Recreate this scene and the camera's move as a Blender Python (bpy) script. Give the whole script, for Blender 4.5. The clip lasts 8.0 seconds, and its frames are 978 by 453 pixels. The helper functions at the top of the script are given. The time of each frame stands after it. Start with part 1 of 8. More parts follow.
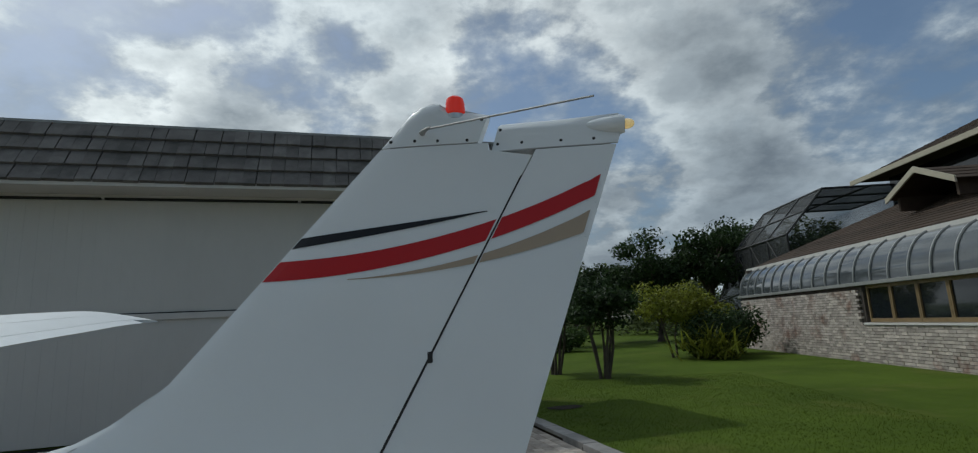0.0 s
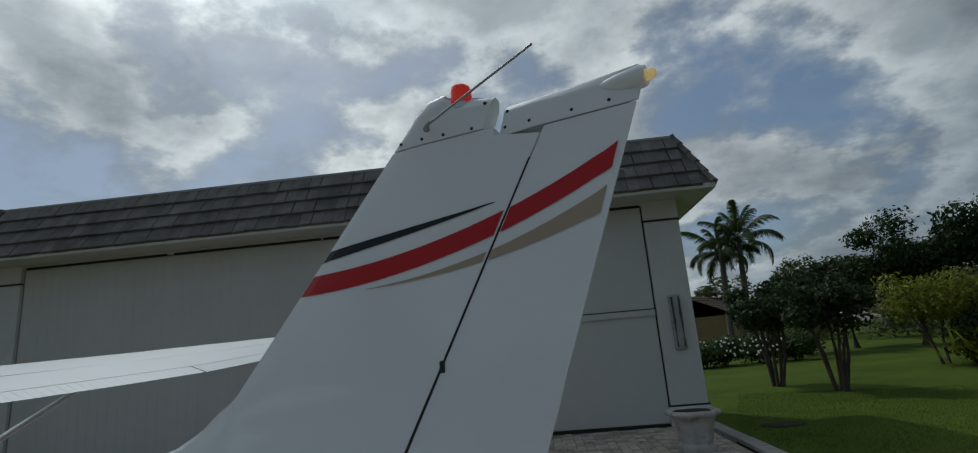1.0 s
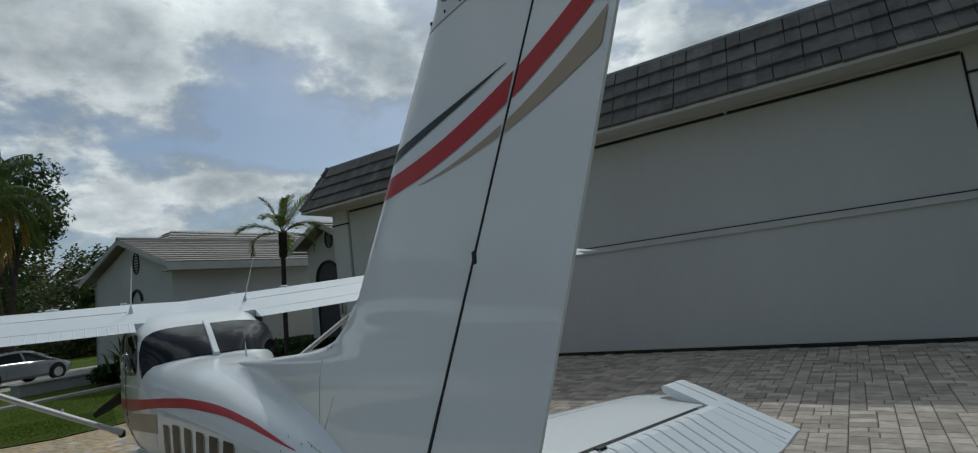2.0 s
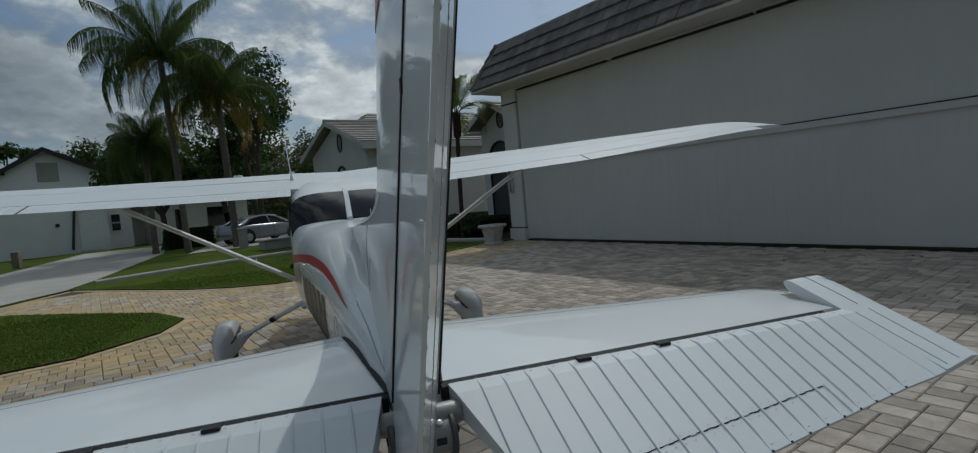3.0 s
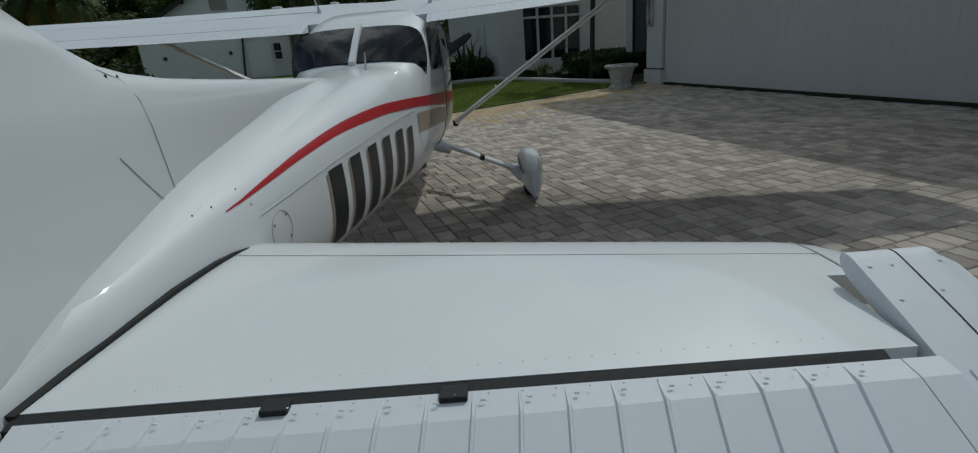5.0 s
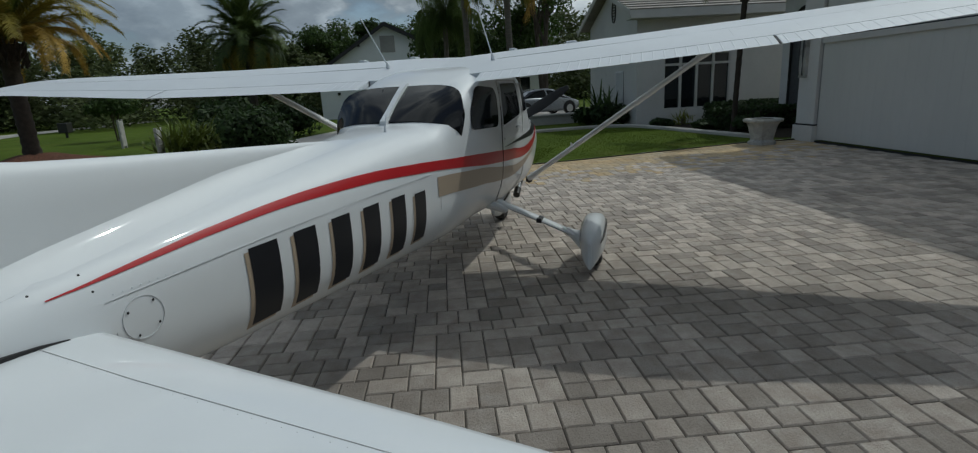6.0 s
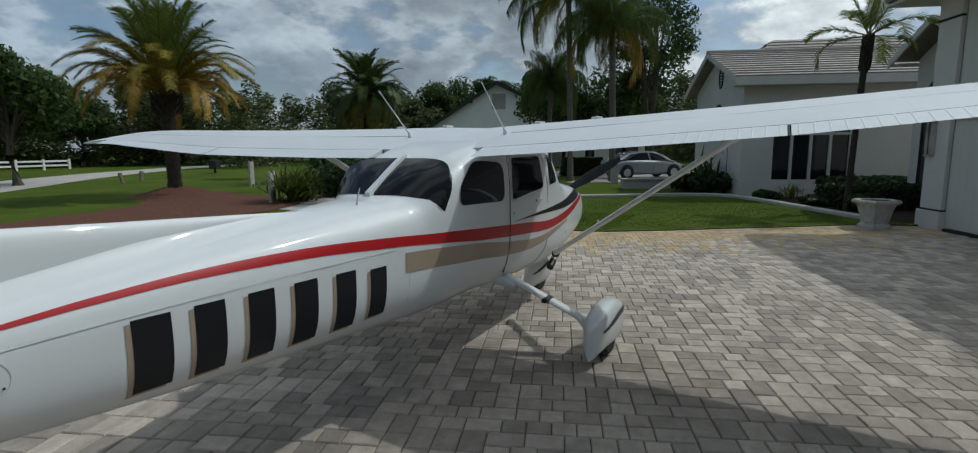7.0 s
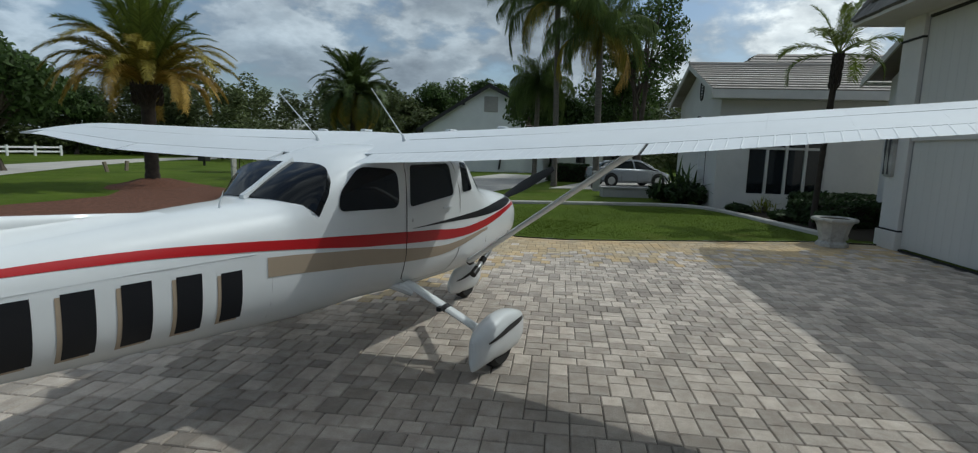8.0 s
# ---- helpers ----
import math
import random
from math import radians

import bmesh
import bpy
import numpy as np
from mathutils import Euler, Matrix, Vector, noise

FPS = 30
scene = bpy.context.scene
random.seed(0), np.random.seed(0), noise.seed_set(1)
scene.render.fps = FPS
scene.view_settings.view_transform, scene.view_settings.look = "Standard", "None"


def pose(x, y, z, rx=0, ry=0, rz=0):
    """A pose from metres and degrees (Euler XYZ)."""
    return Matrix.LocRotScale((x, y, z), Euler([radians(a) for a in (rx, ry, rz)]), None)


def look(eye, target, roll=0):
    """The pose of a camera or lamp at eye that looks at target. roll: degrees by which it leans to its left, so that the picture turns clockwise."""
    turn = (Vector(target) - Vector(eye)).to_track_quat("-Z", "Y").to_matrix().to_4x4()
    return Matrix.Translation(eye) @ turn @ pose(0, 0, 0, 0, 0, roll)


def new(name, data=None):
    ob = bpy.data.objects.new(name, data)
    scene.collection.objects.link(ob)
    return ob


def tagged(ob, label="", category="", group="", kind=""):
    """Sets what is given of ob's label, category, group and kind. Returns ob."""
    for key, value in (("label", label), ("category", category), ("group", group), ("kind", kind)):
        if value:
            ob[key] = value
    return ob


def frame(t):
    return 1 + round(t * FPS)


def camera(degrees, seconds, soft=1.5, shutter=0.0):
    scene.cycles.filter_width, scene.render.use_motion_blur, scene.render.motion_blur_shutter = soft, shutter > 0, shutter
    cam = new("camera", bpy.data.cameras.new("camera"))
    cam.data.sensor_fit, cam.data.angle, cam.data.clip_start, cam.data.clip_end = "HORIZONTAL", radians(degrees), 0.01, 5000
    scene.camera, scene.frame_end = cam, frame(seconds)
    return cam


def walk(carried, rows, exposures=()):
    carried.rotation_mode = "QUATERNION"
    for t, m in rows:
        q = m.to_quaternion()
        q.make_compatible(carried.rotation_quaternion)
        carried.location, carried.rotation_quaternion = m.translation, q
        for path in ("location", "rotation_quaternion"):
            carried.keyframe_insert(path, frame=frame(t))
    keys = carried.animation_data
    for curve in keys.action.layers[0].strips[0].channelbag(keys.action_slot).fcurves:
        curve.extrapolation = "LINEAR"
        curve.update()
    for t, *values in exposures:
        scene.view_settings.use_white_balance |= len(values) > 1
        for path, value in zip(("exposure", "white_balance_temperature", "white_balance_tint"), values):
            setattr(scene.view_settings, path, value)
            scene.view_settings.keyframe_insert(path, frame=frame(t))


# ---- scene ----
cam = camera(84.06, 8.0, 1.15)
PATH = [
    (0, (0.776, -1.583, 1.805), (0.667, 0.382, 2.157), -2.75),
    (0.5, (1.034, -1.461, 1.750), (0.630, 0.448, 2.187), -3.35),
    (1, (1.239, -1.291, 1.752), (0.438, 0.488, 2.195), -4.83),
    (1.5, (1.447, -1.055, 1.726), (0.245, 0.492, 2.126), -5.91),
    (2, (1.565, -0.771, 1.638), (-0.025, 0.420, 1.872), -6.76),
    (2.2, (1.555, -0.652, 1.604), (-0.147, 0.388, 1.780), -6.80),
    (3.3, (1.427, -0.009, 1.482), (-0.509, 0.431, 1.243), -4.66),
    (3.5, (1.357, 0.108, 1.456), (-0.579, 0.489, 1.126), -4.60),
    (4, (1.174, 0.354, 1.418), (-0.736, 0.620, 0.889), -3.52),
    (4.2, (1.089, 0.460, 1.418), (-0.815, 0.673, 0.842), -3.50),
    (5.3, (0.600, 1.070, 1.550), (-1.290, 0.922, 0.913), -4.64),
    (5.5, (0.515, 1.232, 1.568), (-1.374, 0.978, 0.961), -4.18),
    (6, (0.294, 1.651, 1.598), (-1.571, 1.124, 1.106), -3.18),
    (6.5, (0.053, 1.997, 1.667), (-1.767, 1.258, 1.292), -2.04),
    (7, (-0.182, 2.416, 1.723), (-1.942, 1.512, 1.433), -0.48),
    (7.5, (-0.388, 2.745, 1.749), (-2.134, 1.807, 1.482), 0.65),
    (8, (-0.586, 3.162, 1.782), (-2.348, 2.261, 1.499), 1.66),
]
WB = (5980, 2.5)
EXPOSURE = [(t, stops, *WB) for t, stops in ((0.0, -0.22), (0.5, -0.29), (1.0, -0.57), (1.5, -0.44), (2.2, -0.30), (3.5, -0.60), (4.0, -0.34), (4.2, -0.34), (5.5, -0.50), (6.0, -0.30), (6.5, 0.0), (7.0, -0.01), (7.5, -0.04), (8.0, 0.15))]
walk(cam, [(t, look(eye, target, roll)) for t, eye, target, roll in PATH], EXPOSURE)

# ---- world, sun ----
SUN_WAY = Vector((-0.64, 0.50, 1.0)).normalized()      # towards the sun
GRID = 19.78                                           # the buildings' turn against the aircraft
world = bpy.data.worlds.new("sky")
scene.world = world
world.use_nodes = True


def sky_nodes():
    nt = world.node_tree
    nd, ln = nt.nodes, nt.links
    nd.clear()
    out = nd.new("ShaderNodeOutputWorld")
    bg = nd.new("ShaderNodeBackground")
    sky = nd.new("ShaderNodeTexSky")
    sky.sky_type, sky.sun_disc = "NISHITA", False
    sky.sun_elevation = math.asin(SUN_WAY.z)
    sky.sun_rotation = math.atan2(SUN_WAY.x, SUN_WAY.y)
    sky.air_density, sky.dust_density, sky.ozone_density = 1.0, 1.6, 1.4
    co = nd.new("ShaderNodeTexCoord")
    sep = nd.new("ShaderNodeSeparateXYZ")
    ln.new(co.outputs["Generated"], sep.inputs[0])
    lift = nd.new("ShaderNodeMath")
    lift.operation, lift.inputs[1].default_value = "MAXIMUM", 0.0
    ln.new(sep.outputs["Z"], lift.inputs[0])
    add = nd.new("ShaderNodeMath")
    add.operation, add.inputs[1].default_value = "ADD", 0.55
    ln.new(lift.outputs[0], add.inputs[0])
    div = nd.new("ShaderNodeVectorMath")
    div.operation = "DIVIDE"
    comb = nd.new("ShaderNodeCombineXYZ")
    for k in range(3):
        ln.new(add.outputs[0], comb.inputs[k])
    ln.new(co.outputs["Generated"], div.inputs[0])
    ln.new(comb.outputs[0], div.inputs[1])

    def cloud_noise(scale, detail, rough, shift):
        m = nd.new("ShaderNodeMapping")
        m.inputs["Location"].default_value = shift
        m.inputs["Scale"].default_value = (1.0, 1.0, 1.7)
        ln.new(div.outputs[0], m.inputs["Vector"])
        n = nd.new("ShaderNodeTexNoise")
        n.inputs["Scale"].default_value = scale
        n.inputs["Detail"].default_value = detail
        n.inputs["Roughness"].default_value = rough
        n.inputs["Distortion"].default_value = 0.0
        ln.new(m.outputs[0], n.inputs["Vector"])
        return n.outputs["Fac"]

    def ramp(fac, stops):
        r = nd.new("ShaderNodeValToRGB")
        els = r.color_ramp.elements
        while len(els) < len(stops):
            els.new(0.5)
        for e, (p, c) in zip(els, stops):
            e.position, e.color = p, (*c, 1)
        ln.new(fac, r.inputs[0])
        return r.outputs["Color"]

    puffs = cloud_noise(2.9, 14, 0.57, CLOUD_SHIFT)
    cover = ramp(puffs, [(0.39, (0.12,) * 3), (0.455, (0.55,) * 3), (0.50, (0.96,) * 3), (0.54, (1, 1, 1))])
    body = ramp(puffs, [(0.44, CLOUD_MID), (0.52, CLOUD_LIGHT), (0.60, CLOUD_MID), (0.70, CLOUD_DARK)])
    # the side of each cloud that faces the sun is lighter than its far side
    sunward = cloud_noise(2.9, 14, 0.57, tuple(a + b for a, b in zip(CLOUD_SHIFT, (-0.055, 0.043, 0.05))))
    lean = nd.new("ShaderNodeMath")
    lean.operation = "SUBTRACT"
    ln.new(puffs, lean.inputs[0])
    ln.new(sunward, lean.inputs[1])
    raised = nd.new("ShaderNodeMath")
    raised.operation, raised.inputs[1].default_value = "ADD", 0.5
    ln.new(lean.outputs[0], raised.inputs[0])
    sides = ramp(raised.outputs[0], [(0.43, (0.70, 0.72, 0.75)), (0.50, (0.98, 0.98, 0.98)), (0.57, (1.28, 1.27, 1.25))])
    modelled = nd.new("ShaderNodeMixRGB")
    modelled.blend_type, modelled.inputs[0].default_value = "MULTIPLY", 1.0
    ln.new(body, modelled.inputs[1])
    ln.new(sides, modelled.inputs[2])
    body = modelled.outputs[0]
    broad = ramp(cloud_noise(1.5, 6, 0.5, (4.1, 1.7, 0.4)), [(0.34, (0.74, 0.76, 0.79)), (0.62, (1.12, 1.11, 1.10))])
    shade = nd.new("ShaderNodeMixRGB")
    shade.blend_type, shade.inputs[0].default_value = "MULTIPLY", 1.0
    ln.new(body, shade.inputs[1])
    ln.new(broad, shade.inputs[2])
    # clouds towards the sun shine brighter
    dot = nd.new("ShaderNodeVectorMath")
    dot.operation = "DOT_PRODUCT"
    dot.inputs[1].default_value = SUN_WAY
    ln.new(co.outputs["Generated"], dot.inputs[0])
    glow = ramp(dot.outputs["Value"], [(0.0, (0.50, 0.54, 0.60)), (0.16, (0.52, 0.56, 0.61)), (0.45, (0.62, 0.65, 0.68)), (0.66, (0.92, 0.92, 0.92)), (0.82, (1.06, 1.06, 1.05)), (0.92, (1.25, 1.24, 1.22)), (0.985, (2.8, 2.75, 2.65))])
    sunny = nd.new("ShaderNodeMixRGB")
    sunny.blend_type, sunny.inputs[0].default_value = "MULTIPLY", 1.0
    ln.new(shade.outputs[0], sunny.inputs[1])
    ln.new(glow, sunny.inputs[2])
    tone = sunny.outputs[0]
    gain = nd.new("ShaderNodeMixRGB")
    gain.blend_type, gain.inputs[0].default_value = "MULTIPLY", 1.0
    gain.inputs[2].default_value = (SKY_GAIN, SKY_GAIN, SKY_GAIN, 1)
    ln.new(sky.outputs[0], gain.inputs[1])
    mix = nd.new("ShaderNodeMixRGB")
    # the cover thins out away from the sun
    spread = ramp(dot.outputs["Value"], [(0.0, (0.72,) * 3), (0.30, (1, 1, 1))])
    thin_cover = nd.new("ShaderNodeMixRGB")
    thin_cover.blend_type, thin_cover.inputs[0].default_value = "MULTIPLY", 1.0
    ln.new(cover, thin_cover.inputs[1])
    ln.new(spread, thin_cover.inputs[2])
    ln.new(thin_cover.outputs[0], mix.inputs[0])
    ln.new(gain.outputs[0], mix.inputs[1])
    ln.new(tone, mix.inputs[2])
    ln.new(mix.outputs[0], bg.inputs["Color"])
    bg.inputs["Strength"].default_value = 1.0
    ln.new(bg.outputs[0], out.inputs[0])


SKY_GAIN = 0.085
CLOUD_SHIFT = (0.3, 0.9, 0.0)
CLOUD_DARK, CLOUD_MID, CLOUD_LIGHT = (0.40, 0.42, 0.445), (0.49, 0.51, 0.53), (0.77, 0.775, 0.775)
sky_nodes()
sun_data = bpy.data.lights.new("sun", "SUN")
sun_data.energy, sun_data.angle, sun_data.color = 1.52, radians(0.8), (1.0, 0.95, 0.87)
sun = new("sun", sun_data)
sun.matrix_world = look(SUN_WAY * 50, (0, 0, 0))


# ---- materials ----
def material(name, base, rough=0.6, metal=0.0, scale=8.0, vary=0.12, bump=0.1, bump_scale=60.0, second=None, coat=0.0,
             per_piece=0.0, island=0.0, spots=None, stretch=(1, 1, 1), thin=0.0, emit=None, even=False, spec=0.5, see=0.0):
    """A surface with a broad stain noise, a fine grain and a bump. second: a colour that the stains run to."""
    m = bpy.data.materials.new(name)
    m.use_nodes = True
    nt = m.node_tree
    nd, ln = nt.nodes, nt.links
    b = nd["Principled BSDF"]
    b.inputs["Metallic"].default_value = metal
    b.inputs["Specular IOR Level"].default_value = spec
    b.inputs["Coat Weight"].default_value = coat
    b.inputs["Coat Roughness"].default_value = 0.035
    co = nd.new("ShaderNodeTexCoord")
    mp = nd.new("ShaderNodeMapping")
    mp.inputs["Scale"].default_value = stretch
    if per_piece:
        # the stains run on from piece to piece
        where, summed = nd.new("ShaderNodeObjectInfo"), nd.new("ShaderNodeVectorMath")
        ln.new(co.outputs["Object"], summed.inputs[0])
        ln.new(where.outputs["Location"], summed.inputs[1])
        ln.new(summed.outputs[0], mp.inputs["Vector"])
    else:
        ln.new(co.outputs["Object"], mp.inputs["Vector"])

    def tex(sc, detail=5):
        n = nd.new("ShaderNodeTexNoise")
        n.inputs["Scale"].default_value, n.inputs["Detail"].default_value = sc, detail
        n.inputs["Roughness"].default_value = 0.6
        ln.new(mp.outputs[0], n.inputs["Vector"])
        return n.outputs["Fac"]

    def scaled(fac, lo, hi, a=0.3, z=0.7):
        r = nd.new("ShaderNodeMapRange")
        r.inputs["From Min"].default_value, r.inputs["From Max"].default_value = a, z
        r.inputs["To Min"].default_value, r.inputs["To Max"].default_value = lo, hi
        ln.new(fac, r.inputs["Value"])
        return r.outputs[0]

    def mix(kind, fac, a, c):
        x = nd.new("ShaderNodeMixRGB")
        x.blend_type = kind
        for slot, val in zip((0, 1, 2), (fac, a, c)):
            if isinstance(val, bpy.types.NodeSocket):
                ln.new(val, x.inputs[slot])
            elif slot == 0:
                x.inputs[0].default_value = val
            else:
                x.inputs[slot].default_value = (*val, 1) if len(val) == 3 else val
        return x.outputs[0]

    stain, grain = tex(scale, 6), tex(scale * 14, 4)
    dark = tuple(c * (1 - vary) for c in base)
    light = tuple(min(1.0, c * (1 + vary)) for c in base)
    col = mix("MIX", scaled(stain, 0, 1), dark, second or light)
    col = mix("MULTIPLY", min(1.0, vary * 2.5), col, mix("MIX", scaled(grain, 0, 1), (0.72, 0.72, 0.72), (1, 1, 1)))
    if spots:
        col = mix("MIX", scaled(tex(spots[1], 7), 0, spots[3], spots[2], spots[2] + 0.12), col, spots[0])
    if per_piece:
        info = nd.new("ShaderNodeObjectInfo")
        col = mix("MULTIPLY", 1.0, col, mix("MIX", info.outputs["Random"], (1 - per_piece,) * 3, (1 + per_piece,) * 3))
    if island:
        geo = nd.new("ShaderNodeNewGeometry")
        col = mix("MULTIPLY", 1.0, col, mix("MIX", geo.outputs["Random Per Island"], (1 - island,) * 3, (1 + island,) * 3))
    ln.new(col, b.inputs["Base Color"])
    ln.new(scaled(stain if even else grain, max(0.02, rough - (0.02 if even else 0.08)), min(1, rough + (0.02 if even else 0.08))), b.inputs["Roughness"])
    if bump:
        bp = nd.new("ShaderNodeBump")
        bp.inputs["Strength"].default_value, bp.inputs["Distance"].default_value = bump, 0.01
        ln.new(tex(bump_scale, 6), bp.inputs["Height"])
        ln.new(bp.outputs[0], b.inputs["Normal"])
    if thin:
        tr = nd.new("ShaderNodeBsdfTranslucent")
        ln.new(col, tr.inputs["Color"])
        ms = nd.new("ShaderNodeMixShader")
        ms.inputs[0].default_value = thin
        ln.new(b.outputs[0], ms.inputs[1])
        ln.new(tr.outputs[0], ms.inputs[2])
        ln.new(ms.outputs[0], nd["Material Output"].inputs["Surface"])
    if see:
        tr = nd.new("ShaderNodeBsdfTransparent")
        ms = nd.new("ShaderNodeMixShader")
        ms.inputs[0].default_value = see
        ln.new(b.outputs[0], ms.inputs[1])
        ln.new(tr.outputs[0], ms.inputs[2])
        ln.new(ms.outputs[0], nd["Material Output"].inputs["Surface"])
    if emit:
        b.inputs["Emission Color"].default_value = (*emit[0], 1)
        b.inputs["Emission Strength"].default_value = emit[1]
    return m


WHITE = material("white_gloss_paint", (0.685, 0.71, 0.725), 0.50, scale=1.2, vary=0.015, bump=0.035, bump_scale=2.6, coat=0.70, even=True, spec=0.35)
WHITE_WORN = material("white_worn_paint", (0.635, 0.665, 0.695), 0.58, scale=2.5, vary=0.03, bump=0.0, coat=0.1, even=True)
RED = material("red_paint", (0.40, 0.011, 0.015), 0.35, scale=3, vary=0.03, bump=0.0, coat=0.08, even=True, spec=0.28)
BLACK = material("black_paint", (0.012, 0.013, 0.016), 0.35, scale=3, vary=0.05, bump=0.0, coat=0.06, even=True, spec=0.25)
TAN = material("tan_paint", (0.36, 0.29, 0.215), 0.4, scale=3, vary=0.03, bump=0.0, coat=0.08, even=True, spec=0.3)
SEAM = material("dark_seam", (0.02, 0.02, 0.021), 0.8, vary=0.1, bump=0.0)
LINE = material("grey_panel_line", (0.40, 0.40, 0.40), 0.7, vary=0.1, bump=0.0)
FAINT = material("faint_panel_line", (0.56, 0.575, 0.585), 0.6, vary=0.1, bump=0.0)
METAL = material("bare_aluminium", (0.55, 0.56, 0.57), 0.35, metal=0.9, scale=9, vary=0.1, bump=0.05)
RUBBER = material("black_rubber", (0.015, 0.015, 0.015), 0.8, vary=0.2, bump=0.2)
ACRYLIC = material("tinted_acrylic", (0.006, 0.007, 0.009), 0.05, scale=2, vary=0.1, bump=0.0, spec=0.32, even=True)
RED_LENS = material("red_lens", (0.55, 0.008, 0.004), 0.12, vary=0.05, bump=0.0, coat=0.1, emit=((1.0, 0.05, 0.015), 0.22))
CLEAR_LENS = material("lit_lens", (0.75, 0.62, 0.36), 0.08, vary=0.3, scale=60, bump=0.3, bump_scale=90, coat=1.0, emit=((1.0, 0.66, 0.22), 0.35))
STUCCO = material("white_stucco", (0.63, 0.612, 0.585), 0.85, scale=0.7, vary=0.06, bump=0.25, bump_scale=55, spots=((0.42, 0.41, 0.39), 0.9, 0.62, 0.35))
DOORPAINT = material("white_door_paint", (0.585, 0.575, 0.54), 0.6, scale=0.5, vary=0.05, bump=0.05, bump_scale=30, spots=((0.46, 0.45, 0.43), 1.2, 0.64, 0.3), stretch=(1, 1, 0.4))
TRIM = material("white_trim", (0.58, 0.56, 0.53), 0.6, scale=2, vary=0.06, bump=0.05)
SLATE = material("grey_roof_tile", (0.135, 0.126, 0.118), 0.8, scale=3, vary=0.28, bump=0.4, bump_scale=40, per_piece=0.22, island=0.22, spots=((0.06, 0.06, 0.055), 2.0, 0.52, 0.6))
TILE = material("beige_roof_tile", (0.31, 0.28, 0.25), 0.8, scale=2, vary=0.16, bump=0.25, bump_scale=30, per_piece=0.12, island=0.12)
SHINGLE = material("brown_shingle", (0.068, 0.049, 0.037), 0.9, scale=2, vary=0.25, bump=0.4, bump_scale=60, island=0.2, spec=0.2)
BRICK = material("white_washed_brick", (0.36, 0.315, 0.28), 0.9, scale=5, vary=0.2, bump=0.4, bump_scale=70, per_piece=0.3, island=0.3, spots=((0.15, 0.08, 0.055), 1.1, 0.54, 0.8))
MORTAR = material("grey_mortar", (0.075, 0.06, 0.05), 0.95, scale=6, vary=0.2, bump=0.3)
PAVER = material("concrete_paver", (0.455, 0.382, 0.318), 0.85, scale=7.0, vary=0.30, bump=0.9, bump_scale=70, per_piece=0.30, island=0.30, second=(0.48, 0.43, 0.375), spots=((0.26, 0.225, 0.19), 1.1, 0.50, 0.55))
SAND = material("joint_sand", (0.072, 0.062, 0.05), 0.95, scale=6, vary=0.3, bump=0.4)
YELLOWED = material("rust_stained_paver", (0.47, 0.395, 0.275), 0.85, scale=1.3, vary=0.16, bump=0.6, bump_scale=80, per_piece=0.14, island=0.14, second=(0.56, 0.40, 0.205), spots=((0.36, 0.30, 0.22), 2.2, 0.56, 0.5))
CONCRETE = material("pale_concrete", (0.42, 0.40, 0.37), 0.9, scale=0.8, vary=0.14, bump=0.2, bump_scale=50)
KERB = material("grey_kerb_stone", (0.27, 0.26, 0.25), 0.85, scale=4, vary=0.2, bump=0.3, per_piece=0.15)
GRASS = material("lawn_grass", (0.072, 0.112, 0.013), 0.95, spec=0.08, scale=0.35, vary=0.25, bump=0.9, bump_scale=120, second=(0.092, 0.135, 0.016), spots=((0.115, 0.120, 0.028), 0.5, 0.56, 0.55))
BLADE = material("grass_blade", (0.088, 0.124, 0.018), 0.8, spec=0.1, scale=0.5, vary=0.2, bump=0.0, island=0.3, thin=0.5)
MULCH = material("red_brown_mulch", (0.13, 0.06, 0.038), 0.95, scale=12, vary=0.4, bump=0.9, bump_scale=50, spec=0.2)
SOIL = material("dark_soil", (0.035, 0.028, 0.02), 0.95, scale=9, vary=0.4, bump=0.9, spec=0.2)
BARK = material("grey_bark", (0.10, 0.082, 0.065), 0.95, scale=6, vary=0.3, bump=0.8, bump_scale=25, stretch=(1, 1, 0.4), spec=0.2)
PALMBARK = material("palm_bark", (0.046, 0.035, 0.027), 0.95, scale=8, vary=0.35, bump=0.9, bump_scale=18)
LEAF = material("green_leaves", (0.060, 0.098, 0.026), 0.6, scale=0.6, vary=0.25, bump=0.0, island=0.45, thin=0.42, spec=0.2)
LEAF_DARK = material("dark_leaves", (0.036, 0.062, 0.020), 0.6, scale=0.5, vary=0.25, bump=0.0, island=0.45, thin=0.36, spec=0.2)
LEAF_LIME = material("yellow_green_leaves", (0.22, 0.24, 0.032), 0.6, scale=0.6, vary=0.25, bump=0.0, island=0.5, thin=0.35, spec=0.2)
QUEENBARK = material("smooth_grey_palm_bark", (0.15, 0.13, 0.105), 0.9, scale=5, vary=0.3, bump=0.4, bump_scale=30, stretch=(1, 1, 4))
FROND = material("palm_leaflets", (0.120, 0.155, 0.028), 0.5, scale=0.7, vary=0.25, bump=0.0, island=0.35, per_piece=0.2, thin=0.3, spec=0.2)
FROND_OLD = material("yellowed_palm_leaflets", (0.42, 0.27, 0.055), 0.6, scale=0.7, vary=0.25, bump=0.0, island=0.35, per_piece=0.2, thin=0.3, spec=0.2)
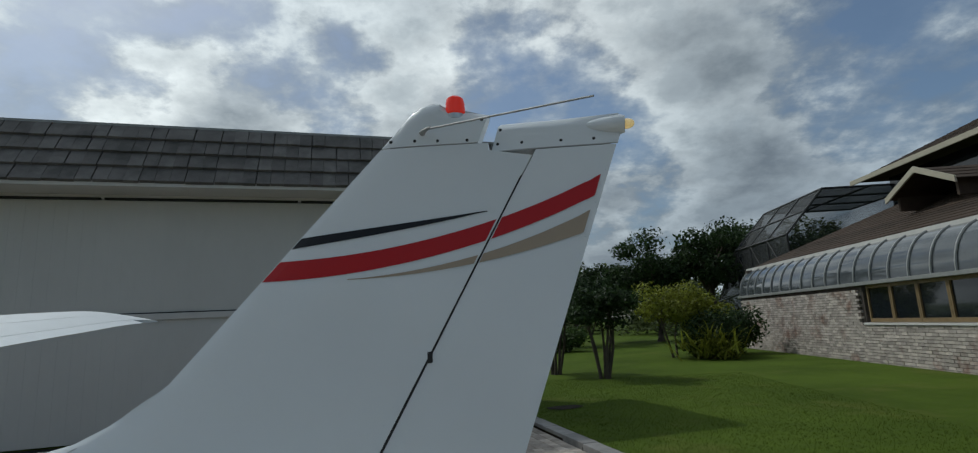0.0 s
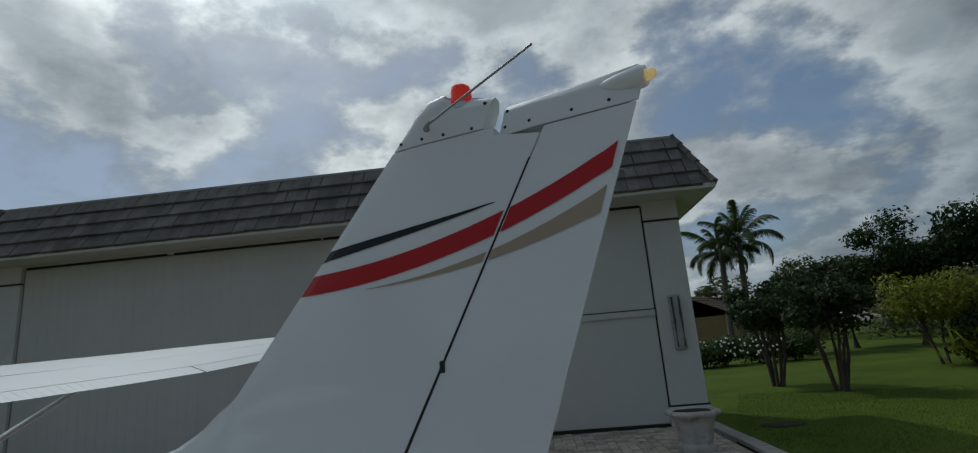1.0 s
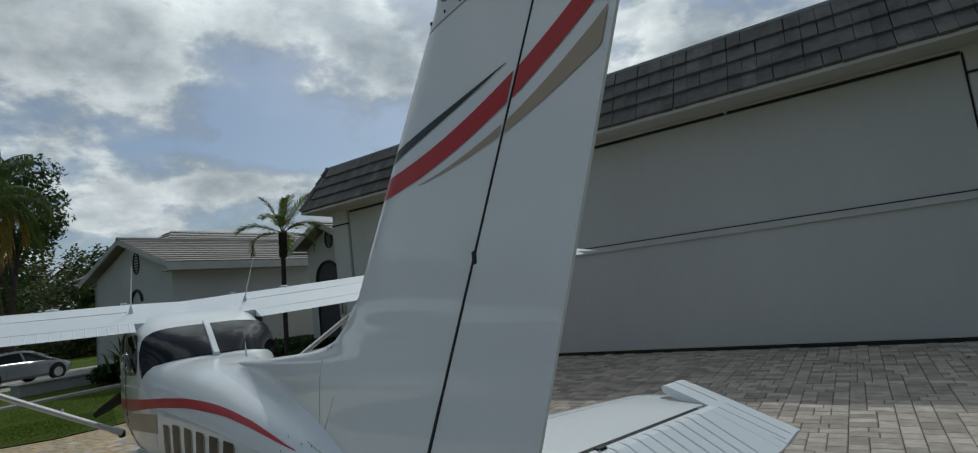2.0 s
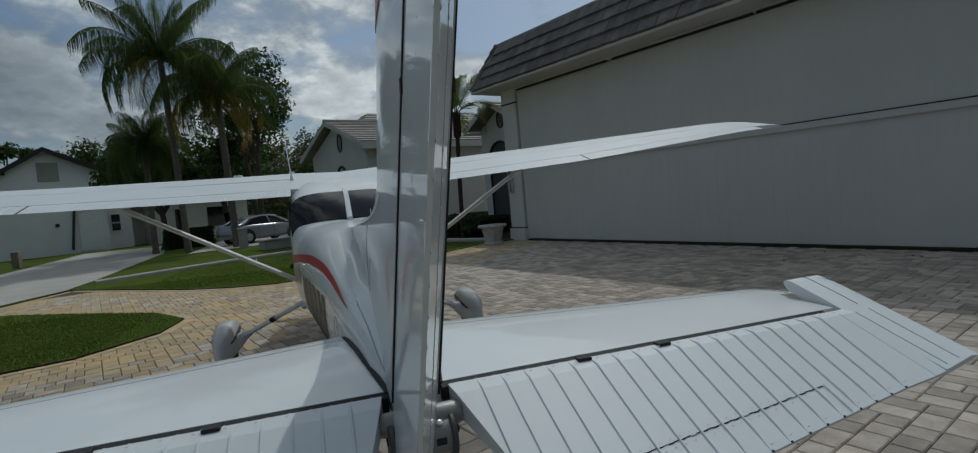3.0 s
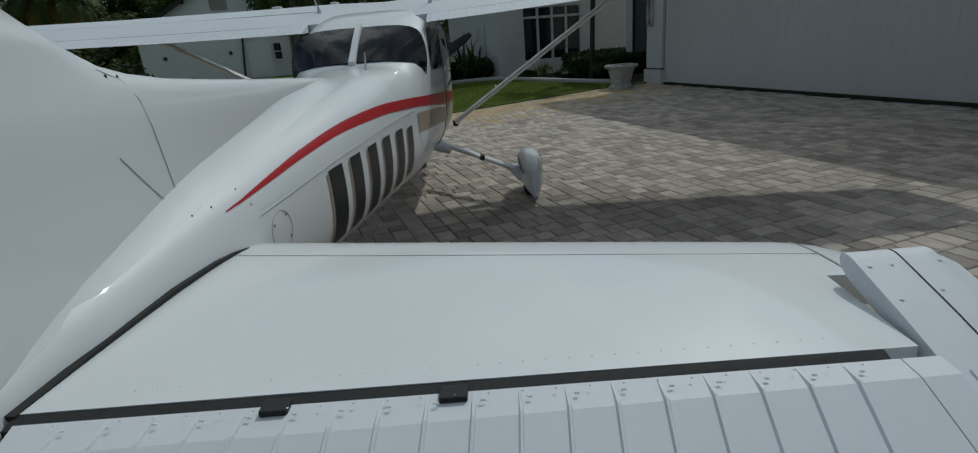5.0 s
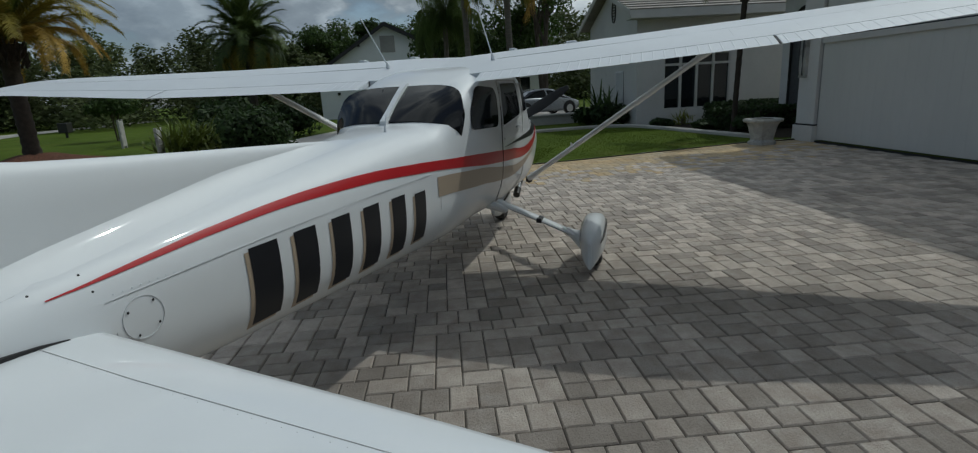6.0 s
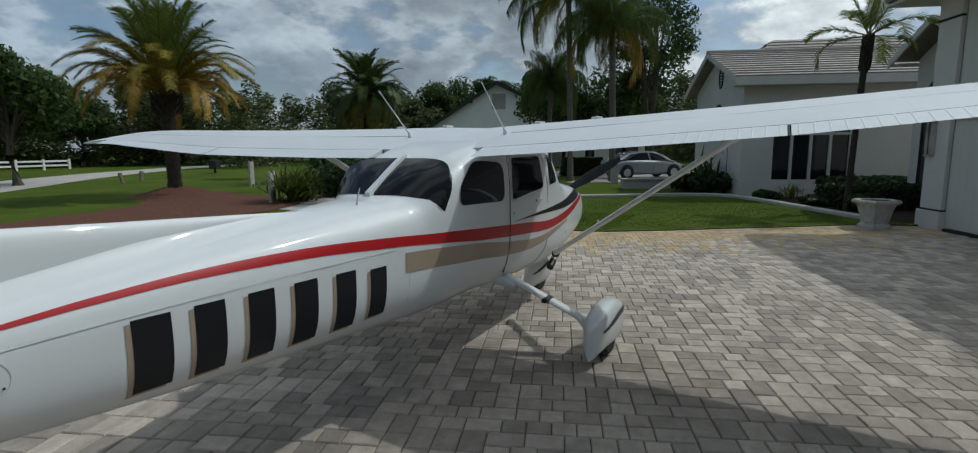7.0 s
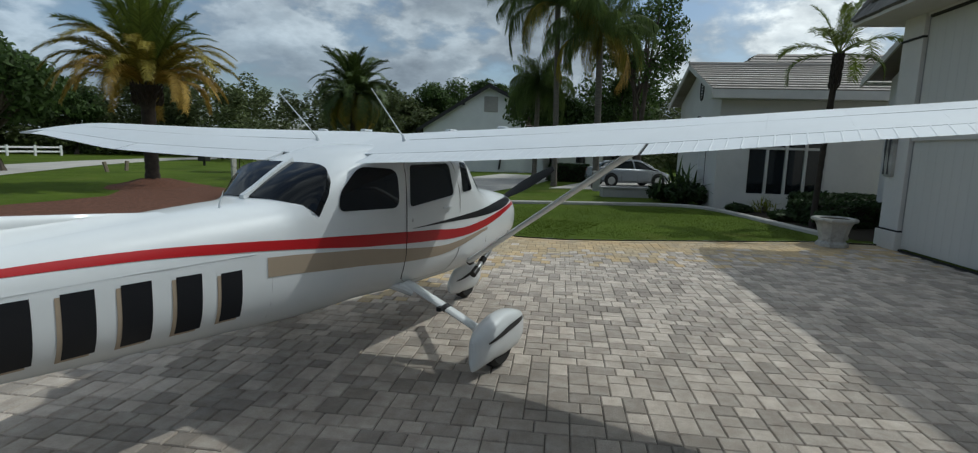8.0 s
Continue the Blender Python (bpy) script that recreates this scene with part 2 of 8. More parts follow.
FROND_DARK = material("dark_palm_leaflets", (0.062, 0.090, 0.022), 0.5, scale=0.7, vary=0.25, bump=0.0, island=0.35, per_piece=0.2, thin=0.2, spec=0.2)
FROND_TURNING = material("turning_palm_leaflets", (0.25, 0.205, 0.035), 0.55, scale=0.7, vary=0.3, bump=0.0, island=0.4, per_piece=0.3, thin=0.3, spec=0.2)
FROND_QUEEN = material("weeping_palm_leaflets", (0.12, 0.165, 0.05), 0.5, scale=0.7, vary=0.25, bump=0.0, island=0.35, per_piece=0.25, thin=0.45, spec=0.2)
DARK_STEEL = material("dark_grey_fitting", (0.085, 0.087, 0.09), 0.55, metal=0.2, scale=20, vary=0.2, bump=0.05)
DARK_GLASS = material("dark_window_glass", (0.012, 0.015, 0.018), 0.05, scale=1, vary=0.1, bump=0.0, coat=0.4)
SOLAR_GLASS = material("grey_glazing", (0.07, 0.078, 0.085), 0.06, scale=0.8, vary=0.15, bump=0.0, coat=0.6, spots=((0.06, 0.065, 0.07), 0.7, 0.5, 0.7))
WOOD = material("brown_window_wood", (0.20, 0.135, 0.06), 0.6, scale=5, vary=0.2)
DARKMETAL = material("dark_bronze_metal", (0.02, 0.019, 0.018), 0.5, vary=0.1, bump=0.0)
CARPAINT = material("silver_car_paint", (0.33, 0.35, 0.375), 0.25, metal=0.3, vary=0.03, bump=0.0, coat=0.8)
FENCE = material("white_fence_paint", (0.78, 0.78, 0.76), 0.6, vary=0.05)
POTSTONE = material("weathered_cast_stone", (0.46, 0.45, 0.42), 0.9, scale=5, vary=0.2, bump=0.4, bump_scale=30, spots=((0.16, 0.15, 0.13), 4.0, 0.55, 0.7))
HEDGE = material("hedge_leaves", (0.032, 0.055, 0.018), 0.65, scale=2, vary=0.3, bump=0.0, island=0.5, thin=0.2, spec=0.2)
LAMPMETAL = material("grey_lamp_metal", (0.30, 0.30, 0.29), 0.5, metal=0.3, vary=0.1)
WOODLEAF = material("woodland_leaves", (0.11, 0.135, 0.055), 0.6, scale=0.08, vary=0.4, bump=0.0, island=0.35, thin=0.35, spec=0.1)
WHITEWALL = material("bright_white_wall", (0.78, 0.78, 0.77), 0.8, scale=0.8, vary=0.05, bump=0.1)
CREAM = material("cream_trim", (0.42, 0.38, 0.29), 0.7, scale=2, vary=0.08, bump=0.0)
YELLOWWALL = material("yellow_house_wall", (0.22, 0.165, 0.075), 0.85, scale=1, vary=0.1)
POSTWOOD = material("weathered_post_wood", (0.26, 0.21, 0.15), 0.9, scale=6, vary=0.2)
SCREENMESH = material("dark_screen", (0.025, 0.028, 0.03), 0.7, scale=0.6, vary=0.3, bump=0.0, see=0.42)


# ---- building helpers ----
def finish(name, bm, mat, parent=None, label="", smooth=False):
    me = bpy.data.meshes.new(name)
    bm.normal_update()
    bm.to_mesh(me)
    bm.free()
    if smooth:
        me.polygons.foreach_set("use_smooth", [True] * len(me.polygons))
        me.set_sharp_from_angle(angle=radians(35))
    for k in (mat if isinstance(mat, (list, tuple)) else [mat]):
        me.materials.append(k)
    ob = new(name, me)
    if parent:
        ob.parent = parent
    if label:
        ob["label"] = label
    return ob


def part(name, bm, mat, parent, label="", smooth=False):
    return finish(name, bm, mat, parent, label, smooth)


def thing(name, label, category, group="", kind="", m=None):
    ob = new(name)
    ob.empty_display_size = 0.1
    if m is not None:
        ob.matrix_world = m
    return tagged(ob, label, category, group, kind)


def same_mesh(name, source, parent, m=None):
    ob = new(name, source.data)
    ob.parent = parent
    if m is not None:
        ob.matrix_basis = m
    return ob


def box(bm, lo, hi, bevel=0.0, m=None):
    """A box from corner to corner, with rounded edges."""
    lo, hi = Vector(lo), Vector(hi)
    r = bmesh.ops.create_cube(bm, size=1.0)
    vs = r["verts"]
    for v in vs:
        v.co = Vector(((lo[k] + hi[k]) / 2 + v.co[k] * (hi[k] - lo[k])) for k in range(3))
    if bevel:
        es = {e for v in vs for e in v.link_edges}
        got = bmesh.ops.bevel(bm, geom=list(es), offset=bevel, segments=2, affect="EDGES", profile=0.6)
        vs = list({v for f in got["faces"] for v in f.verts} | {v for v in vs if v.is_valid})
    if m is not None:
        for v in vs:
            v.co = m @ v.co
    return vs


def boxes(items, bevel=0.0):
    bm = bmesh.new()
    for lo, hi in items:
        box(bm, lo, hi, bevel)
    return bm


def loft(bm, rings, closed=True, caps=(True, True)):
    rows = [[bm.verts.new(p) for p in r] for r in rings]
    n = len(rows[0])
    for a, b in zip(rows, rows[1:]):
        for i in range(n if closed else n - 1):
            j = (i + 1) % n
            try:
                bm.faces.new((a[i], a[j], b[j], b[i]))
            except ValueError:
                pass
    if closed and caps[0]:
        bm.faces.new(rows[0][::-1])
    if closed and caps[1]:
        bm.faces.new(rows[-1])
    return rows


def tube(bm, points, radii, sides=8, flat=1.0):
    """A tapered round bar along points; flat squeezes its section."""
    pts = [Vector(p) for p in points]
    rings = []
    for i, p in enumerate(pts):
        d = (pts[min(i + 1, len(pts) - 1)] - pts[max(i - 1, 0)]).normalized()
        a = d.cross(Vector((0, 0, 1)))
        a = a.normalized() if a.length > 1e-4 else Vector((1, 0, 0))
        b = a.cross(d)
        r = radii[i] if isinstance(radii, (list, tuple)) else radii
        rings.append([p + (a * math.cos(k) + b * math.sin(k) * flat) * r for k in (2 * math.pi * j / sides for j in range(sides))])
    loft(bm, rings)


def disc_stack(bm, profile, sides=20, m=None):
    """A turned body from (radius, z) pairs."""
    rings = [[Vector((r * math.cos(2 * math.pi * j / sides), r * math.sin(2 * math.pi * j / sides), z)) for j in range(sides)] for r, z in profile]
    if m is not None:
        rings = [[m @ p for p in r] for r in rings]
    loft(bm, rings)


def sheet(bm, fn, us, vs, depth=0.0):
    """A grid of fn(u, v) -> point; depth > 0 closes it into a thin plate along -normal."""
    g = [[bm.verts.new(fn(u, v)) for v in vs] for u in us]
    for a, b in zip(g, g[1:]):
        for i in range(len(vs) - 1):
            bm.faces.new((a[i], a[i + 1], b[i + 1], b[i]))
    return g


def lerp(table, x):
    """Piecewise linear look-up in rows (x, a, b, ...), x ascending."""
    if x <= table[0][0]:
        return table[0][1:]
    for p, q in zip(table, table[1:]):
        if x <= q[0]:
            k = (x - p[0]) / (q[0] - p[0])
            return tuple(a + (b - a) * k for a, b in zip(p[1:], q[1:]))
    return table[-1][1:]


def smooth_table(table, steps=6):
    """The same rows, made finer by Catmull-Rom."""
    out = []
    for i in range(len(table) - 1):
        p0, p1, p2, p3 = (np.array(table[max(0, min(len(table) - 1, k))], float) for k in (i - 1, i, i + 1, i + 2))
        for s in range(steps):
            t = s / steps
            row = 0.5 * (2 * p1 + (p2 - p0) * t + (2 * p0 - 5 * p1 + 4 * p2 - p3) * t * t + (3 * p1 - p0 - 3 * p2 + p3) * t ** 3)
            row[0] = p1[0] + (p2[0] - p1[0]) * t
            out.append(tuple(row))
    out.append(tuple(float(v) for v in table[-1]))
    return out


def grid(u, v, z=0.0):
    """From the buildings' grid (u along the hangar front, v into it) to the world."""
    c, s = math.cos(radians(GRID)), math.sin(radians(GRID))
    return Vector((u * c - v * s, u * s + v * c, z))


GRID_POSE = pose(0, 0, 0, 0, 0, GRID)


# ---- the aircraft ----
BODY = smooth_table([
    # x, bottom, top, half width, shoulder exponent, belly exponent
    (-6.93, 0.86, 1.16, 0.20, 2.2, 2.2), (-6.88, 0.76, 1.20, 0.30, 2.4, 2.4), (-6.70, 0.66, 1.25, 0.38, 2.6, 2.6), (-6.30, 0.58, 1.31, 0.44, 2.8, 2.8),
    (-5.90, 0.53, 1.35, 0.49, 3.0, 3.0), (-5.62, 0.50, 1.47, 0.515, 3.2, 3.2), (-5.30, 0.49, 1.75, 0.53, 4.0, 3.4), (-5.10, 0.49, 1.79, 0.53, 4.5, 3.4),
    (-4.60, 0.50, 1.79, 0.53, 5.0, 3.4), (-4.20, 0.515, 1.79, 0.53, 5.0, 3.2), (-3.90, 0.53, 1.745, 0.522, 5.0, 3.0), (-3.60, 0.53, 1.655, 0.505, 5.0, 3.0),
    (-3.35, 0.535, 1.53, 0.482, 4.8, 3.0), (-3.12, 0.545, 1.405, 0.445, 3.6, 3.0), (-2.80, 0.562, 1.38, 0.400, 3.0, 2.9), (-2.30, 0.593, 1.340, 0.340, 2.8, 2.8), (-1.50, 0.65, 1.268, 0.255, 2.7, 2.7),
    (-0.70, 0.725, 1.180, 0.172, 2.7, 2.3), (-0.20, 0.79, 1.10, 0.108, 2.6, 2.2), (0.02, 0.83, 1.05, 0.068, 2.4, 2.2)], 5)


def body_row(x):
    zb, zt, hw, nt_, nb = lerp(BODY, x)
    return zb, zt, hw, max(2.0, nt_), max(2.0, nb), zb + (zt - zb) * 0.52


def body_ring(x, count=112):
    zb, zt, hw, nt_, nb, zc = body_row(x)
    out = []
    for j in range(count):
        a = 2 * math.pi * j / count
        c, s = math.cos(a), math.sin(a)
        n, h = (nt_, zt - zc) if s >= 0 else (nb, zc - zb)
        out.append(Vector((x, hw * math.copysign(abs(c) ** (2 / n), c), zc + h * math.copysign(abs(s) ** (2 / n), s))))
    return out


def side_y(x, z):
    """The fuselage's half breadth at x and height z."""
    zb, zt, hw, nt_, nb, zc = body_row(x)
    n, h = (nt_, zt - zc) if z >= zc else (nb, zc - zb)
    k = min(0.999, abs(z - zc) / max(1e-4, h))
    return hw * (1 - k ** n) ** (1 / n)


def top_z(x, y):
    zb, zt, hw, nt_, nb, zc = body_row(x)
    k = min(0.999, abs(y) / hw)
    return zc + (zt - zc) * (1 - k ** nt_) ** (1 / nt_)


def side_point(x, z, side, off=0.003):
    y = side_y(x, z)
    d = 0.01
    nz = -(side_y(x, z + d) - side_y(x, z - d)) / (2 * d)
    nx = -(side_y(x + d, z) - side_y(x - d, z)) / (2 * d)
    n = Vector((nx, 1.0, nz)).normalized() * off
    return Vector((x + n.x, side * (y + n.y), z + n.z))


def side_band(rows, side, steps=40, across=4, off=0.003):
    """A painted band on the fuselage's side between two heights: rows of (x, low, high)."""
    bm = bmesh.new()
    fine = smooth_table(rows, 4)
    xs = np.linspace(fine[0][0], fine[-1][0], steps)

    def at(x, k):
        lo, hi = lerp(fine, x)
        return side_point(x, lo + (hi - lo) * k, side, off)

    sheet(bm, at, [float(x) for x in xs], [k / across for k in range(across + 1)])
    return bm


def rounded(points, corner=0.05, seg=4):
    """A polygon in (a, b) with its corners rounded off."""
    out = []
    n = len(points)
    for i in range(n):
        p, q, r = (Vector(points[k % n]) for k in (i - 1, i, i + 1))
        a, b = p - q, r - q
        c = min(corner, a.length * 0.45, b.length * 0.45)
        s, e = q + a.normalized() * c, q + b.normalized() * c
        for j in range(seg + 1):
            t = j / seg
            out.append(s * (1 - t) ** 2 + q * 2 * t * (1 - t) + e * t * t)
    return out


def patch(bm, outline, place, rings=5):
    """A panel that fills an outline in (a, b), laid on a surface by place(a, b)."""
    c = sum((Vector(p) for p in outline), Vector((0, 0))) / len(outline)
    levels = [[bm.verts.new(place(*(c + (Vector(p) - c) * (k / rings)))) for p in outline] for k in range(1, rings + 1)]
    mid = bm.verts.new(place(*c))
    n = len(outline)
    for i in range(n):
        bm.faces.new((mid, levels[0][i], levels[0][(i + 1) % n]))
    for a, b in zip(levels, levels[1:]):
        for i in range(n):
            bm.faces.new((a[i], b[i], b[(i + 1) % n], a[(i + 1) % n]))
    bmesh.ops.recalc_face_normals(bm, faces=bm.faces[:])


def dome(bm, place, out, r=0.004, sides=6):
    """A small rivet head at place, standing out along out."""
    out = Vector(out).normalized()
    a = out.orthogonal().normalized()
    b = out.cross(a)
    base = [bm.verts.new(Vector(place) + (a * math.cos(k) + b * math.sin(k)) * r) for k in (2 * math.pi * j / sides for j in range(sides))]
    tip = bm.verts.new(Vector(place) + out * r * 0.5)
    for i in range(sides):
        bm.faces.new((base[i], base[(i + 1) % sides], tip))


def ribbon(points, width, outs):
    """A thin raised line along points; outs: the surface's normal at each."""
    bm = bmesh.new()
    pts = [Vector(p) for p in points]
    rows = []
    for i, p in enumerate(pts):
        d = (pts[min(i + 1, len(pts) - 1)] - pts[max(i - 1, 0)]).normalized()
        o = Vector(outs[i]).normalized()
        w = d.cross(o).normalized() * width / 2
        rows.append((bm.verts.new(p - w), bm.verts.new(p + w), bm.verts.new(p + w - o * 0.004), bm.verts.new(p - w - o * 0.004)))
    for a, b in zip(rows, rows[1:]):
        for i, j in ((0, 1), (1, 2), (2, 3), (3, 0)):
            bm.faces.new((a[i], a[j], b[j], b[i]))
    bm.faces.new(rows[0])
    bm.faces.new(rows[-1][::-1])
    bmesh.ops.recalc_face_normals(bm, faces=bm.faces[:])
    return bm


airplane = thing("airplane", "white high-wing light aircraft with red stripes parked on pavers", "airplane")


def build_fuselage():
    bm = bmesh.new()
    xs = [r[0] for r in BODY]
    loft(bm, [body_ring(x) for x in xs])
    bmesh.ops.recalc_face_normals(bm, faces=bm.faces[:])
    fus = part("fuselage", bm, WHITE, airplane, "glossy white fuselage with thin panel seams", True)

    red = [(-6.90, 1.135, 1.165), (-6.5, 1.085, 1.125), (-6.1, 1.02, 1.085), (-5.6, 0.955, 1.035), (-5.15, 0.925, 1.01), (-4.70, 0.949, 1.047), (-3.72, 1.027, 1.120), (-3.10, 1.095, 1.160), (-2.64, 1.130, 1.189), (-2.30, 1.153, 1.205), (-1.95, 1.163, 1.208), (-1.6, 1.165, 1.198), (-1.2, 1.147, 1.170), (-0.93, 1.127, 1.141), (-0.69, 1.113, 1.116)]
    tan_band = [(-5.74, 0.925, 0.95), (-4.92, 0.80, 0.88), (-4.26, 0.822, 0.937), (-3.73, 0.882, 1.010), (-2.92, 0.941, 1.068)]
    black = [(-6.90, 1.19, 1.215), (-6.3, 1.112, 1.20), (-5.7, 1.085, 1.165), (-5.14, 1.09, 1.132), (-4.32, 1.097, 1.10)]
    for side in (1, -1):
        part("red_stripe", side_band(red, side, 70, 5), RED, fus, "glossy red side stripe", True)
        part("tan_stripe", side_band(tan_band, side, 30, 4), TAN, fus, "tan side stripe", True)
        part("black_stripe", side_band(black, side, 30, 4), BLACK, fus, "black nose stripe", True)
        # lettering kept as plain bars with a tan drop shadow
        for x0, x1, z0, z1 in ((-1.315, -1.545, 0.752, 1.062), (-1.565, -1.775, 0.742, 1.060), (-1.815, -2.025, 0.730, 1.056), (-2.065, -2.285, 0.722, 1.050), (-2.335, -2.545, 0.716, 1.042), (-2.585, -2.785, 0.725, 1.020)):
            w = (x0 - x1) * 0.17
            part("marking_bar", side_band([(x1 + w, z0, z1), (x0 - w, z0, z1)], side, 8, 6, 0.0042), BLACK, fus, "black painted marking bar", True)
            part("marking_shadow", side_band([(x1 + w + 0.022, z0 - 0.012, z1 - 0.012), (x0 - w + 0.022, z0 - 0.012, z1 - 0.012)], side, 8, 6, 0.0028), TAN, fus, "tan drop shadow of the marking", True)
        # rear side window, door with its window, front quarter window
        win = part("side_window", patch_on_side(rounded([(-3.47, 1.315), (-4.13, 1.29), (-4.11, 1.60), (-3.72, 1.622), (-3.50, 1.45)], 0.09), side, 0.008), ACRYLIC, fus, "dark tinted rear side window", True)
        door = part("cabin_door", outline_on_side(rounded([(-4.215, 1.66), (-4.245, 0.70), (-4.34, 0.615), (-5.02, 0.60), (-5.13, 0.75), (-5.10, 1.35), (-4.98, 1.66)], 0.06), side, 0.006, 0.005), LINE, fus, "cabin door seam in white paint", True)
        aft = [side_point(x, z, side, 0.0065) for x, z in ((-4.222, 1.60), (-4.228, 1.40), (-4.233, 1.20), (-4.237, 1.05), (-4.241, 0.90), (-4.244, 0.76), (-4.262, 0.67))]
        part("door_gap", ribbon(aft, 0.0055, [(0, side, 0)] * 7), SEAM, door, "dark gap along the door's aft edge", True)
        part("door_window", patch_on_side(rounded([(-4.27, 1.285), (-4.97, 1.345), (-4.90, 1.635), (-4.28, 1.63)], 0.05), side, 0.008), ACRYLIC, door, "dark tinted door window", True)
        part("window_frame", outline_on_side(rounded([(-4.262, 1.275), (-4.982, 1.337), (-4.908, 1.643), (-4.272, 1.638)], 0.05), side, 0.012, 0.010), WHITE_WORN, door, "", True)
        bm = bmesh.new()
        p = side_point(-4.86, 1.235, side, 0.012)
        box(bm, (p.x - 0.07, p.y - 0.008, p.z - 0.012), (p.x + 0.07, p.y + 0.008, p.z + 0.012), 0.005)
        part("door_handle", bm, WHITE_WORN, door, "white door handle")
        bm = bmesh.new()
        dome(bm, side_point(-4.32, 1.17, side, 0.003), (0, side, 0), 0.016, 10)
        part("door_lock", bm, METAL, door)
        part("quarter_window", patch_on_side(rounded([(-5.14, 1.36), (-5.33, 1.375), (-5.24, 1.64), (-5.12, 1.645)], 0.03), side, 0.008), ACRYLIC, fus, "dark front quarter window", True)
        # inspection cover and seams of the tail cone
        ring = [(-0.918 + 0.067 * math.cos(a), 0.976 + 0.067 * math.sin(a)) for a in (2 * math.pi * j / 24 for j in range(24))]
        part("inspection_cover", outline_on_side([Vector(p) for p in ring], side, 0.0014, 0.0022), FAINT, fus, "round inspection cover", True)
        bm = bmesh.new()
        for a in (0.6, 2.3, 3.8, 5.2):
            dome(bm, side_point(-0.918 + 0.056 * math.cos(a), 0.976 + 0.056 * math.sin(a), side, 0.003), (0, side, 0), 0.005)
        tagged(part("screw_heads", bm, SEAM, fus), kind="stuff")
        pts = [side_point(x, z, side, 0.003) for x, z in ((-0.82, 1.06), (-1.5, 1.083), (-2.2, 1.095), (-2.85, 1.10))]
        part("panel_seam", ribbon(pts, 0.0012, [(0, side, 0.3)] * 4), FAINT, fus)
        bm = bmesh.new()
        for k in range(70):
            x = -0.85 - 2.0 * k / 70
            dome(bm, side_point(x, 1.075 + 0.01 * (k / 70), side, 0.002), (0, side, 0.2), 0.0036)
        tagged(part("rivet_row", bm, WHITE_WORN, fus), kind="stuff")
        for x in (-0.83, -1.62, -2.24, -2.95):
            zb, zt, hw, a_, b_, zc = body_row(x)
            pts = [side_point(x, zc - (zc - zb) * 0.93 * math.sin(k), side, 0.0022) for k in (0.0, 0.3, 0.6, 0.9, 1.2, 1.45)]
            part("panel_seam", ribbon(pts, 0.0018, [(0, side, -0.2)] * 6), FAINT, fus)
        pts = [side_point(-5.72, z, side, 0.003) for z in (0.62, 0.8, 1.0, 1.15, 1.28)]
        part("cowl_seam", ribbon(pts, 0.005, [(0, side, 0.1)] * 5), LINE, fus)
        bm = bmesh.new()
        p = side_point(-4.36, 0.60, side, 0.0)
        tube(bm, [p + Vector((0.14, -side * 0.08, 0.02)), p + Vector((0.03, side * 0.02, -0.03)), p + Vector((-0.02, side * 0.10, -0.075))], [0.05, 0.06, 0.05], 10, 0.7)
        part("gear_fairing", bm, WHITE, fus, "", True)
    # two-piece rear window
    for side in (1, -1):
        bm = bmesh.new()
        low_edge = [(0.0, -3.118, 0.024, 1.404), (0.5, -3.145, 0.24, 1.397), (0.8, -3.20, 0.37, 1.366), (1.0, -3.285, 0.462, 1.322)]
        high_edge = [(0.0, -3.50, 0.024, 1.634), (0.5, -3.495, 0.24, 1.632), (0.8, -3.465, 0.375, 1.612), (0.93, -3.42, 0.445, 1.565), (1.0, -3.365, 0.474, 1.47)]
        low_edge, high_edge = smooth_table(low_edge, 4), smooth_table(high_edge, 4)

        def glass(u, k):
            p, q = Vector(lerp(low_edge, u)), Vector(lerp(high_edge, u))
            w = p.lerp(q, k) + Vector((0.10, 0.25 * u * u, 0.35)).normalized() * (0.014 + 0.022 * math.sin(math.pi * k) * (0.4 + 0.6 * math.sin(math.pi * u)))
            return Vector((w.x, side * w.y, w.z))
        sheet(bm, glass, [j / 16 for j in range(17)], [j / 8 for j in range(9)])
        edge = bmesh.ops.extrude_face_region(bm, geom=bm.faces[:])
        for v in [g for g in edge["geom"] if isinstance(g, bmesh.types.BMVert)]:
            v.co += Vector((-0.03, 0, -0.05))
        bmesh.ops.recalc_face_normals(bm, faces=bm.faces[:])
        part("rear_window", bm, ACRYLIC, fus, "dark curved rear window pane", True)
    bm = bmesh.new()
    loft(bm, [[Vector((x + 0.012, y, z + dz)) for y, dz in ((-0.027, 0.0), (0.027, 0.0), (0.020, 0.037), (-0.020, 0.037))] for x, z in ((-3.09, 1.388), (-3.20, 1.452), (-3.32, 1.528), (-3.43, 1.592), (-3.53, 1.64))])
    bmesh.ops.recalc_face_normals(bm, faces=bm.faces[:])
    part("window_post", bm, WHITE, fus, "white post between the rear panes")
    # windscreen
    bm = bmesh.new()
    patch(bm, rounded([(-5.36, -0.44), (-5.36, 0.44), (-5.75, 0.42), (-5.82, 0.0), (-5.75, -0.42)], 0.06), lambda a, b: Vector((a - 0.006, b, top_z(a, b) + 0.009)), 8)
    part("windscreen", bm, ACRYLIC, fus, "tinted windscreen", True)
    # aerials on the deck
    bm = bmesh.new()
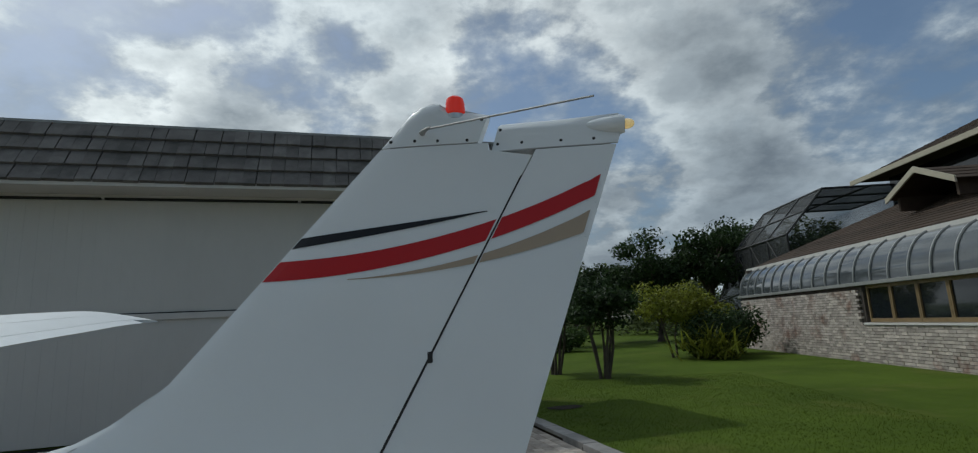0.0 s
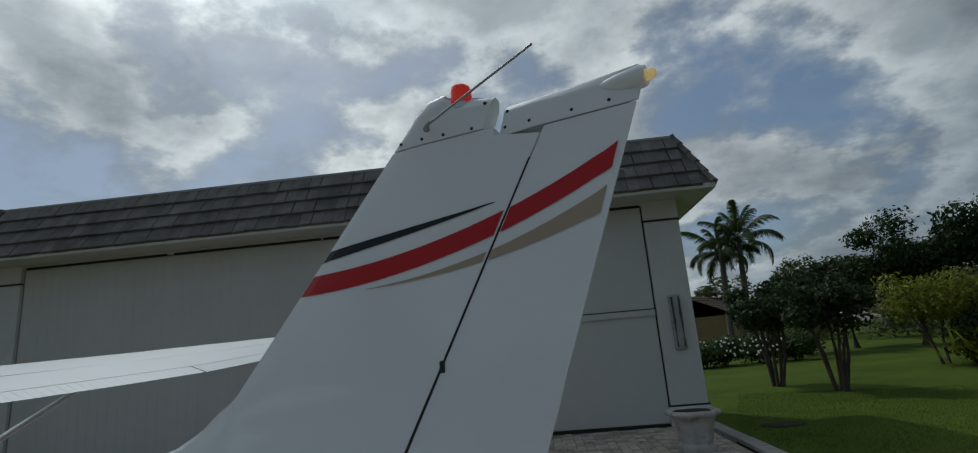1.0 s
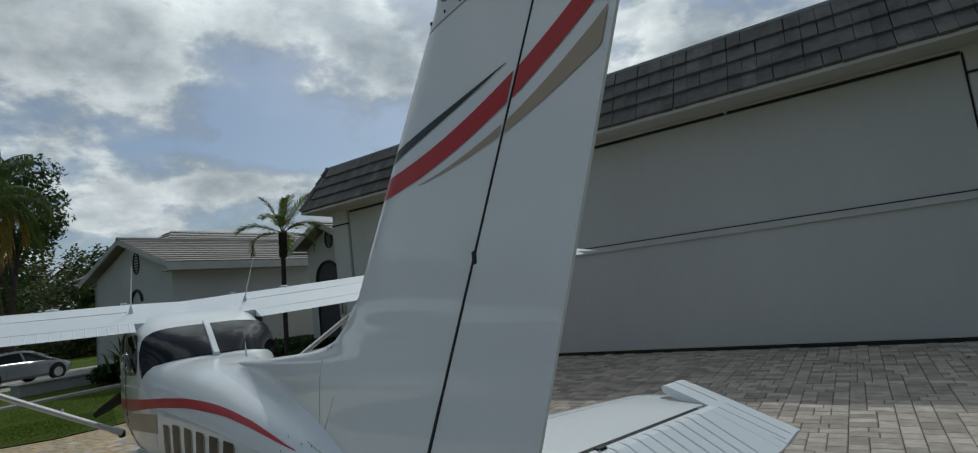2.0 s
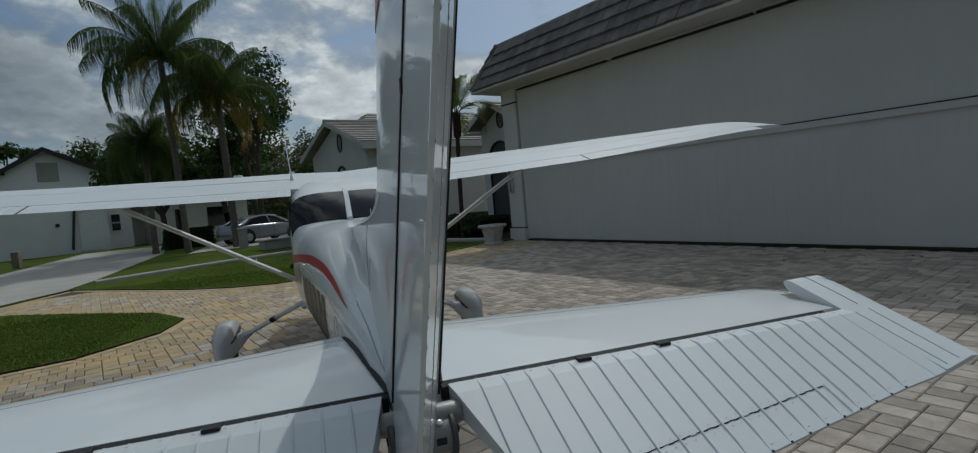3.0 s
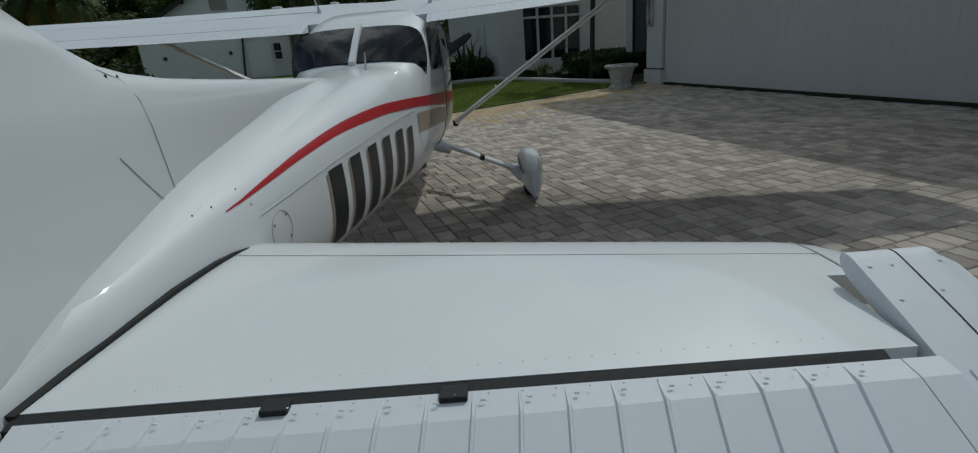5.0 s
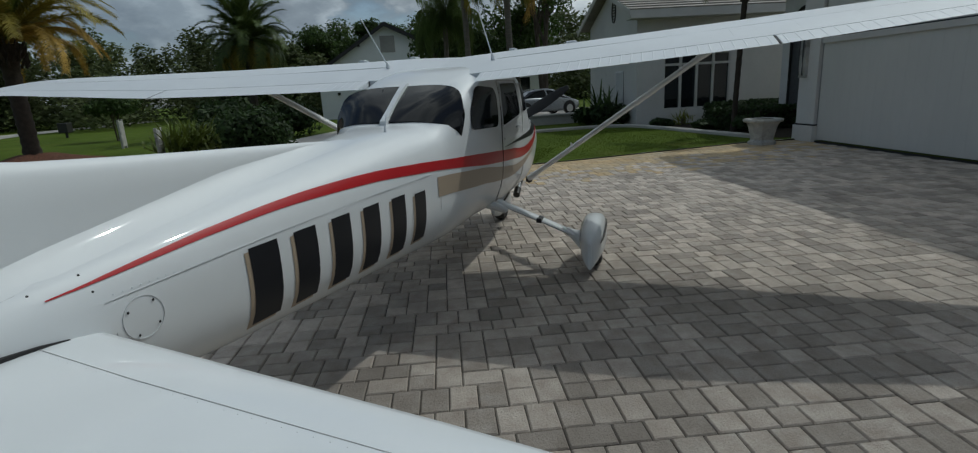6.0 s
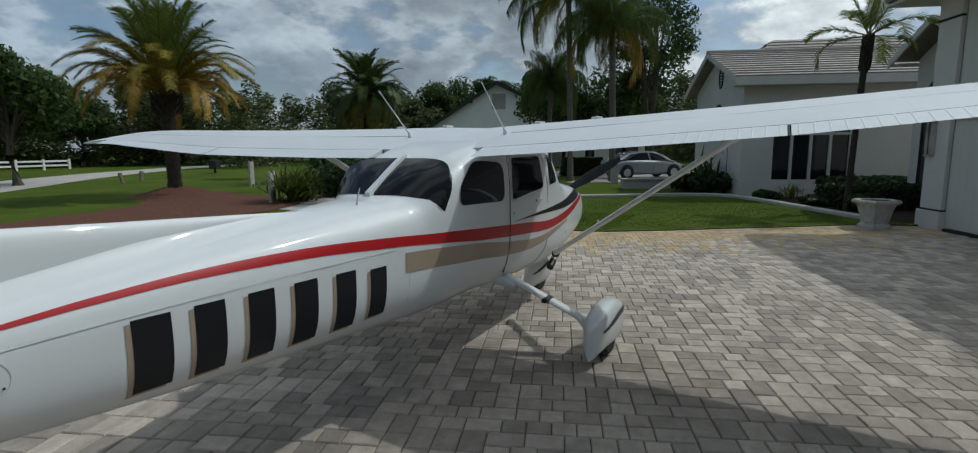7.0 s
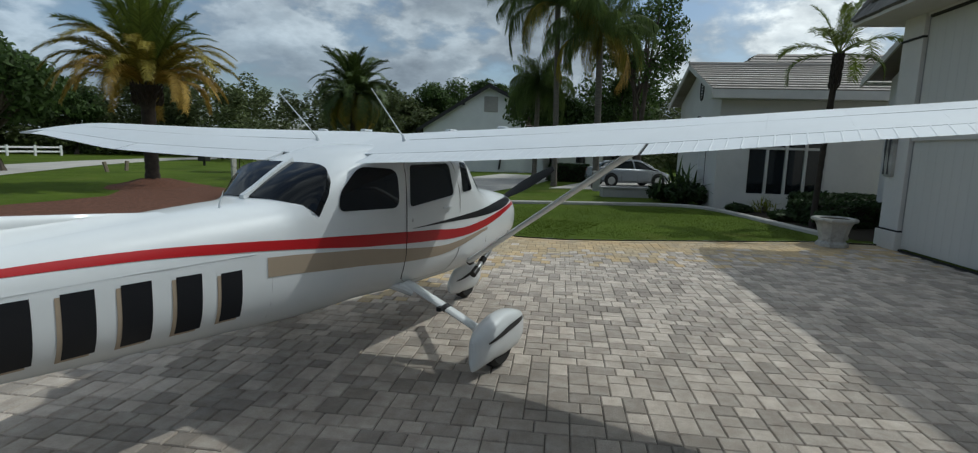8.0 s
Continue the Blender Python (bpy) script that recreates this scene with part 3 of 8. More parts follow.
    tube(bm, [(-2.797, 0.146, 1.352), (-2.80, 0.148, 1.366), (-2.802, 0.148, 1.40), (-2.83, 0.15, 1.478)], [0.016, 0.010, 0.006, 0.002], 8)
    part("deck_aerial", bm, WHITE_WORN, fus, "short white deck aerial", True)
    # exhaust, spinner, propeller
    bm = bmesh.new()
    tube(bm, [(-6.42, 0.22, 0.70), (-6.30, 0.25, 0.575), (-6.05, 0.26, 0.445)], [0.034, 0.034, 0.034], 12)
    pipe = part("exhaust_pipe", bm, METAL, fus, "bright metal exhaust pipe", True)
    for a, b, r in (((-6.16, 0.256, 0.503), (-6.08, 0.259, 0.461), 0.039), ((-5.99, 0.261, 0.414), (-5.885, 0.263, 0.360), 0.040)):
        bm = bmesh.new()
        tube(bm, [a, b], [r, r], 14)
        part("pipe_sleeve", bm, DARKMETAL, pipe, "sooty black sleeve", True)
    bm = bmesh.new()
    tube(bm, [(-6.06, 0.2595, 0.451), (-5.98, 0.261, 0.409)], [0.035, 0.035], 14)
    part("pipe_middle", bm, METAL, pipe, "", True)
    bm = bmesh.new()
    disc_stack(bm, [(0.15, 0.0), (0.148, 0.06), (0.125, 0.15), (0.08, 0.23), (0.03, 0.275), (0.004, 0.285)], 24, pose(-6.94, 0, 1.06, 0, -90, 0))
    spinner = part("spinner", bm, WHITE, airplane, "white propeller spinner", True)
    turn = pose(-7.02, 0, 1.12, -59.6, 0, 0)
    for s in (1, -1):
        rings = []
        for k in range(9):
            r = 0.06 + 0.82 * k / 8
            w = (0.055 + 0.035 * math.sin(math.pi * min(1, k / 6.5))) * (0.55 if k == 8 else 1)
            tw = radians(55 - 38 * k / 8)
            ring = []
            for j in range(10):
                a = 2 * math.pi * j / 10
                c, t_ = w * math.cos(a), 0.012 * math.sin(a)
                ring.append(turn @ Vector((c * math.sin(tw) + t_ * math.cos(tw), s * (c * math.cos(tw) - t_ * math.sin(tw)), s * r)))
            rings.append(ring)
        bm = bmesh.new()
        loft(bm, rings)
        bmesh.ops.recalc_face_normals(bm, faces=bm.faces[:])
        part("propeller_blade", bm, RUBBER, airplane, "black propeller blade", True)


def patch_on_side(outline, side, off):
    bm = bmesh.new()
    patch(bm, outline, lambda a, b: side_point(a, b, side, off), 6)
    return bm


def outline_on_side(outline, side, width, off):
    pts = [side_point(p[0], p[1], side, off) for p in outline]
    pts.append(pts[0])
    return ribbon(pts, width, [(0, side, 0)] * len(pts))


WING = smooth_table([
    # span, nose x, chord of the fixed wing and flap, height of the tail edge, height of the nose
    (0.0, -5.29, 1.63, 1.625, 1.765), (0.5, -5.29, 1.63, 1.648, 1.79), (2.52, -5.29, 1.64, 1.745, 1.875), (4.0, -5.25, 1.35, 1.872, 1.972), (5.2, -5.21, 1.11, 1.965, 2.045)], 4)
BANK = 0.011    # the wings sit a little higher on starboard


def bank(y):
    """The wing's rise at span y: the port half lies flatter."""
    return BANK * y - 0.021 * max(0.0, -y - 0.5)


def nose_lift(y):
    """The nose's rise over the table, a little less on the port half."""
    return 0.062 - 0.022 * max(0.0, min(1.0, -(y + 0.5) / 2.6))


def wing_point(y, c, h):
    """A point of the wing at span y: c the share of the chord from the nose, h height over the chord line in chords."""
    nose, chord, zt, zn = lerp(WING, abs(y))
    return Vector((nose + c * chord, y, zn + (zt - zn) * c + h * chord + bank(y) + nose_lift(y) * (1 - c)))


def foil_h(c, top, thick=0.12):
    f = 5 * thick * (0.2969 * math.sqrt(max(c, 0)) - 0.126 * c - 0.3516 * c * c + 0.2843 * c ** 3 - 0.1036 * c ** 4)
    m = 0.02 / 0.16 * (0.8 * c - c * c) if c < 0.4 else 0.02 / 0.36 * (0.2 + 0.8 * c - c * c)
    return m + f if top else m - f


def wing_ring(y, c1, thick=0.12, n=14):
    cs = [c1 * 0.5 * (1 - math.cos(math.pi * k / n)) for k in range(n + 1)]
    return [wing_point(y, c, foil_h(c, True, thick)) for c in cs[::-1]] + [wing_point(y, c, foil_h(c, False, thick)) for c in cs[1:]]


def flap_ring(y, c0, lift, thick=0.12, n=6):
    cs = [c0 + (1 - c0) * k / n for k in range(n + 1)]
    top = [wing_point(y, c, foil_h(c, True, thick)) + Vector((0, 0, lift)) for c in cs[::-1]]
    low = [wing_point(y, c, foil_h(c, False, thick)) for c in cs[:-1]]
    return top + low


def beaded(a, b, pitch, width=0.012, rise=0.004):
    """Spanwise stations with raised beads: (place, lift)."""
    out = [(a, 0.0)]
    n = max(1, round((b - a) / pitch))
    for k in range(n):
        s = a + (b - a) * (k + 0.5) / n
        out += [(s - width, 0.0), (s - width * 0.3, rise), (s + width * 0.3, rise), (s + width, 0.0)]
    return out + [(b, 0.0)]


def build_wing(side):
    """One half of the wing, from the cabin's middle to the tip."""
    bm = bmesh.new()
    rings = [wing_ring(side * y, 0.862) for y in (0.0, 0.47, 1.0, 1.5, 2.0, 2.505, 2.8, 3.2, 3.6, 4.0, 4.4, 4.8, 5.0, 5.2)]
    # tip: the section shrinks and droops to a rounded edge
    for k in (0.35, 0.62, 0.84, 0.95, 1.0):
        y = 5.2 + 0.3 * k
        f = math.sqrt(max(0.0, 1 - k * k)) if k < 1 else 0.06
        nose, chord, zt, zn = lerp(WING, 5.2)
        ring = []
        for c in [0.5 * (1 - math.cos(math.pi * j / 14)) * 0.862 for j in range(15)][::-1]:
            ring.append((c, True))
        ring += [(c, False) for c in [0.5 * (1 - math.cos(math.pi * j / 14)) * 0.862 for j in range(15)][1:]]
        pts = []
        for c, top in ring:
            sq = 0.36 * (1 - math.sqrt(max(0, 1 - k * k)))       # the nose sweeps back at the tip
            cc = sq + (0.862 + 0.12 * k - sq) * (c / 0.862)
            h = foil_h(min(c, 1), top) * (0.25 + 0.75 * f)
            p = Vector((nose + cc * chord, side * y, zn + (zt - zn) * cc + h * chord + bank(side * y) + nose_lift(side * y) * (1 - cc) + 0.012 * k))
            pts.append(p)
        rings.append(pts)
    loft(bm, rings)
    bmesh.ops.recalc_face_normals(bm, faces=bm.faces[:])
    wing = part("wing", bm, WHITE_WORN, airplane, "white metal wing with rivet rows", True)
    # flap and aileron, with beads
    for name, a, b, pitch, lab in (("flap", 0.475, 2.50, 0.073, "white beaded wing flap"), ("aileron", 2.52, 5.19, 0.076, "white beaded aileron")):
        bm = bmesh.new()
        loft(bm, [flap_ring(side * y, 0.868, up) for y, up in beaded(a, b, pitch, 0.0055, 0.0016 if name == "flap" else 0.0020)])
        bmesh.ops.recalc_face_normals(bm, faces=bm.faces[:])
        fl = part(name, bm, WHITE_WORN, wing, lab)
        fl.data.polygons.foreach_set("use_smooth", [False] * len(fl.data.polygons))
    bm = bmesh.new()
    loft(bm, [[wing_point(side * y, c, foil_h(c, t) * 0.85) for c, t in ((0.855, True), (0.875, True), (0.875, False), (0.855, False))] for y in (0.475, 1.2, 2.0, 2.51, 3.4, 4.3, 5.19)])
    part("hinge_gap", bm, SEAM, wing)
    bm = bmesh.new()
    loft(bm, [[wing_point(side * y, c, foil_h(c, t) * 0.97) for c, t in ((0.868, True), (1.0, True), (1.0, False), (0.868, False))] for y in (2.505, 2.514)])
    part("aileron_gap", bm, SEAM, wing)
    bm = bmesh.new()
    for y in [0.6 + 0.42 * k for k in range(11)]:
        for k in range(26):
            c = 0.06 + 0.78 * k / 26
            dome(bm, wing_point(side * y, c, foil_h(c, True)) + Vector((0, 0, 0.0005)), (0, 0, 1), 0.0035, 5)
    for c in (0.25, 0.62, 0.845):
        for k in range(90):
            y = 0.5 + 4.6 * k / 90
            dome(bm, wing_point(side * y, c, foil_h(c, True)) + Vector((0, 0, 0.0005)), (0, 0, 1), 0.0035, 5)
    tagged(part("rivet_row", bm, WHITE_WORN, wing), kind="stuff")
    for c in (0.60,):
        pts = [wing_point(side * y, c, foil_h(c, True)) + Vector((0, 0, 0.001)) for y in (0.5, 1.5, 2.5, 3.5, 4.5, 5.15)]
        part("skin_seam", ribbon(pts, 0.002, [(0, 0, 1)] * 6), FAINT, wing)
    # fuel cap and vents on the upper skin
    bm = bmesh.new()
    disc_stack(bm, [(0.05, 0.0), (0.05, 0.012), (0.042, 0.018), (0.012, 0.02)], 16, Matrix.Translation(wing_point(side * 1.05, 0.22, foil_h(0.22, True))))
    part("fuel_cap", bm, WHITE_WORN, wing, "white fuel filler cap", True)
    bm = bmesh.new()
    p = wing_point(side * 0.5, 0.2, foil_h(0.2, True))
    box(bm, p + Vector((-0.06, -0.03, -0.004)), p + Vector((0.06, 0.03, 0.018)), 0.008)
    part("vent", bm, WHITE, wing)
    # whip aerial leaning back on the wing root
    base = Vector((-4.27, side * 0.475, 1.0))
    c = (base.x - lerp(WING, 0.487)[0]) / lerp(WING, 0.487)[1]
    base.z = wing_point(side * 0.487, c, foil_h(c, True)).z
    bm = bmesh.new()
    tube(bm, [base + Vector((0, 0, -0.01)), base + Vector((0.010, 0, 0.03)), base + Vector((0.03, 0, 0.05))], [0.02, 0.014, 0.007], 10)
    tube(bm, [base + Vector((0.02, 0, 0.035)), base + Vector((0.42, side * 0.005, 0.375))], [0.0055, 0.0035], 8)
    part("whip_aerial", bm, WHITE_WORN, wing, "white whip aerial", True)
    # strut with its fairings
    top = wing_point(side * 2.26, 0.245, foil_h(0.245, False))
    low = Vector((-5.33, side * 0.535, 0.655))
    bm = bmesh.new()
    d = (top - low).normalized()
    ax = Vector((1, 0, 0))
    up = d.cross(ax).normalized()
    rings = []
    for k in (0.0, 0.03, 0.06, 0.5, 0.93, 0.965, 1.0):
        w = 0.062 if 0.05 < k < 0.95 else 0.075
        p = low + (top - low) * k
        rings.append([p + ax * (math.cos(a) * w - 0.1 * k * 0) + up * math.sin(a) * w * 0.42 for a in (2 * math.pi * j / 14 for j in range(14))])
    loft(bm, rings)
    strut = part("wing_strut", bm, WHITE, airplane, "white streamlined wing strut", True)
    bm = bmesh.new()
    disc_stack(bm, [(0.03, -0.03), (0.045, 0.0), (0.03, 0.03)], 12, pose(low.x, low.y, low.z - 0.01, 90, 0, 0))
    part("strut_cuff", bm, DARKMETAL, strut, "", True)
    bm = bmesh.new()
    p = low + (top - low) * 0.27
    tube(bm, [p + Vector((0, 0, 0.02)), p + Vector((0, 0, 0.055))], [0.012, 0.008], 8)
    part("tie_down_ring", bm, WHITE_WORN, strut)


FIN_NOSE = [(-2.56, 1.36), (-2.0, 1.392), (-1.4, 1.428), (-0.9, 1.462), (-0.70, 1.482), (-0.56, 1.512), (-0.44, 1.566), (-0.325, 1.640), (-0.18, 1.775), (-0.004, 1.955), (0.373, 2.352)]


def fin_half(x, z):
    """Half thickness of fin and rudder: full at the hinge, thin at the edges."""
    hinge = 0.13 + 0.557 * (z - 1.05)
    nose = -0.004 + 0.948 * (z - 1.955) if z > 1.60 else lerp([(b, a) for a, b in FIN_NOSE], z)[0]
    tail = 0.78 + 0.375 * (z - 1.5)
    t = 0.064 - 0.019 * (z - 1.0)
    if x <= hinge:
        k = max(0.0, min(1.0, (x - nose) / max(0.05, hinge - nose)))
        return max(0.004, t * (k ** 0.5) * (1.22 - 0.22 * k))
    k = max(0.0, min(1.0, (tail - x) / max(0.05, tail - hinge)))
    return max(0.004, t * 0.87 * k + 0.003)


def plate(bm, outline, half, steps=16, rows=22):
    """A lens-thick upright plate: outline gives (nose x, tail x) by z; half(x, z) the half thickness."""
    rings = []
    for k in range(rows + 1):
        z = outline[0][0] + (outline[-1][0] - outline[0][0]) * k / rows
        a, b = lerp(outline, z)
        xs = [a + (b - a) * 0.5 * (1 - math.cos(math.pi * j / steps)) for j in range(steps + 1)]
        ring = [Vector((x, half(x, z) if 0 < i else 0.004, z)) for i, x in enumerate(xs)]
        ring += [Vector((x, -half(x, z) if 0 < i else -0.004, z)) for i, x in list(enumerate(xs))[::-1]]
        rings.append(ring)
    loft(bm, rings)
    bmesh.ops.recalc_face_normals(bm, faces=bm.faces[:])


RUDDER_K = 0.15     # the rudder hangs a little to port
RUDDER_TURN = Matrix(((0.984, 0, 0.016 * 0.557, 0.016 * (0.13 - 0.557 * 1.05)), (-RUDDER_K, 1, RUDDER_K * 0.557, RUDDER_K * (0.13 - 0.557 * 1.05)), (0, 0, 1, 0), (0, 0, 0, 1)))
FIN_LEAN = 0.037    # the hinge line leans to starboard, in metres for each metre of height


def hinge_x(z):
    return 0.13 + 0.557 * (z - 1.05)


def tail_x(z):
    return 0.78 + 0.375 * (z - 1.5)


def nose_x(z):
    return -0.004 + 0.948 * (z - 1.955)


def stripe_on_tail(rows, side, keep_fin, name, mat, parent, lab):
    """A stripe given as low and high lines in (x, z): each is cut at the fin's nose, the hinge or the rudder's tail edge."""
    lo_t = smooth_table([(r[0], r[1]) for r in rows], 4)
    hi_t = smooth_table([(r[0], r[2]) for r in rows], 4)

    def end(table, edge):
        best = min(np.linspace(rows[0][0], rows[-1][0], 400), key=lambda x: abs(float(x) - edge(lerp(table, float(x))[0])))
        return float(best)
    if keep_fin:
        spans = [(max(rows[0][0], end(t, lambda z: nose_x(z) + 0.004)), min(rows[-1][0], end(t, lambda z: hinge_x(z) - 0.007))) for t in (lo_t, hi_t)]
    else:
        spans = [(max(rows[0][0], end(t, lambda z: hinge_x(z) + 0.007)), min(rows[-1][0], end(t, lambda z: tail_x(z) - 0.02))) for t in (lo_t, hi_t)]
    if spans[0][1] - spans[0][0] < 0.02:
        return
    bm = bmesh.new()

    def at(u, k):
        x = (spans[0][0] + (spans[0][1] - spans[0][0]) * u) * (1 - k) + (spans[1][0] + (spans[1][1] - spans[1][0]) * u) * k
        lo = lerp(lo_t, spans[0][0] + (spans[0][1] - spans[0][0]) * u)[0]
        hi = lerp(hi_t, spans[1][0] + (spans[1][1] - spans[1][0]) * u)[0]
        z = lo + (hi - lo) * k
        return Vector((x, side * (fin_half(x, z) + 0.0022), z))
    sheet(bm, at, [k / 18 for k in range(19)], (0.0, 0.25, 0.5, 0.75, 1.0))
    if not keep_fin:
        bmesh.ops.transform(bm, matrix=RUDDER_TURN, verts=bm.verts[:])
    part(name, bm, mat, parent, lab)


def build_fin():
    before = set(bpy.data.objects)
    rows = [(z, nose_x(z), hinge_x(z) - 0.0015) for z in (1.66, 1.8, 2.0, 2.15, 2.245)] + [(2.25, nose_x(2.25), hinge_x(2.25) + 0.003), (2.317, nose_x(2.317), hinge_x(2.317) + 0.003), (2.320, nose_x(2.320), 0.6985), (2.345, nose_x(2.345), 0.6985)]
    # the dorsal fillet: its nose edge runs down and forward to the deck
    rings_bm = bmesh.new()
    outline = [(1.0, -0.9, hinge_x(1.0) - 0.004), (1.2, -1.6, hinge_x(1.2) - 0.004), (1.36, -2.50, hinge_x(1.36) - 0.004)]
    for x, z in FIN_NOSE[1:8]:
        outline.append((z, x, hinge_x(z) - 0.002))
    outline += rows
    plate(rings_bm, outline, fin_half, 20, 60)
    fin = part("fin", rings_bm, WHITE, airplane, "white vertical fin with dorsal fillet", True)
    # fillet skirt that blends the fin into the tail cone
    bm = bmesh.new()
    for side in (1, -1):
        us = [float(x) for x in np.linspace(-2.5, 0.05, 26)]

        def at(x, k):
            zt = top_z(x, 0.0)
            spread = min(0.10, 0.55 * body_row(x)[2]) * (1 - k) + 0.012
            y = spread if k < 0.99 else 0.004 + min(0.04, 0.02 * (x + 2.6))
            rise = min(0.12, 0.8 * max(0.0, lerp(FIN_NOSE, x)[0] - zt)) * k * k
            return Vector((x, side * y, (top_z(x, y) if k < 0.05 else top_z(x, y) + rise)))
        sheet(bm, at, us, (0.0, 0.3, 0.6, 0.8, 1.0))
    part("fin_fillet", bm, WHITE, fin, "", True)
    # glass-fibre cap with the beacon's seat, rounded over along its top edge
    def crest(x, z):
        top = lerp([(0.36, 2.360), (0.42, 2.402), (0.452, 2.442), (0.50, 2.478), (0.556, 2.488), (0.575, 2.462), (0.706, 2.444)], x)[0]
        return math.sqrt(max(0.02, min(1.0, (top - z) / 0.034)))
    bm = bmesh.new()
    cap = [(2.349, nose_x(2.349), 0.668), (2.40, 0.418, 0.688), (2.440, 0.452, 0.706), (2.458, 0.470, 0.640), (2.475, 0.50, 0.556), (2.486, 0.535, 0.552)]
    plate(bm, cap, lambda x, z: max(0.003, (fin_half(x, 2.345) + 0.0006) * crest(x, z)), 16, 30)
    part("fin_cap", bm, WHITE, fin, "white glass-fibre fin cap", True)
    bm = bmesh.new()
    for side in (1, -1):
        for x, z in ((0.40, 2.366), (0.475, 2.364), (0.545, 2.360), (0.635, 2.357), (0.682, 2.42)):
            dome(bm, (x, side * (fin_half(x, 2.345) + 0.0004), z), (0, side, 0), 0.0055, 8)
    tagged(part("screw_heads", bm, SEAM, fin), kind="stuff")
    pts = [(nose_x(2.347) + 0.03 + (0.62 - nose_x(2.347)) * k / 5, -0.0405, 2.3475) for k in range(6)]
    for side in (1, -1):
        part("cap_seam", ribbon([(p[0], side * (fin_half(p[0], 2.345) + 0.0014), p[2]) for p in pts], 0.0025, [(0, side, 0)] * 6), LINE, fin)
    bm = bmesh.new()
    disc_stack(bm, [(0.031, 2.430), (0.031, 2.446), (0.028, 2.448)], 20, Matrix.Translation((0.60, 0, 0)))
    beacon = part("beacon", bm, METAL, airplane, "red rotating beacon with a metal base", True)
    bm = bmesh.new()
    disc_stack(bm, [(r * 0.98, 2.447 + (z - 2.463) * 1.06) for r, z in ((0.031, 2.463), (0.0325, 2.468), (0.031, 2.475), (0.0315, 2.482), (0.030, 2.489), (0.0305, 2.496), (0.029, 2.503), (0.0265, 2.512), (0.018, 2.518), (0.004, 2.520))], 24, Matrix.Translation((0.60, 0, 0)))
    part("lens", bm, RED_LENS, beacon, "red beacon lens", True)
    for side in (1, -1):
        b = Vector((0.50, side * 0.038, 2.382))
        bm = bmesh.new()
        tube(bm, [b, b + Vector((0.008, side * 0.012, 0.002)), b + Vector((0.03, side * 0.035, 0.004))], [0.010, 0.007, 0.004], 8)
        tube(bm, [b + Vector((0.02, side * 0.024, 0.003)), Vector((0.962, side * 0.452, 2.30))], [0.0034, 0.0026], 8)
        part("fin_aerial", bm, LAMPMETAL, airplane, "thin grey navigation aerial rod", True)

    def arc(p, q, r, x):
        """The height at x of the parabola through three points (x, z)."""
        return sum(a[1] * (x - b[0]) * (x - c[0]) / ((a[0] - b[0]) * (a[0] - c[0])) for a, b, c in ((p, q, r), (q, p, r), (r, p, q)))
    red = [(x, arc((-0.003, 1.958), (0.688, 2.047), (0.997, 2.155), x), arc((0.047, 2.015), (0.72, 2.109), (1.025, 2.220), x)) for x in (-0.08, 0.0, 0.1, 0.2, 0.3, 0.4, 0.5, 0.6, 0.7, 0.8, 0.9, 1.0, 1.06)]
    tan_rows = [(x, arc((0.268, 1.950), (0.645, 1.979), (0.952, 2.047), x), arc((0.268, 1.952), (0.667, 2.006), (0.978, 2.110), x)) for x in (0.268, 0.35, 0.45, 0.55, 0.65, 0.75, 0.85, 0.95, 1.03)]
    black = [(x, arc((0.092, 2.052), (0.40, 2.086), (0.69, 2.132), x), arc((0.122, 2.083), (0.40, 2.106), (0.69, 2.134), x)) for x in (0.05, 0.12, 0.2, 0.3, 0.4, 0.5, 0.6, 0.688)]
    for side in (1, -1):
        stripe_on_tail(red, side, True, "red_stripe", RED, fin, "red fin stripe")
        stripe_on_tail(tan_rows, side, True, "tan_stripe", TAN, fin, "tan fin stripe")
        stripe_on_tail(black, side, True, "black_stripe", BLACK, fin, "black fin stripe")

    # rudder
    bm = bmesh.new()
    outline = [(0.78, 0.14, 0.32), (0.83, 0.10, 0.43), (0.92, 0.07, 0.515)] + [(z, hinge_x(z) + g, tail_x(z)) for z, g in ((1.0, 0.006), (1.3, 0.004), (1.6, 0.003), (2.0, 0.002), (2.235, 0.002))] + [(2.252, hinge_x(2.252) + 0.0035, tail_x(2.252)), (2.318, hinge_x(2.318) + 0.0035, tail_x(2.318))]
    plate(bm, outline, fin_half, 18, 50)
    bmesh.ops.transform(bm, matrix=RUDDER_TURN, verts=bm.verts[:])
    rudder = part("rudder", bm, WHITE, airplane, "white rudder with riveted seams", True)
    bm = bmesh.new()
    cap = [(2.323, 0.700, 1.092), (2.37, 0.715, 1.108), (2.405, 0.724, 1.116), (2.418, 0.735, 1.10)]
    plate(bm, cap, lambda x, z: max(0.003, (fin_half(x, 2.318) + 0.0006) * math.sqrt(max(0.02, min(1.0, (2.420 - z) / 0.03)))), 16, 22)
    bmesh.ops.transform(bm, matrix=RUDDER_TURN, verts=bm.verts[:])
    part("rudder_cap", bm, WHITE, rudder, "white glass-fibre rudder cap", True)
    bm = bmesh.new()
    tube(bm, [RUDDER_TURN @ Vector(p) for p in ((0.97, 0, 2.385), (1.04, 0, 2.383), (1.105, 0, 2.381), (1.118, 0, 2.380))], [0.008, 0.024, 0.030, 0.026], 14)
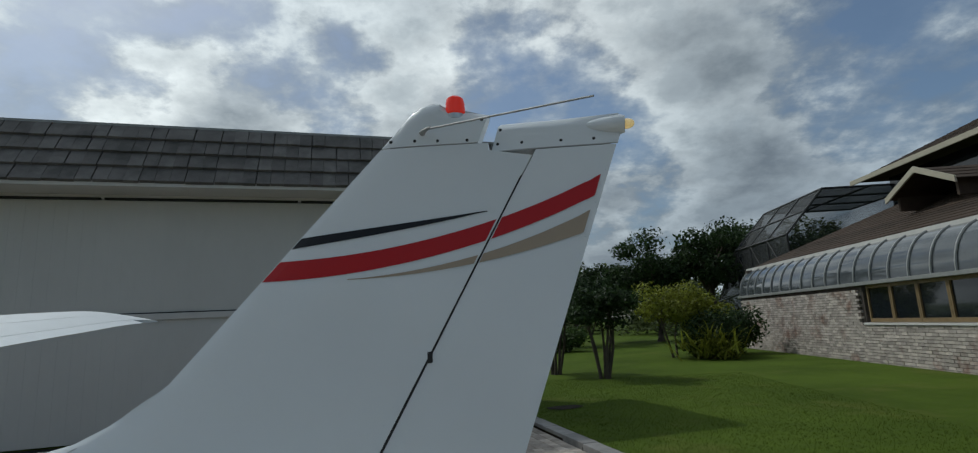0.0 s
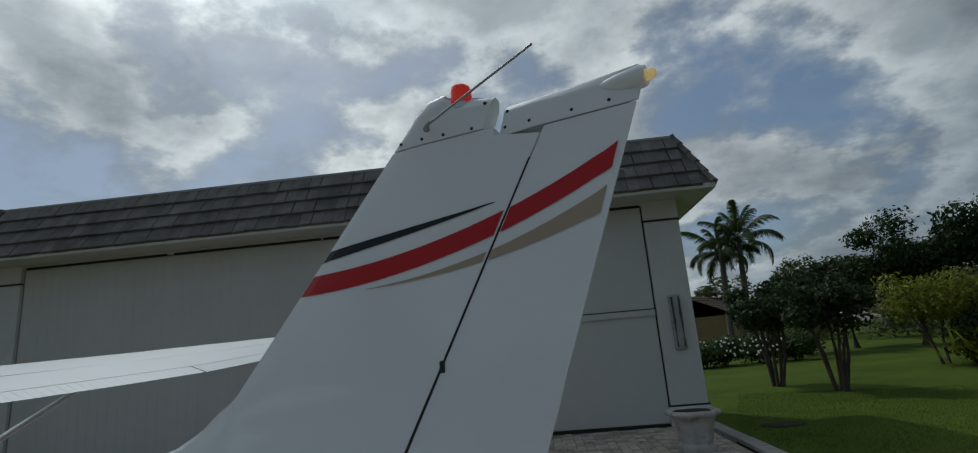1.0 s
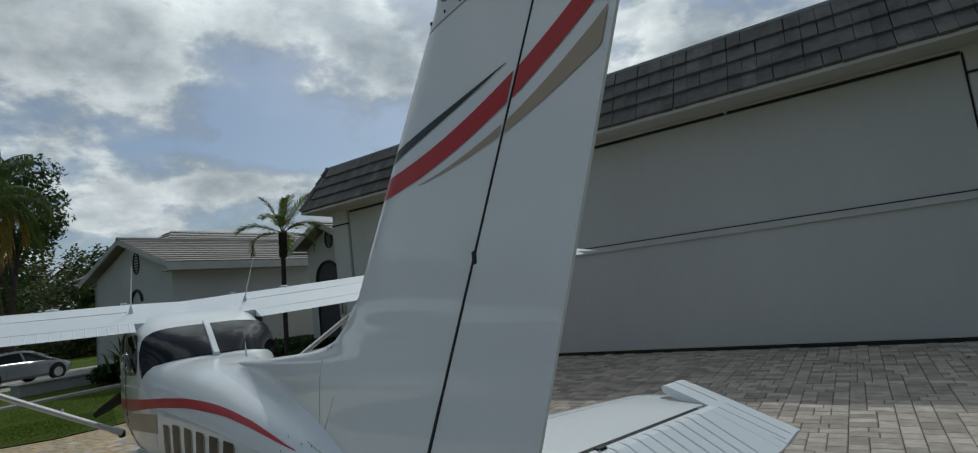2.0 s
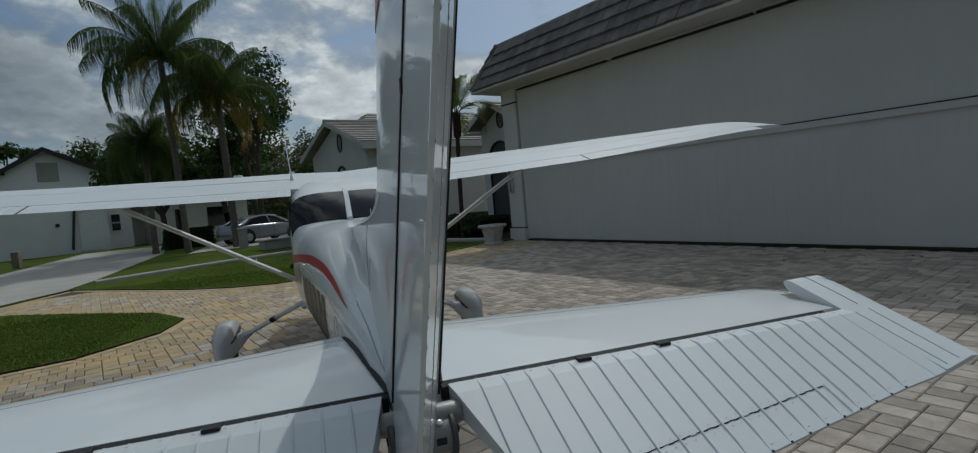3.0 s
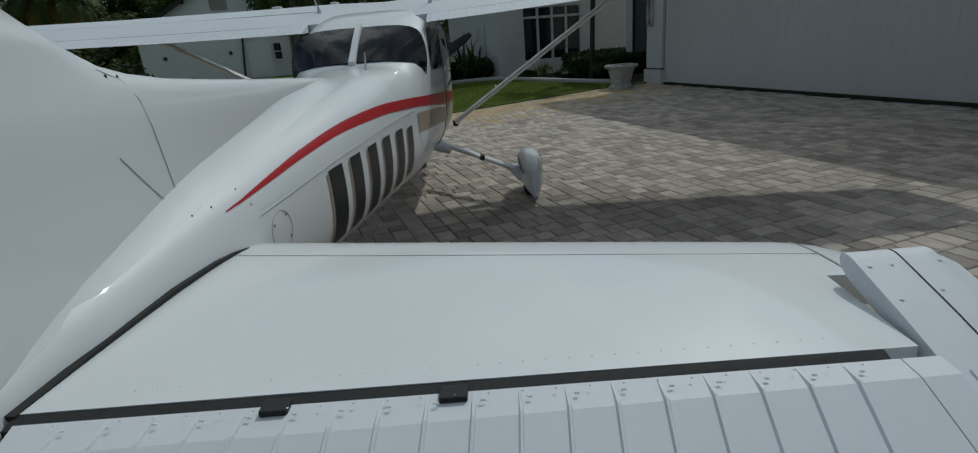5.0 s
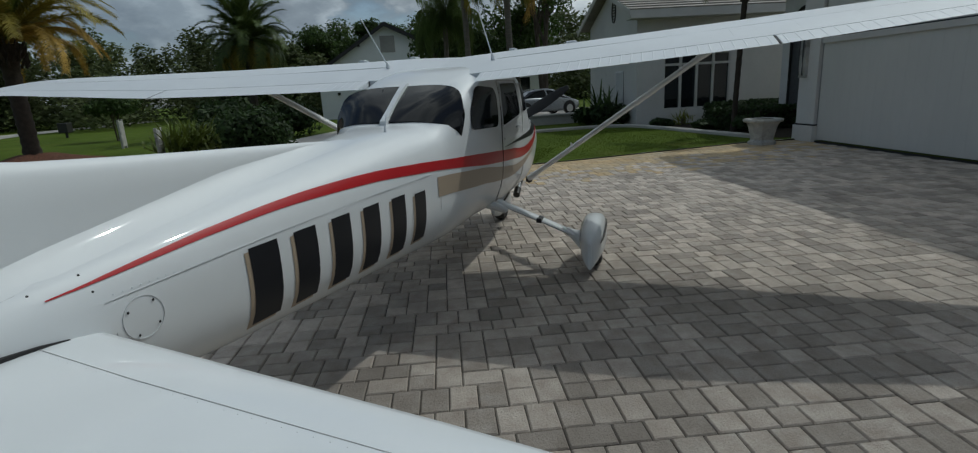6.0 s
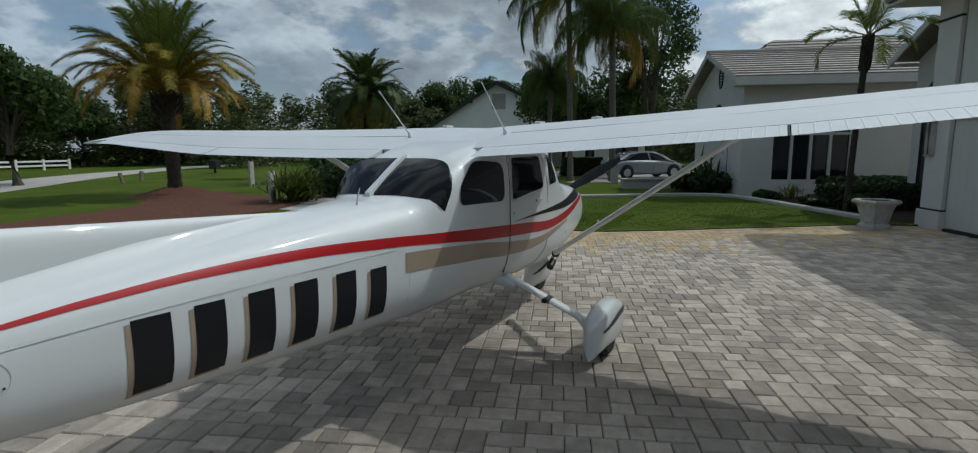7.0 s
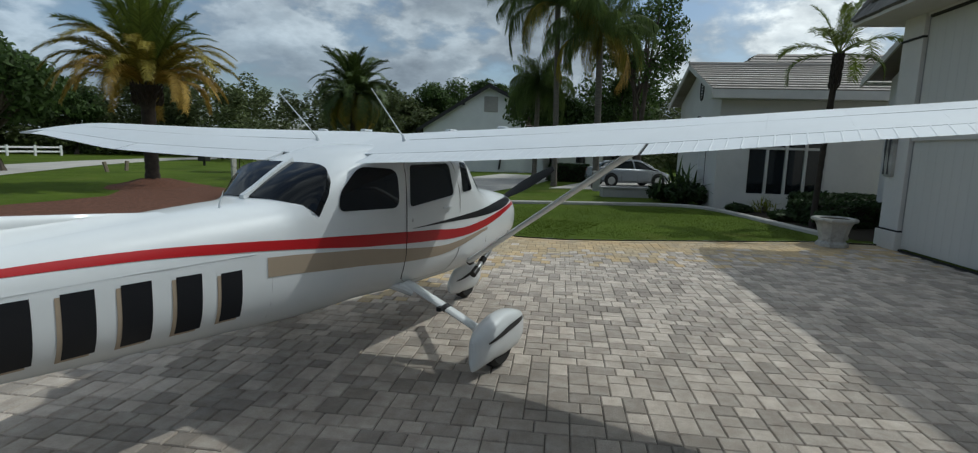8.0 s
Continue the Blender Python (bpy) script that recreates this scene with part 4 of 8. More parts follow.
    nav = part("tail_light", bm, WHITE, airplane, "tail light housing with a lit clear lens", True)
    bm = bmesh.new()
    disc_stack(bm, [(0.016, 0.0), (0.017, 0.008), (0.014, 0.020), (0.008, 0.027), (0.002, 0.029)], 16, RUDDER_TURN @ pose(1.117, 0, 2.380, 0, 90, 0))
    part("lens", bm, CLEAR_LENS, nav, "lit yellowish lens", True)
    for side in (1, -1):
        stripe_on_tail(red, side, False, "red_stripe", RED, rudder, "red rudder stripe")
        stripe_on_tail(tan_rows, side, False, "tan_stripe", TAN, rudder, "tan rudder stripe")
        bm = bmesh.new()
        for x, z in ((0.725, 2.345), (0.80, 2.343), (0.92, 2.341), (1.02, 2.34), (0.735, 2.39)):
            dome(bm, RUDDER_TURN @ Vector((x, side * (fin_half(x, 2.318) + 0.0004), z)), (0, side, 0), 0.0055, 8)
        tagged(part("screw_heads", bm, SEAM, rudder), kind="stuff")
        pts = [RUDDER_TURN @ Vector((0.71 + 0.36 * k / 4, side * (fin_half(0.71 + 0.36 * k / 4, 2.321) + 0.0014), 2.321)) for k in range(5)]
        part("cap_seam", ribbon(pts, 0.0025, [(0, side, 0)] * 5), LINE, rudder)
        bm = bmesh.new()
        for off, step, r in ((0.055, 0.052, 0.0030), (0.222, 0.046, 0.0040)):
            for k in range(int(1.34 / step)):
                z = 0.90 + step * k
                x = hinge_x(z) + off * (tail_x(z) - hinge_x(z)) / 0.42
                dome(bm, RUDDER_TURN @ Vector((x, side * (fin_half(x, z) + 0.0003), z)), (0, side, 0), r if side > 0 else r * 0.45, 6)
        for k in range(27):
            z = 0.94 + 0.05 * k
            x = tail_x(z) - 0.010
            dome(bm, RUDDER_TURN @ Vector((x, side * (fin_half(x, z) + 0.0003), z)), (0, side, 0), 0.0048 if side > 0 else 0.0026, 6)
        tagged(part("rivet_row", bm, WHITE_WORN, rudder), kind="stuff")
        for off, width in ((0.230, 0.0014), (0.062, 0.0009)) if side > 0 else ():
            pts = [RUDDER_TURN @ Vector((hinge_x(z) + off * (tail_x(z) - hinge_x(z)) / 0.42, side * (fin_half(hinge_x(z) + off * (tail_x(z) - hinge_x(z)) / 0.42, z) + 0.0008), z)) for z in (0.90, 1.05, 1.2, 1.35, 1.5, 1.65, 1.8, 1.95, 2.1, 2.28)]
            part("skin_seam", ribbon(pts, width, [(0, side, 0)] * 10), LINE, rudder)
        line = [(0.19, 0.845), (0.26, 0.873), (0.34, 0.893), (0.42, 0.918), (0.48, 0.938)]
        pts = [RUDDER_TURN @ Vector((x, side * (fin_half(x, z) + 0.002), z)) for x, z in line]
        part("foot_seam", ribbon(pts, 0.005, [(0, side, 0.3)] * 5), WHITE_WORN, rudder, "raised seam of the rudder foot")
        bm = bmesh.new()
        for k in range(24):
            z = 1.12 + 0.047 * k
            x = hinge_x(z) - 0.03
            dome(bm, (x, side * (fin_half(x, z) + 0.0002), z), (0, side, 0), 0.0022, 5)
        tagged(part("rivet_row", bm, WHITE, fin), kind="stuff")
    for side in (1, -1):
        def on_tail(x, z):
            return (x, side * (max(fin_half(x, z), side_y(x, z) if z < body_row(x)[1] else 0.0) + 0.002), z)
        for width, line in ((0.0012, ((-0.53, 1.508), (-0.595, 1.480), (-0.613, 1.434), (-0.622, 1.365), (-0.631, 1.30), (-0.64, 1.23), (-0.648, 1.175))),
                            (0.0014, ((-0.65, 1.146), (-0.56, 1.130), (-0.48, 1.117), (-0.388, 1.103), (-0.28, 1.085), (-0.17, 1.062), (-0.06, 1.035))),
                            (0.0009, ((-0.47, 1.318), (-0.50, 1.284), (-0.535, 1.243), (-0.575, 1.20), (-0.615, 1.162)))):
            part("panel_seam", ribbon([on_tail(x, z) for x, z in line], width, [(0, side, 0.1)] * len(line)), LINE, fin)
        bm = bmesh.new()
        for x, z in ((-0.668, 1.137), (-0.60, 1.136), (-0.545, 1.492), (-0.59, 1.489), (-0.80, 1.150), (-0.805, 1.10)):
            dome(bm, on_tail(x, z), (0, side, 0.3), 0.0045, 7)
        tagged(part("screw_heads", bm, SEAM, fin), kind="stuff")
    # hinge gap and bracket
    bm = bmesh.new()
    loft(bm, [[Vector((hinge_x(z) + a, s * (0.0632 - 0.019 * (z - 1.0)), z)) for a, s in ((-0.0015 - g, 1), (g, 1), (g, -1), (-0.0015 - g, -1))] for z, g in ((1.0, 0.0062), (1.4, 0.0046), (1.8, 0.0032), (2.238, 0.0024))])
    part("hinge_gap", bm, SEAM, fin)
    bm = bmesh.new()
    box(bm, (0.499, -0.0515, 1.704), (0.514, 0.0515, 1.736), 0.004)
    part("hinge_bracket", bm, SEAM, fin)
    for ob in set(bpy.data.objects) - before:
        if ob.type == "MESH" and ob.name != "fin_fillet":
            for v in ob.data.vertices:
                lead = nose_x(v.co.z) if v.co.z > 1.6 else -1.2
                v.co.y += FIN_LEAN * (v.co.z - 1.3) * max(0.0, min(1.0, (v.co.x - lead) / (hinge_x(v.co.z) - lead)))
    # tail cone end with bell crank
    bm = bmesh.new()
    disc_stack(bm, [(0.028, -0.11), (0.032, -0.1), (0.032, 0.1), (0.028, 0.11)], 14, pose(0.078, 0, 0.934, 90, 0, 0))
    part("torque_tube", bm, LAMPMETAL, airplane, "grey elevator torque tube", True)
    for side in (1, -1):
        bm = bmesh.new()
        disc_stack(bm, [(0.056, -0.004), (0.060, 0.0), (0.060, 0.008), (0.056, 0.012)], 20, pose(0.094, side * 0.080, 0.886, 90, 0, 0))
        plate_ob = part("bell_crank", bm, DARK_STEEL, airplane, "dark grey rounded tail bell crank plate", True)
        bm = bmesh.new()
        box(bm, (0.082, side * 0.090 - 0.006, 0.890), (0.110, side * 0.090 + 0.006, 0.906), 0.003)
        part("crank_slot", bm, SEAM, plate_ob)
    bm = bmesh.new()
    disc_stack(bm, [(0.042, -0.072), (0.050, -0.068), (0.050, 0.068), (0.042, 0.072)], 20, pose(0.094, 0, 0.888, 90, 0, 0))
    drum = part("crank_drum", bm, LAMPMETAL, airplane, "grey drum between the bell crank plates", True)
    for y in (-0.04, 0.04):
        bm = bmesh.new()
        box(bm, (0.134, y - 0.014, 0.880), (0.147, y + 0.014, 0.898), 0.003)
        part("drum_slot", bm, SEAM, drum)
        bm = bmesh.new()
        disc_stack(bm, [(0.009, 0.0), (0.009, 0.006), (0.005, 0.008)], 8, pose(0.122, y, 0.928, 0, 40, 0))
        part("bolt_head", bm, METAL, drum)
    # black block puts the shade at the tail cone's end into colour
    bm = bmesh.new()
    box(bm, (0.005, -0.045, 0.86), (0.06, 0.045, 0.99), 0.012)
    part("tail_bulkhead", bm, SEAM, airplane, "black block for the shaded end of the tail cone")


STAB_Z, DROOP = 0.978, 0.32
STAB_NOSE = [(0.0, -0.84), (0.17, -0.81), (1.45, -0.545), (1.60, -0.505), (1.68, -0.44), (1.72, -0.35)]


def elevator_beads():
    out = [(0.09, 0.0)]
    for k in range(18):
        s = 0.177 + 0.0712 * k
        out += [(s - 0.0050, 0.0), (s - 0.0018, 0.0055), (s + 0.0018, 0.0055), (s + 0.0038, 0.0)]
    return out + [(1.478, 0.0)]


def build_tailplane(side):
    def ring(y, back):
        nose = lerp(STAB_NOSE, y)[0]
        ch = 0.34 - nose if y < 1.47 else 0.34 - nose
        t = 0.085 if y < 1.6 else 0.085 * (1 - 0.7 * (y - 1.6) / 0.125)
        cs = [0.5 * (1 - math.cos(math.pi * k / 14)) for k in range(15)]
        def h(c):
            return 5 * t * (0.2969 * math.sqrt(c) - 0.126 * c - 0.3516 * c * c + 0.2843 * c ** 3 - 0.1036 * c ** 4) * (ch if ch < 1.1 else 1.1)
        f = (back - nose) / ch
        top = [Vector((nose + c * f * ch, side * y, STAB_Z - 0.012 + h(c * f))) for c in cs[::-1]]
        low = [Vector((nose + c * f * ch, side * y, STAB_Z - 0.012 - h(c * f))) for c in cs[1:]]
        return top + low
    bm = bmesh.new()
    loft(bm, [ring(y, -0.008) for y in (0.06, 0.17, 0.5, 0.9, 1.3, 1.526)] + [ring(1.530, -0.258), ring(1.56, -0.256), ring(1.62, -0.252), ring(1.68, -0.25), ring(1.715, -0.248)])
    bmesh.ops.recalc_face_normals(bm, faces=bm.faces[:])
    stab = part("stabiliser", bm, WHITE, airplane, "white horizontal stabiliser", True)

    def skin(x, y):
        nose = lerp(STAB_NOSE, y)[0]
        ch = 0.34 - nose
        c = (x - nose) / ch
        return STAB_Z - 0.012 + 5 * 0.085 * (0.2969 * math.sqrt(max(c, 0)) - 0.126 * c - 0.3516 * c * c + 0.2843 * c ** 3 - 0.1036 * c ** 4) * min(ch, 1.1)
    pts = [(x, side * y, skin(x, y) + 0.001) for x, y in ((-0.632, 0.165), (-0.553, 0.55), (-0.475, 1.0), (-0.375, 1.58))]
    part("skin_seam", ribbon(pts, 0.0018, [(0, 0, 1)] * 4), LINE, stab)
    pts = [(x, side * 1.585, skin(x, 1.585) + 0.0012) for x in (-0.50, -0.45, -0.39, -0.33, -0.265)]
    part("tip_seam", ribbon(pts, 0.004, [(0, 0, 1)] * 5), LINE, stab)
    bm = bmesh.new()
    for k in range(34):
        y = 0.25 + 1.3 * k / 34
        x = -0.632 + 0.183 * (y - 0.165) + 0.018
        dome(bm, (x, side * y, skin(x, y) + 0.0003), (0, 0, 1), 0.0022, 5)
        x = -0.045
        if y < 1.42:
            dome(bm, (x, side * y, skin(x, y) + 0.0003), (0, 0, 1), 0.0022, 5)
    tagged(part("rivet_row", bm, WHITE, stab), kind="stuff")
    # root gap seal along the tail cone
    bm = bmesh.new()
    loft(bm, [[Vector((x, side * (y + a), z + b)) for a, b in ((-0.006, 0), (0.010, 0), (0.010, 0.010), (-0.006, 0.012))] for x, y, z in ((-0.705, 0.168, 0.992), (-0.64, 0.160, 1.004), (-0.56, 0.150, 1.012), (-0.4, 0.129, 1.014), (-0.2, 0.102, 1.004), (0.0, 0.072, 0.986))])
    part("root_seal", bm, SEAM, stab, "black rubber root seal")
    # elevator, drooping, with beads; its horn stands ahead of the stabiliser's tip
    tail = [(0.08, 0.50), (0.2, 0.500), (0.66, 0.482), (1.39, 0.377), (1.56, 0.352), (1.70, 0.325)]

    def elev(y, x, h):
        # the beads fan a little inboard towards the tail edge; the root edge is cut back clear of the rudder
        fan = 0.13 * max(0.0, y - 0.2) * (1.0 if y < 1.39 else max(0.0, (1.478 - y) / 0.088)) * max(0.0, x - 0.07)
        root = 0.092 + 0.27 * max(0.0, x - 0.04) + 0.02 * max(0.0, y - 0.09)
        return Vector((x, side * max(y - fan, min(root, y + 0.2)), STAB_Z - DROOP * x + h))

    def ering(y, front, up):
        back = lerp(tail, y)[0]
        xs = [front + (back - front) * k / 8 for k in range(9)]
        def t(x):
            k = (x - front) / (back - front)
            return 0.003 + 0.030 * (1 - k) * (1 if k > 0.02 else 0.55)
        return [elev(y, x, t(x) + (up if 0.04 < (x - front) / (back - front) < 0.995 else 0)) for x in xs[::-1]] + [elev(y, x, -t(x)) for x in xs]
    bm = bmesh.new()
    loft(bm, [ering(y, 0.018, up) for y, up in elevator_beads()])
    bmesh.ops.recalc_face_normals(bm, faces=bm.faces[:])
    el = part("elevator", bm, WHITE_WORN, airplane, "white beaded elevator drooping behind the stabiliser")
    bm = bmesh.new()

    def horn_half(c):
        """Half the horn's thickness: a short round nose, then flat and tapering."""
        return 0.020 * math.sqrt(min(1.0, c / 0.07) * (2 - min(1.0, c / 0.07))) * (1 - 0.75 * max(0.0, (c - 0.3) / 0.7)) + 0.002

    def horn(y, up):
        front = -0.235 if y < 1.69 else -0.235 + 0.035 * ((y - 1.69) / 0.035) ** 2
        back = lerp(tail, y)[0]
        r = []
        cs = [0, 0.004, 0.012, 0.025, 0.045, 0.07, 0.12, 0.2, 0.3, 0.42, 0.55, 0.7, 0.85, 1]
        def t(c):
            return horn_half(c)
        k = 1.0 if y < 1.70 else 0.35
        return [elev(y, front + (back - front) * c, t(c) * k + up) for c in cs[::-1]] + [elev(y, front + (back - front) * c, -t(c) * k) for c in cs[1:]]
    loft(bm, [horn(y, up) for y, up in ((1.535, 0), (1.565, 0), (1.61, 0), (1.66, 0), (1.69, 0), (1.71, 0), (1.726, 0))])
    bmesh.ops.recalc_face_normals(bm, faces=bm.faces[:])
    part("balance_horn", bm, WHITE_WORN, el, "white elevator balance horn", True)
    for y0 in (1.482,):
        bm = bmesh.new()
        loft(bm, [ering(y, 0.018, 0.0) for y in (1.48, 1.54)])
        part("horn_joint", bm, WHITE_WORN, el)
    def on_horn(y, c, lift):
        return elev(y, -0.235 + (lerp(tail, y)[0] + 0.235) * c, horn_half(c) + lift)
    seam = [0.004, 0.02, 0.045, 0.07, 0.12, 0.2, 0.3, 0.42]
    part("horn_seam", ribbon([on_horn(1.622 + 0.004 * c, c, 0.0012) for c in seam], 0.0026, [(-1, 0, 0.6), (-0.6, 0, 1)] + [(0, 0, 1)] * 6), SEAM, el)
    for y, c in ((1.553, 0.10), (1.594, 0.10), (1.556, 0.24), (1.637, 0.22), (1.683, 0.10)):
        bm = bmesh.new()
        dome(bm, on_horn(y, c, 0.0004), (0, 0, 1), 0.0042, 10)
        part("rivet", bm, WHITE_WORN, el)
    for y in (1.565, 1.635):
        pts = [on_horn(y, c, 0.003) for c in (0.48, 0.6, 0.7, 0.8, 0.9, 0.98)]
        part("horn_bead", ribbon(pts, 0.0028, [(0.3, 0, 1)] * 6), WHITE_WORN, el)
    # hinge gap, brackets
    bm = bmesh.new()
    loft(bm, [[Vector((a, side * y, STAB_Z + b)) for a, b in ((-0.014 + q, -0.035), (0.024 - q, -0.04), (0.024 - q, 0.008), (-0.014 + q, 0.016))] for y, q in ((0.075, 0.0), (0.8, 0.003), (1.47, 0.008))])
    part("hinge_gap", bm, SEAM, stab)
    for y in (0.511, 0.787):
        bm = bmesh.new()
        box(bm, (0.008, side * y - 0.022, STAB_Z + 0.010), (0.040, side * y + 0.022, STAB_Z + 0.021), 0.003)
        part("hinge_bracket", bm, SEAM, stab, "dark hinge cut-out")
    bm = bmesh.new()
    for y, up in elevator_beads():
        if up:
            back = lerp(tail, y)[0]
            for x in (0.045, back - 0.02):
                k = (x - 0.018) / (back - 0.018)
                dome(bm, elev(y + 0.014, x, 0.003 + 0.030 * (1 - k)), (0.3, 0, 1), 0.0030, 6)
    for k in range(26):
        y = 0.12 + 1.34 * k / 26
        dome(bm, elev(y, 0.034, 0.031), (0.3, 0, 1), 0.0024, 6)
    tagged(part("rivet_row", bm, WHITE_WORN, el), kind="stuff")
    # the beads end open and dark at the tail edge
    for k in range(18):
        y = 0.177 + 0.0712 * k
        bm = bmesh.new()
        box(bm, (-0.003, -0.0026, -0.002), (0.0015, 0.0026, 0.0035), 0.0008)
        bm.transform(Matrix.Translation(elev(y, lerp(tail, y)[0], 0.003)))
        part("bead_end", bm, SEAM, el)
    if side > 0:
        # trim tab with its dark piano hinge
        def tz(x, y):
            back = lerp(tail, y)[0]
            k = (x - 0.018) / (back - 0.018)
            return 0.003 + 0.030 * (1 - k) + 0.0052
        line_by_span = [(0.362, 0.400), (0.616, 0.372), (0.884, 0.344), (1.139, 0.314)]
        # knuckles of the hinge sit in turn before and behind the pin
        for k in range(42):
            p = [0.365 + 0.770 * (k + q) / 42 for q in (0.02, 0.97)]
            shift = 0.0008 if k % 2 else -0.0007
            spine = [(lerp(line_by_span, y)[0] + shift, y) for y in p]
            part("tab_hinge", ribbon([elev(y, x, tz(x, y) - 0.0026) for x, y in spine], 0.0022 if k % 2 else 0.0015, [(0.3, 0, 1)] * 2), SEAM if k % 5 else LINE, el)
        for y0, xa in ((0.362, 0.400), (1.139, 0.314)):
            pts = [elev(y0, x, tz(x, y0) + 0.0006) for x in (xa, (xa + lerp(tail, y0)[0]) / 2, lerp(tail, y0)[0])]
            part("tab_edge", ribbon(pts, 0.0016, [(0.3, 0, 1)] * 3), LINE if y0 < 0.5 else WHITE_WORN, el)
        bm = bmesh.new()
        for k in range(22):
            y = 0.39 + 0.70 * k / 22
            x = 0.400 - 0.111 * (y - 0.36) - 0.012
            dome(bm, elev(y, x, tz(x, y) - 0.004), (0.3, 0, 1), 0.0026, 6)
            dome(bm, elev(y, x + 0.026, tz(x + 0.026, y) - 0.004), (0.3, 0, 1), 0.0026, 6)
        tagged(part("rivet_row", bm, WHITE_WORN, el), kind="stuff")


def build_gear(side):
    bm = bmesh.new()
    pts = [(-4.40, side * 0.42, 0.60), (-4.42, side * 0.60, 0.515), (-4.44, side * 0.85, 0.405), (-4.455, side * 1.08, 0.30), (-4.46, side * 1.16, 0.26)]
    rings = []
    for i, p in enumerate(pts):
        w = 0.066 - 0.010 * i / 4
        rings.append([Vector(p) + Vector((w * math.cos(a), 0.35 * 0.022 * math.sin(a) * side, 0.022 * math.sin(a))) for a in (2 * math.pi * j / 12 for j in range(12))])
    loft(bm, rings)
    leg = part("gear_leg", bm, WHITE, airplane, "white spring gear leg", True)
    bm = bmesh.new()
    clamp = [Vector((-4.4367 + 0.070 * math.cos(a), 0.010 * math.sin(a) * side, 0.027 * math.sin(a))) for a in (2 * math.pi * j / 14 for j in range(14))]
    loft(bm, [[p + Vector((0, side * y, z)) for p in clamp] for y, z in ((0.785, 0.4335), (0.825, 0.4160))])
    bmesh.ops.recalc_face_normals(bm, faces=bm.faces[:])
    part("clamp", bm, BLACK, leg, "black clamp band", True)
    bm = bmesh.new()
    box(bm, (-4.36, side * 0.81 - 0.022, 0.425), (-4.30, side * 0.81 + 0.022, 0.462), 0.006)
    part("step", bm, BLACK, leg, "black foot step")
    bm = bmesh.new()
    tube(bm, [(-4.452, side * 1.03, 0.325), (-4.452, side * 1.09, 0.292), (-4.45, side * 1.14, 0.262), (-4.45, side * 1.19, 0.245)], [0.030, 0.042, 0.066, 0.100], 14)
    part("leg_fillet", bm, WHITE, leg, "white flared fillet into the wheel fairing", True)
    # wheel fairing
    bm = bmesh.new()
    rows = [(-4.960, 0.251, 0.012, 0.290, 0.240), (-4.930, 0.186, 0.045, 0.335, 0.240), (-4.850, 0.136, 0.081, 0.385, 0.240), (-4.720, 0.101, 0.108, 0.425, 0.240), (-4.550, 0.091, 0.108, 0.445, 0.240), (-4.400, 0.091, 0.106, 0.435, 0.240), (-4.260, 0.086, 0.095, 0.412, 0.230), (-4.170, 0.078, 0.077, 0.382, 0.215), (-4.110, 0.076, 0.056, 0.356, 0.205), (-4.075, 0.078, 0.034, 0.335, 0.200), (-4.060, 0.091, 0.014, 0.315, 0.200)]
    rings = []
    for x, zb, hw, zt, zc in smooth_table(rows, 3):
        ring = []
        for j in range(24):
            a = 2 * math.pi * j / 24
            c, s = math.cos(a), math.sin(a)
            vee = 0.45 * max(0.0, min(1.0, (x + 4.50) / 0.30)) * max(0.0, -s) ** 1.5      # the belly narrows towards the tail
            ring.append(Vector((x, side * 1.27 + hw * (1 - vee) * math.copysign(abs(c) ** 0.62, c), zc + (zt - zc if s > 0 else zc - zb) * math.copysign(abs(s) ** 0.66, s))))
        rings.append(ring)
    loft(bm, rings)
    bmesh.ops.recalc_face_normals(bm, faces=bm.faces[:])
    pant = part("wheel_fairing", bm, WHITE, airplane, "white teardrop wheel fairing with black trim", True)
    bm = bmesh.new()
    disc_stack(bm, [(0.13, -0.07), (0.185, -0.075), (0.215, -0.045), (0.22, 0.0), (0.215, 0.045), (0.185, 0.075), (0.13, 0.07)], 28, pose(-4.47, side * 1.27, 0.218, 90, 0, 0))
    part("tyre", bm, RUBBER, pant, "black main tyre", True)
    for s in (1, -1):
        bm = bmesh.new()

        def at(u, k):
            x = -4.80 + 0.62 * u
            row = lerp(smooth_table(rows, 3), x)
            z = 0.335 - 0.055 * u + (0.008 + 0.040 * math.sin(math.pi * (0.15 + 0.8 * u))) * k
            hw, zt = row[1], row[2]
            q = max(0.0, min(1.0, (z - 0.24) / max(0.01, zt - 0.24)))
            y = hw * (1 - q ** 3.2) ** (1 / 3.2)
            return Vector((x, side * 1.27 + s * (y + 0.006), z))
        sheet(bm, at, [k / 12 for k in range(13)], (0.0, 0.5, 1.0))
        part("trim_line", bm, BLACK, pant, "black trim line")


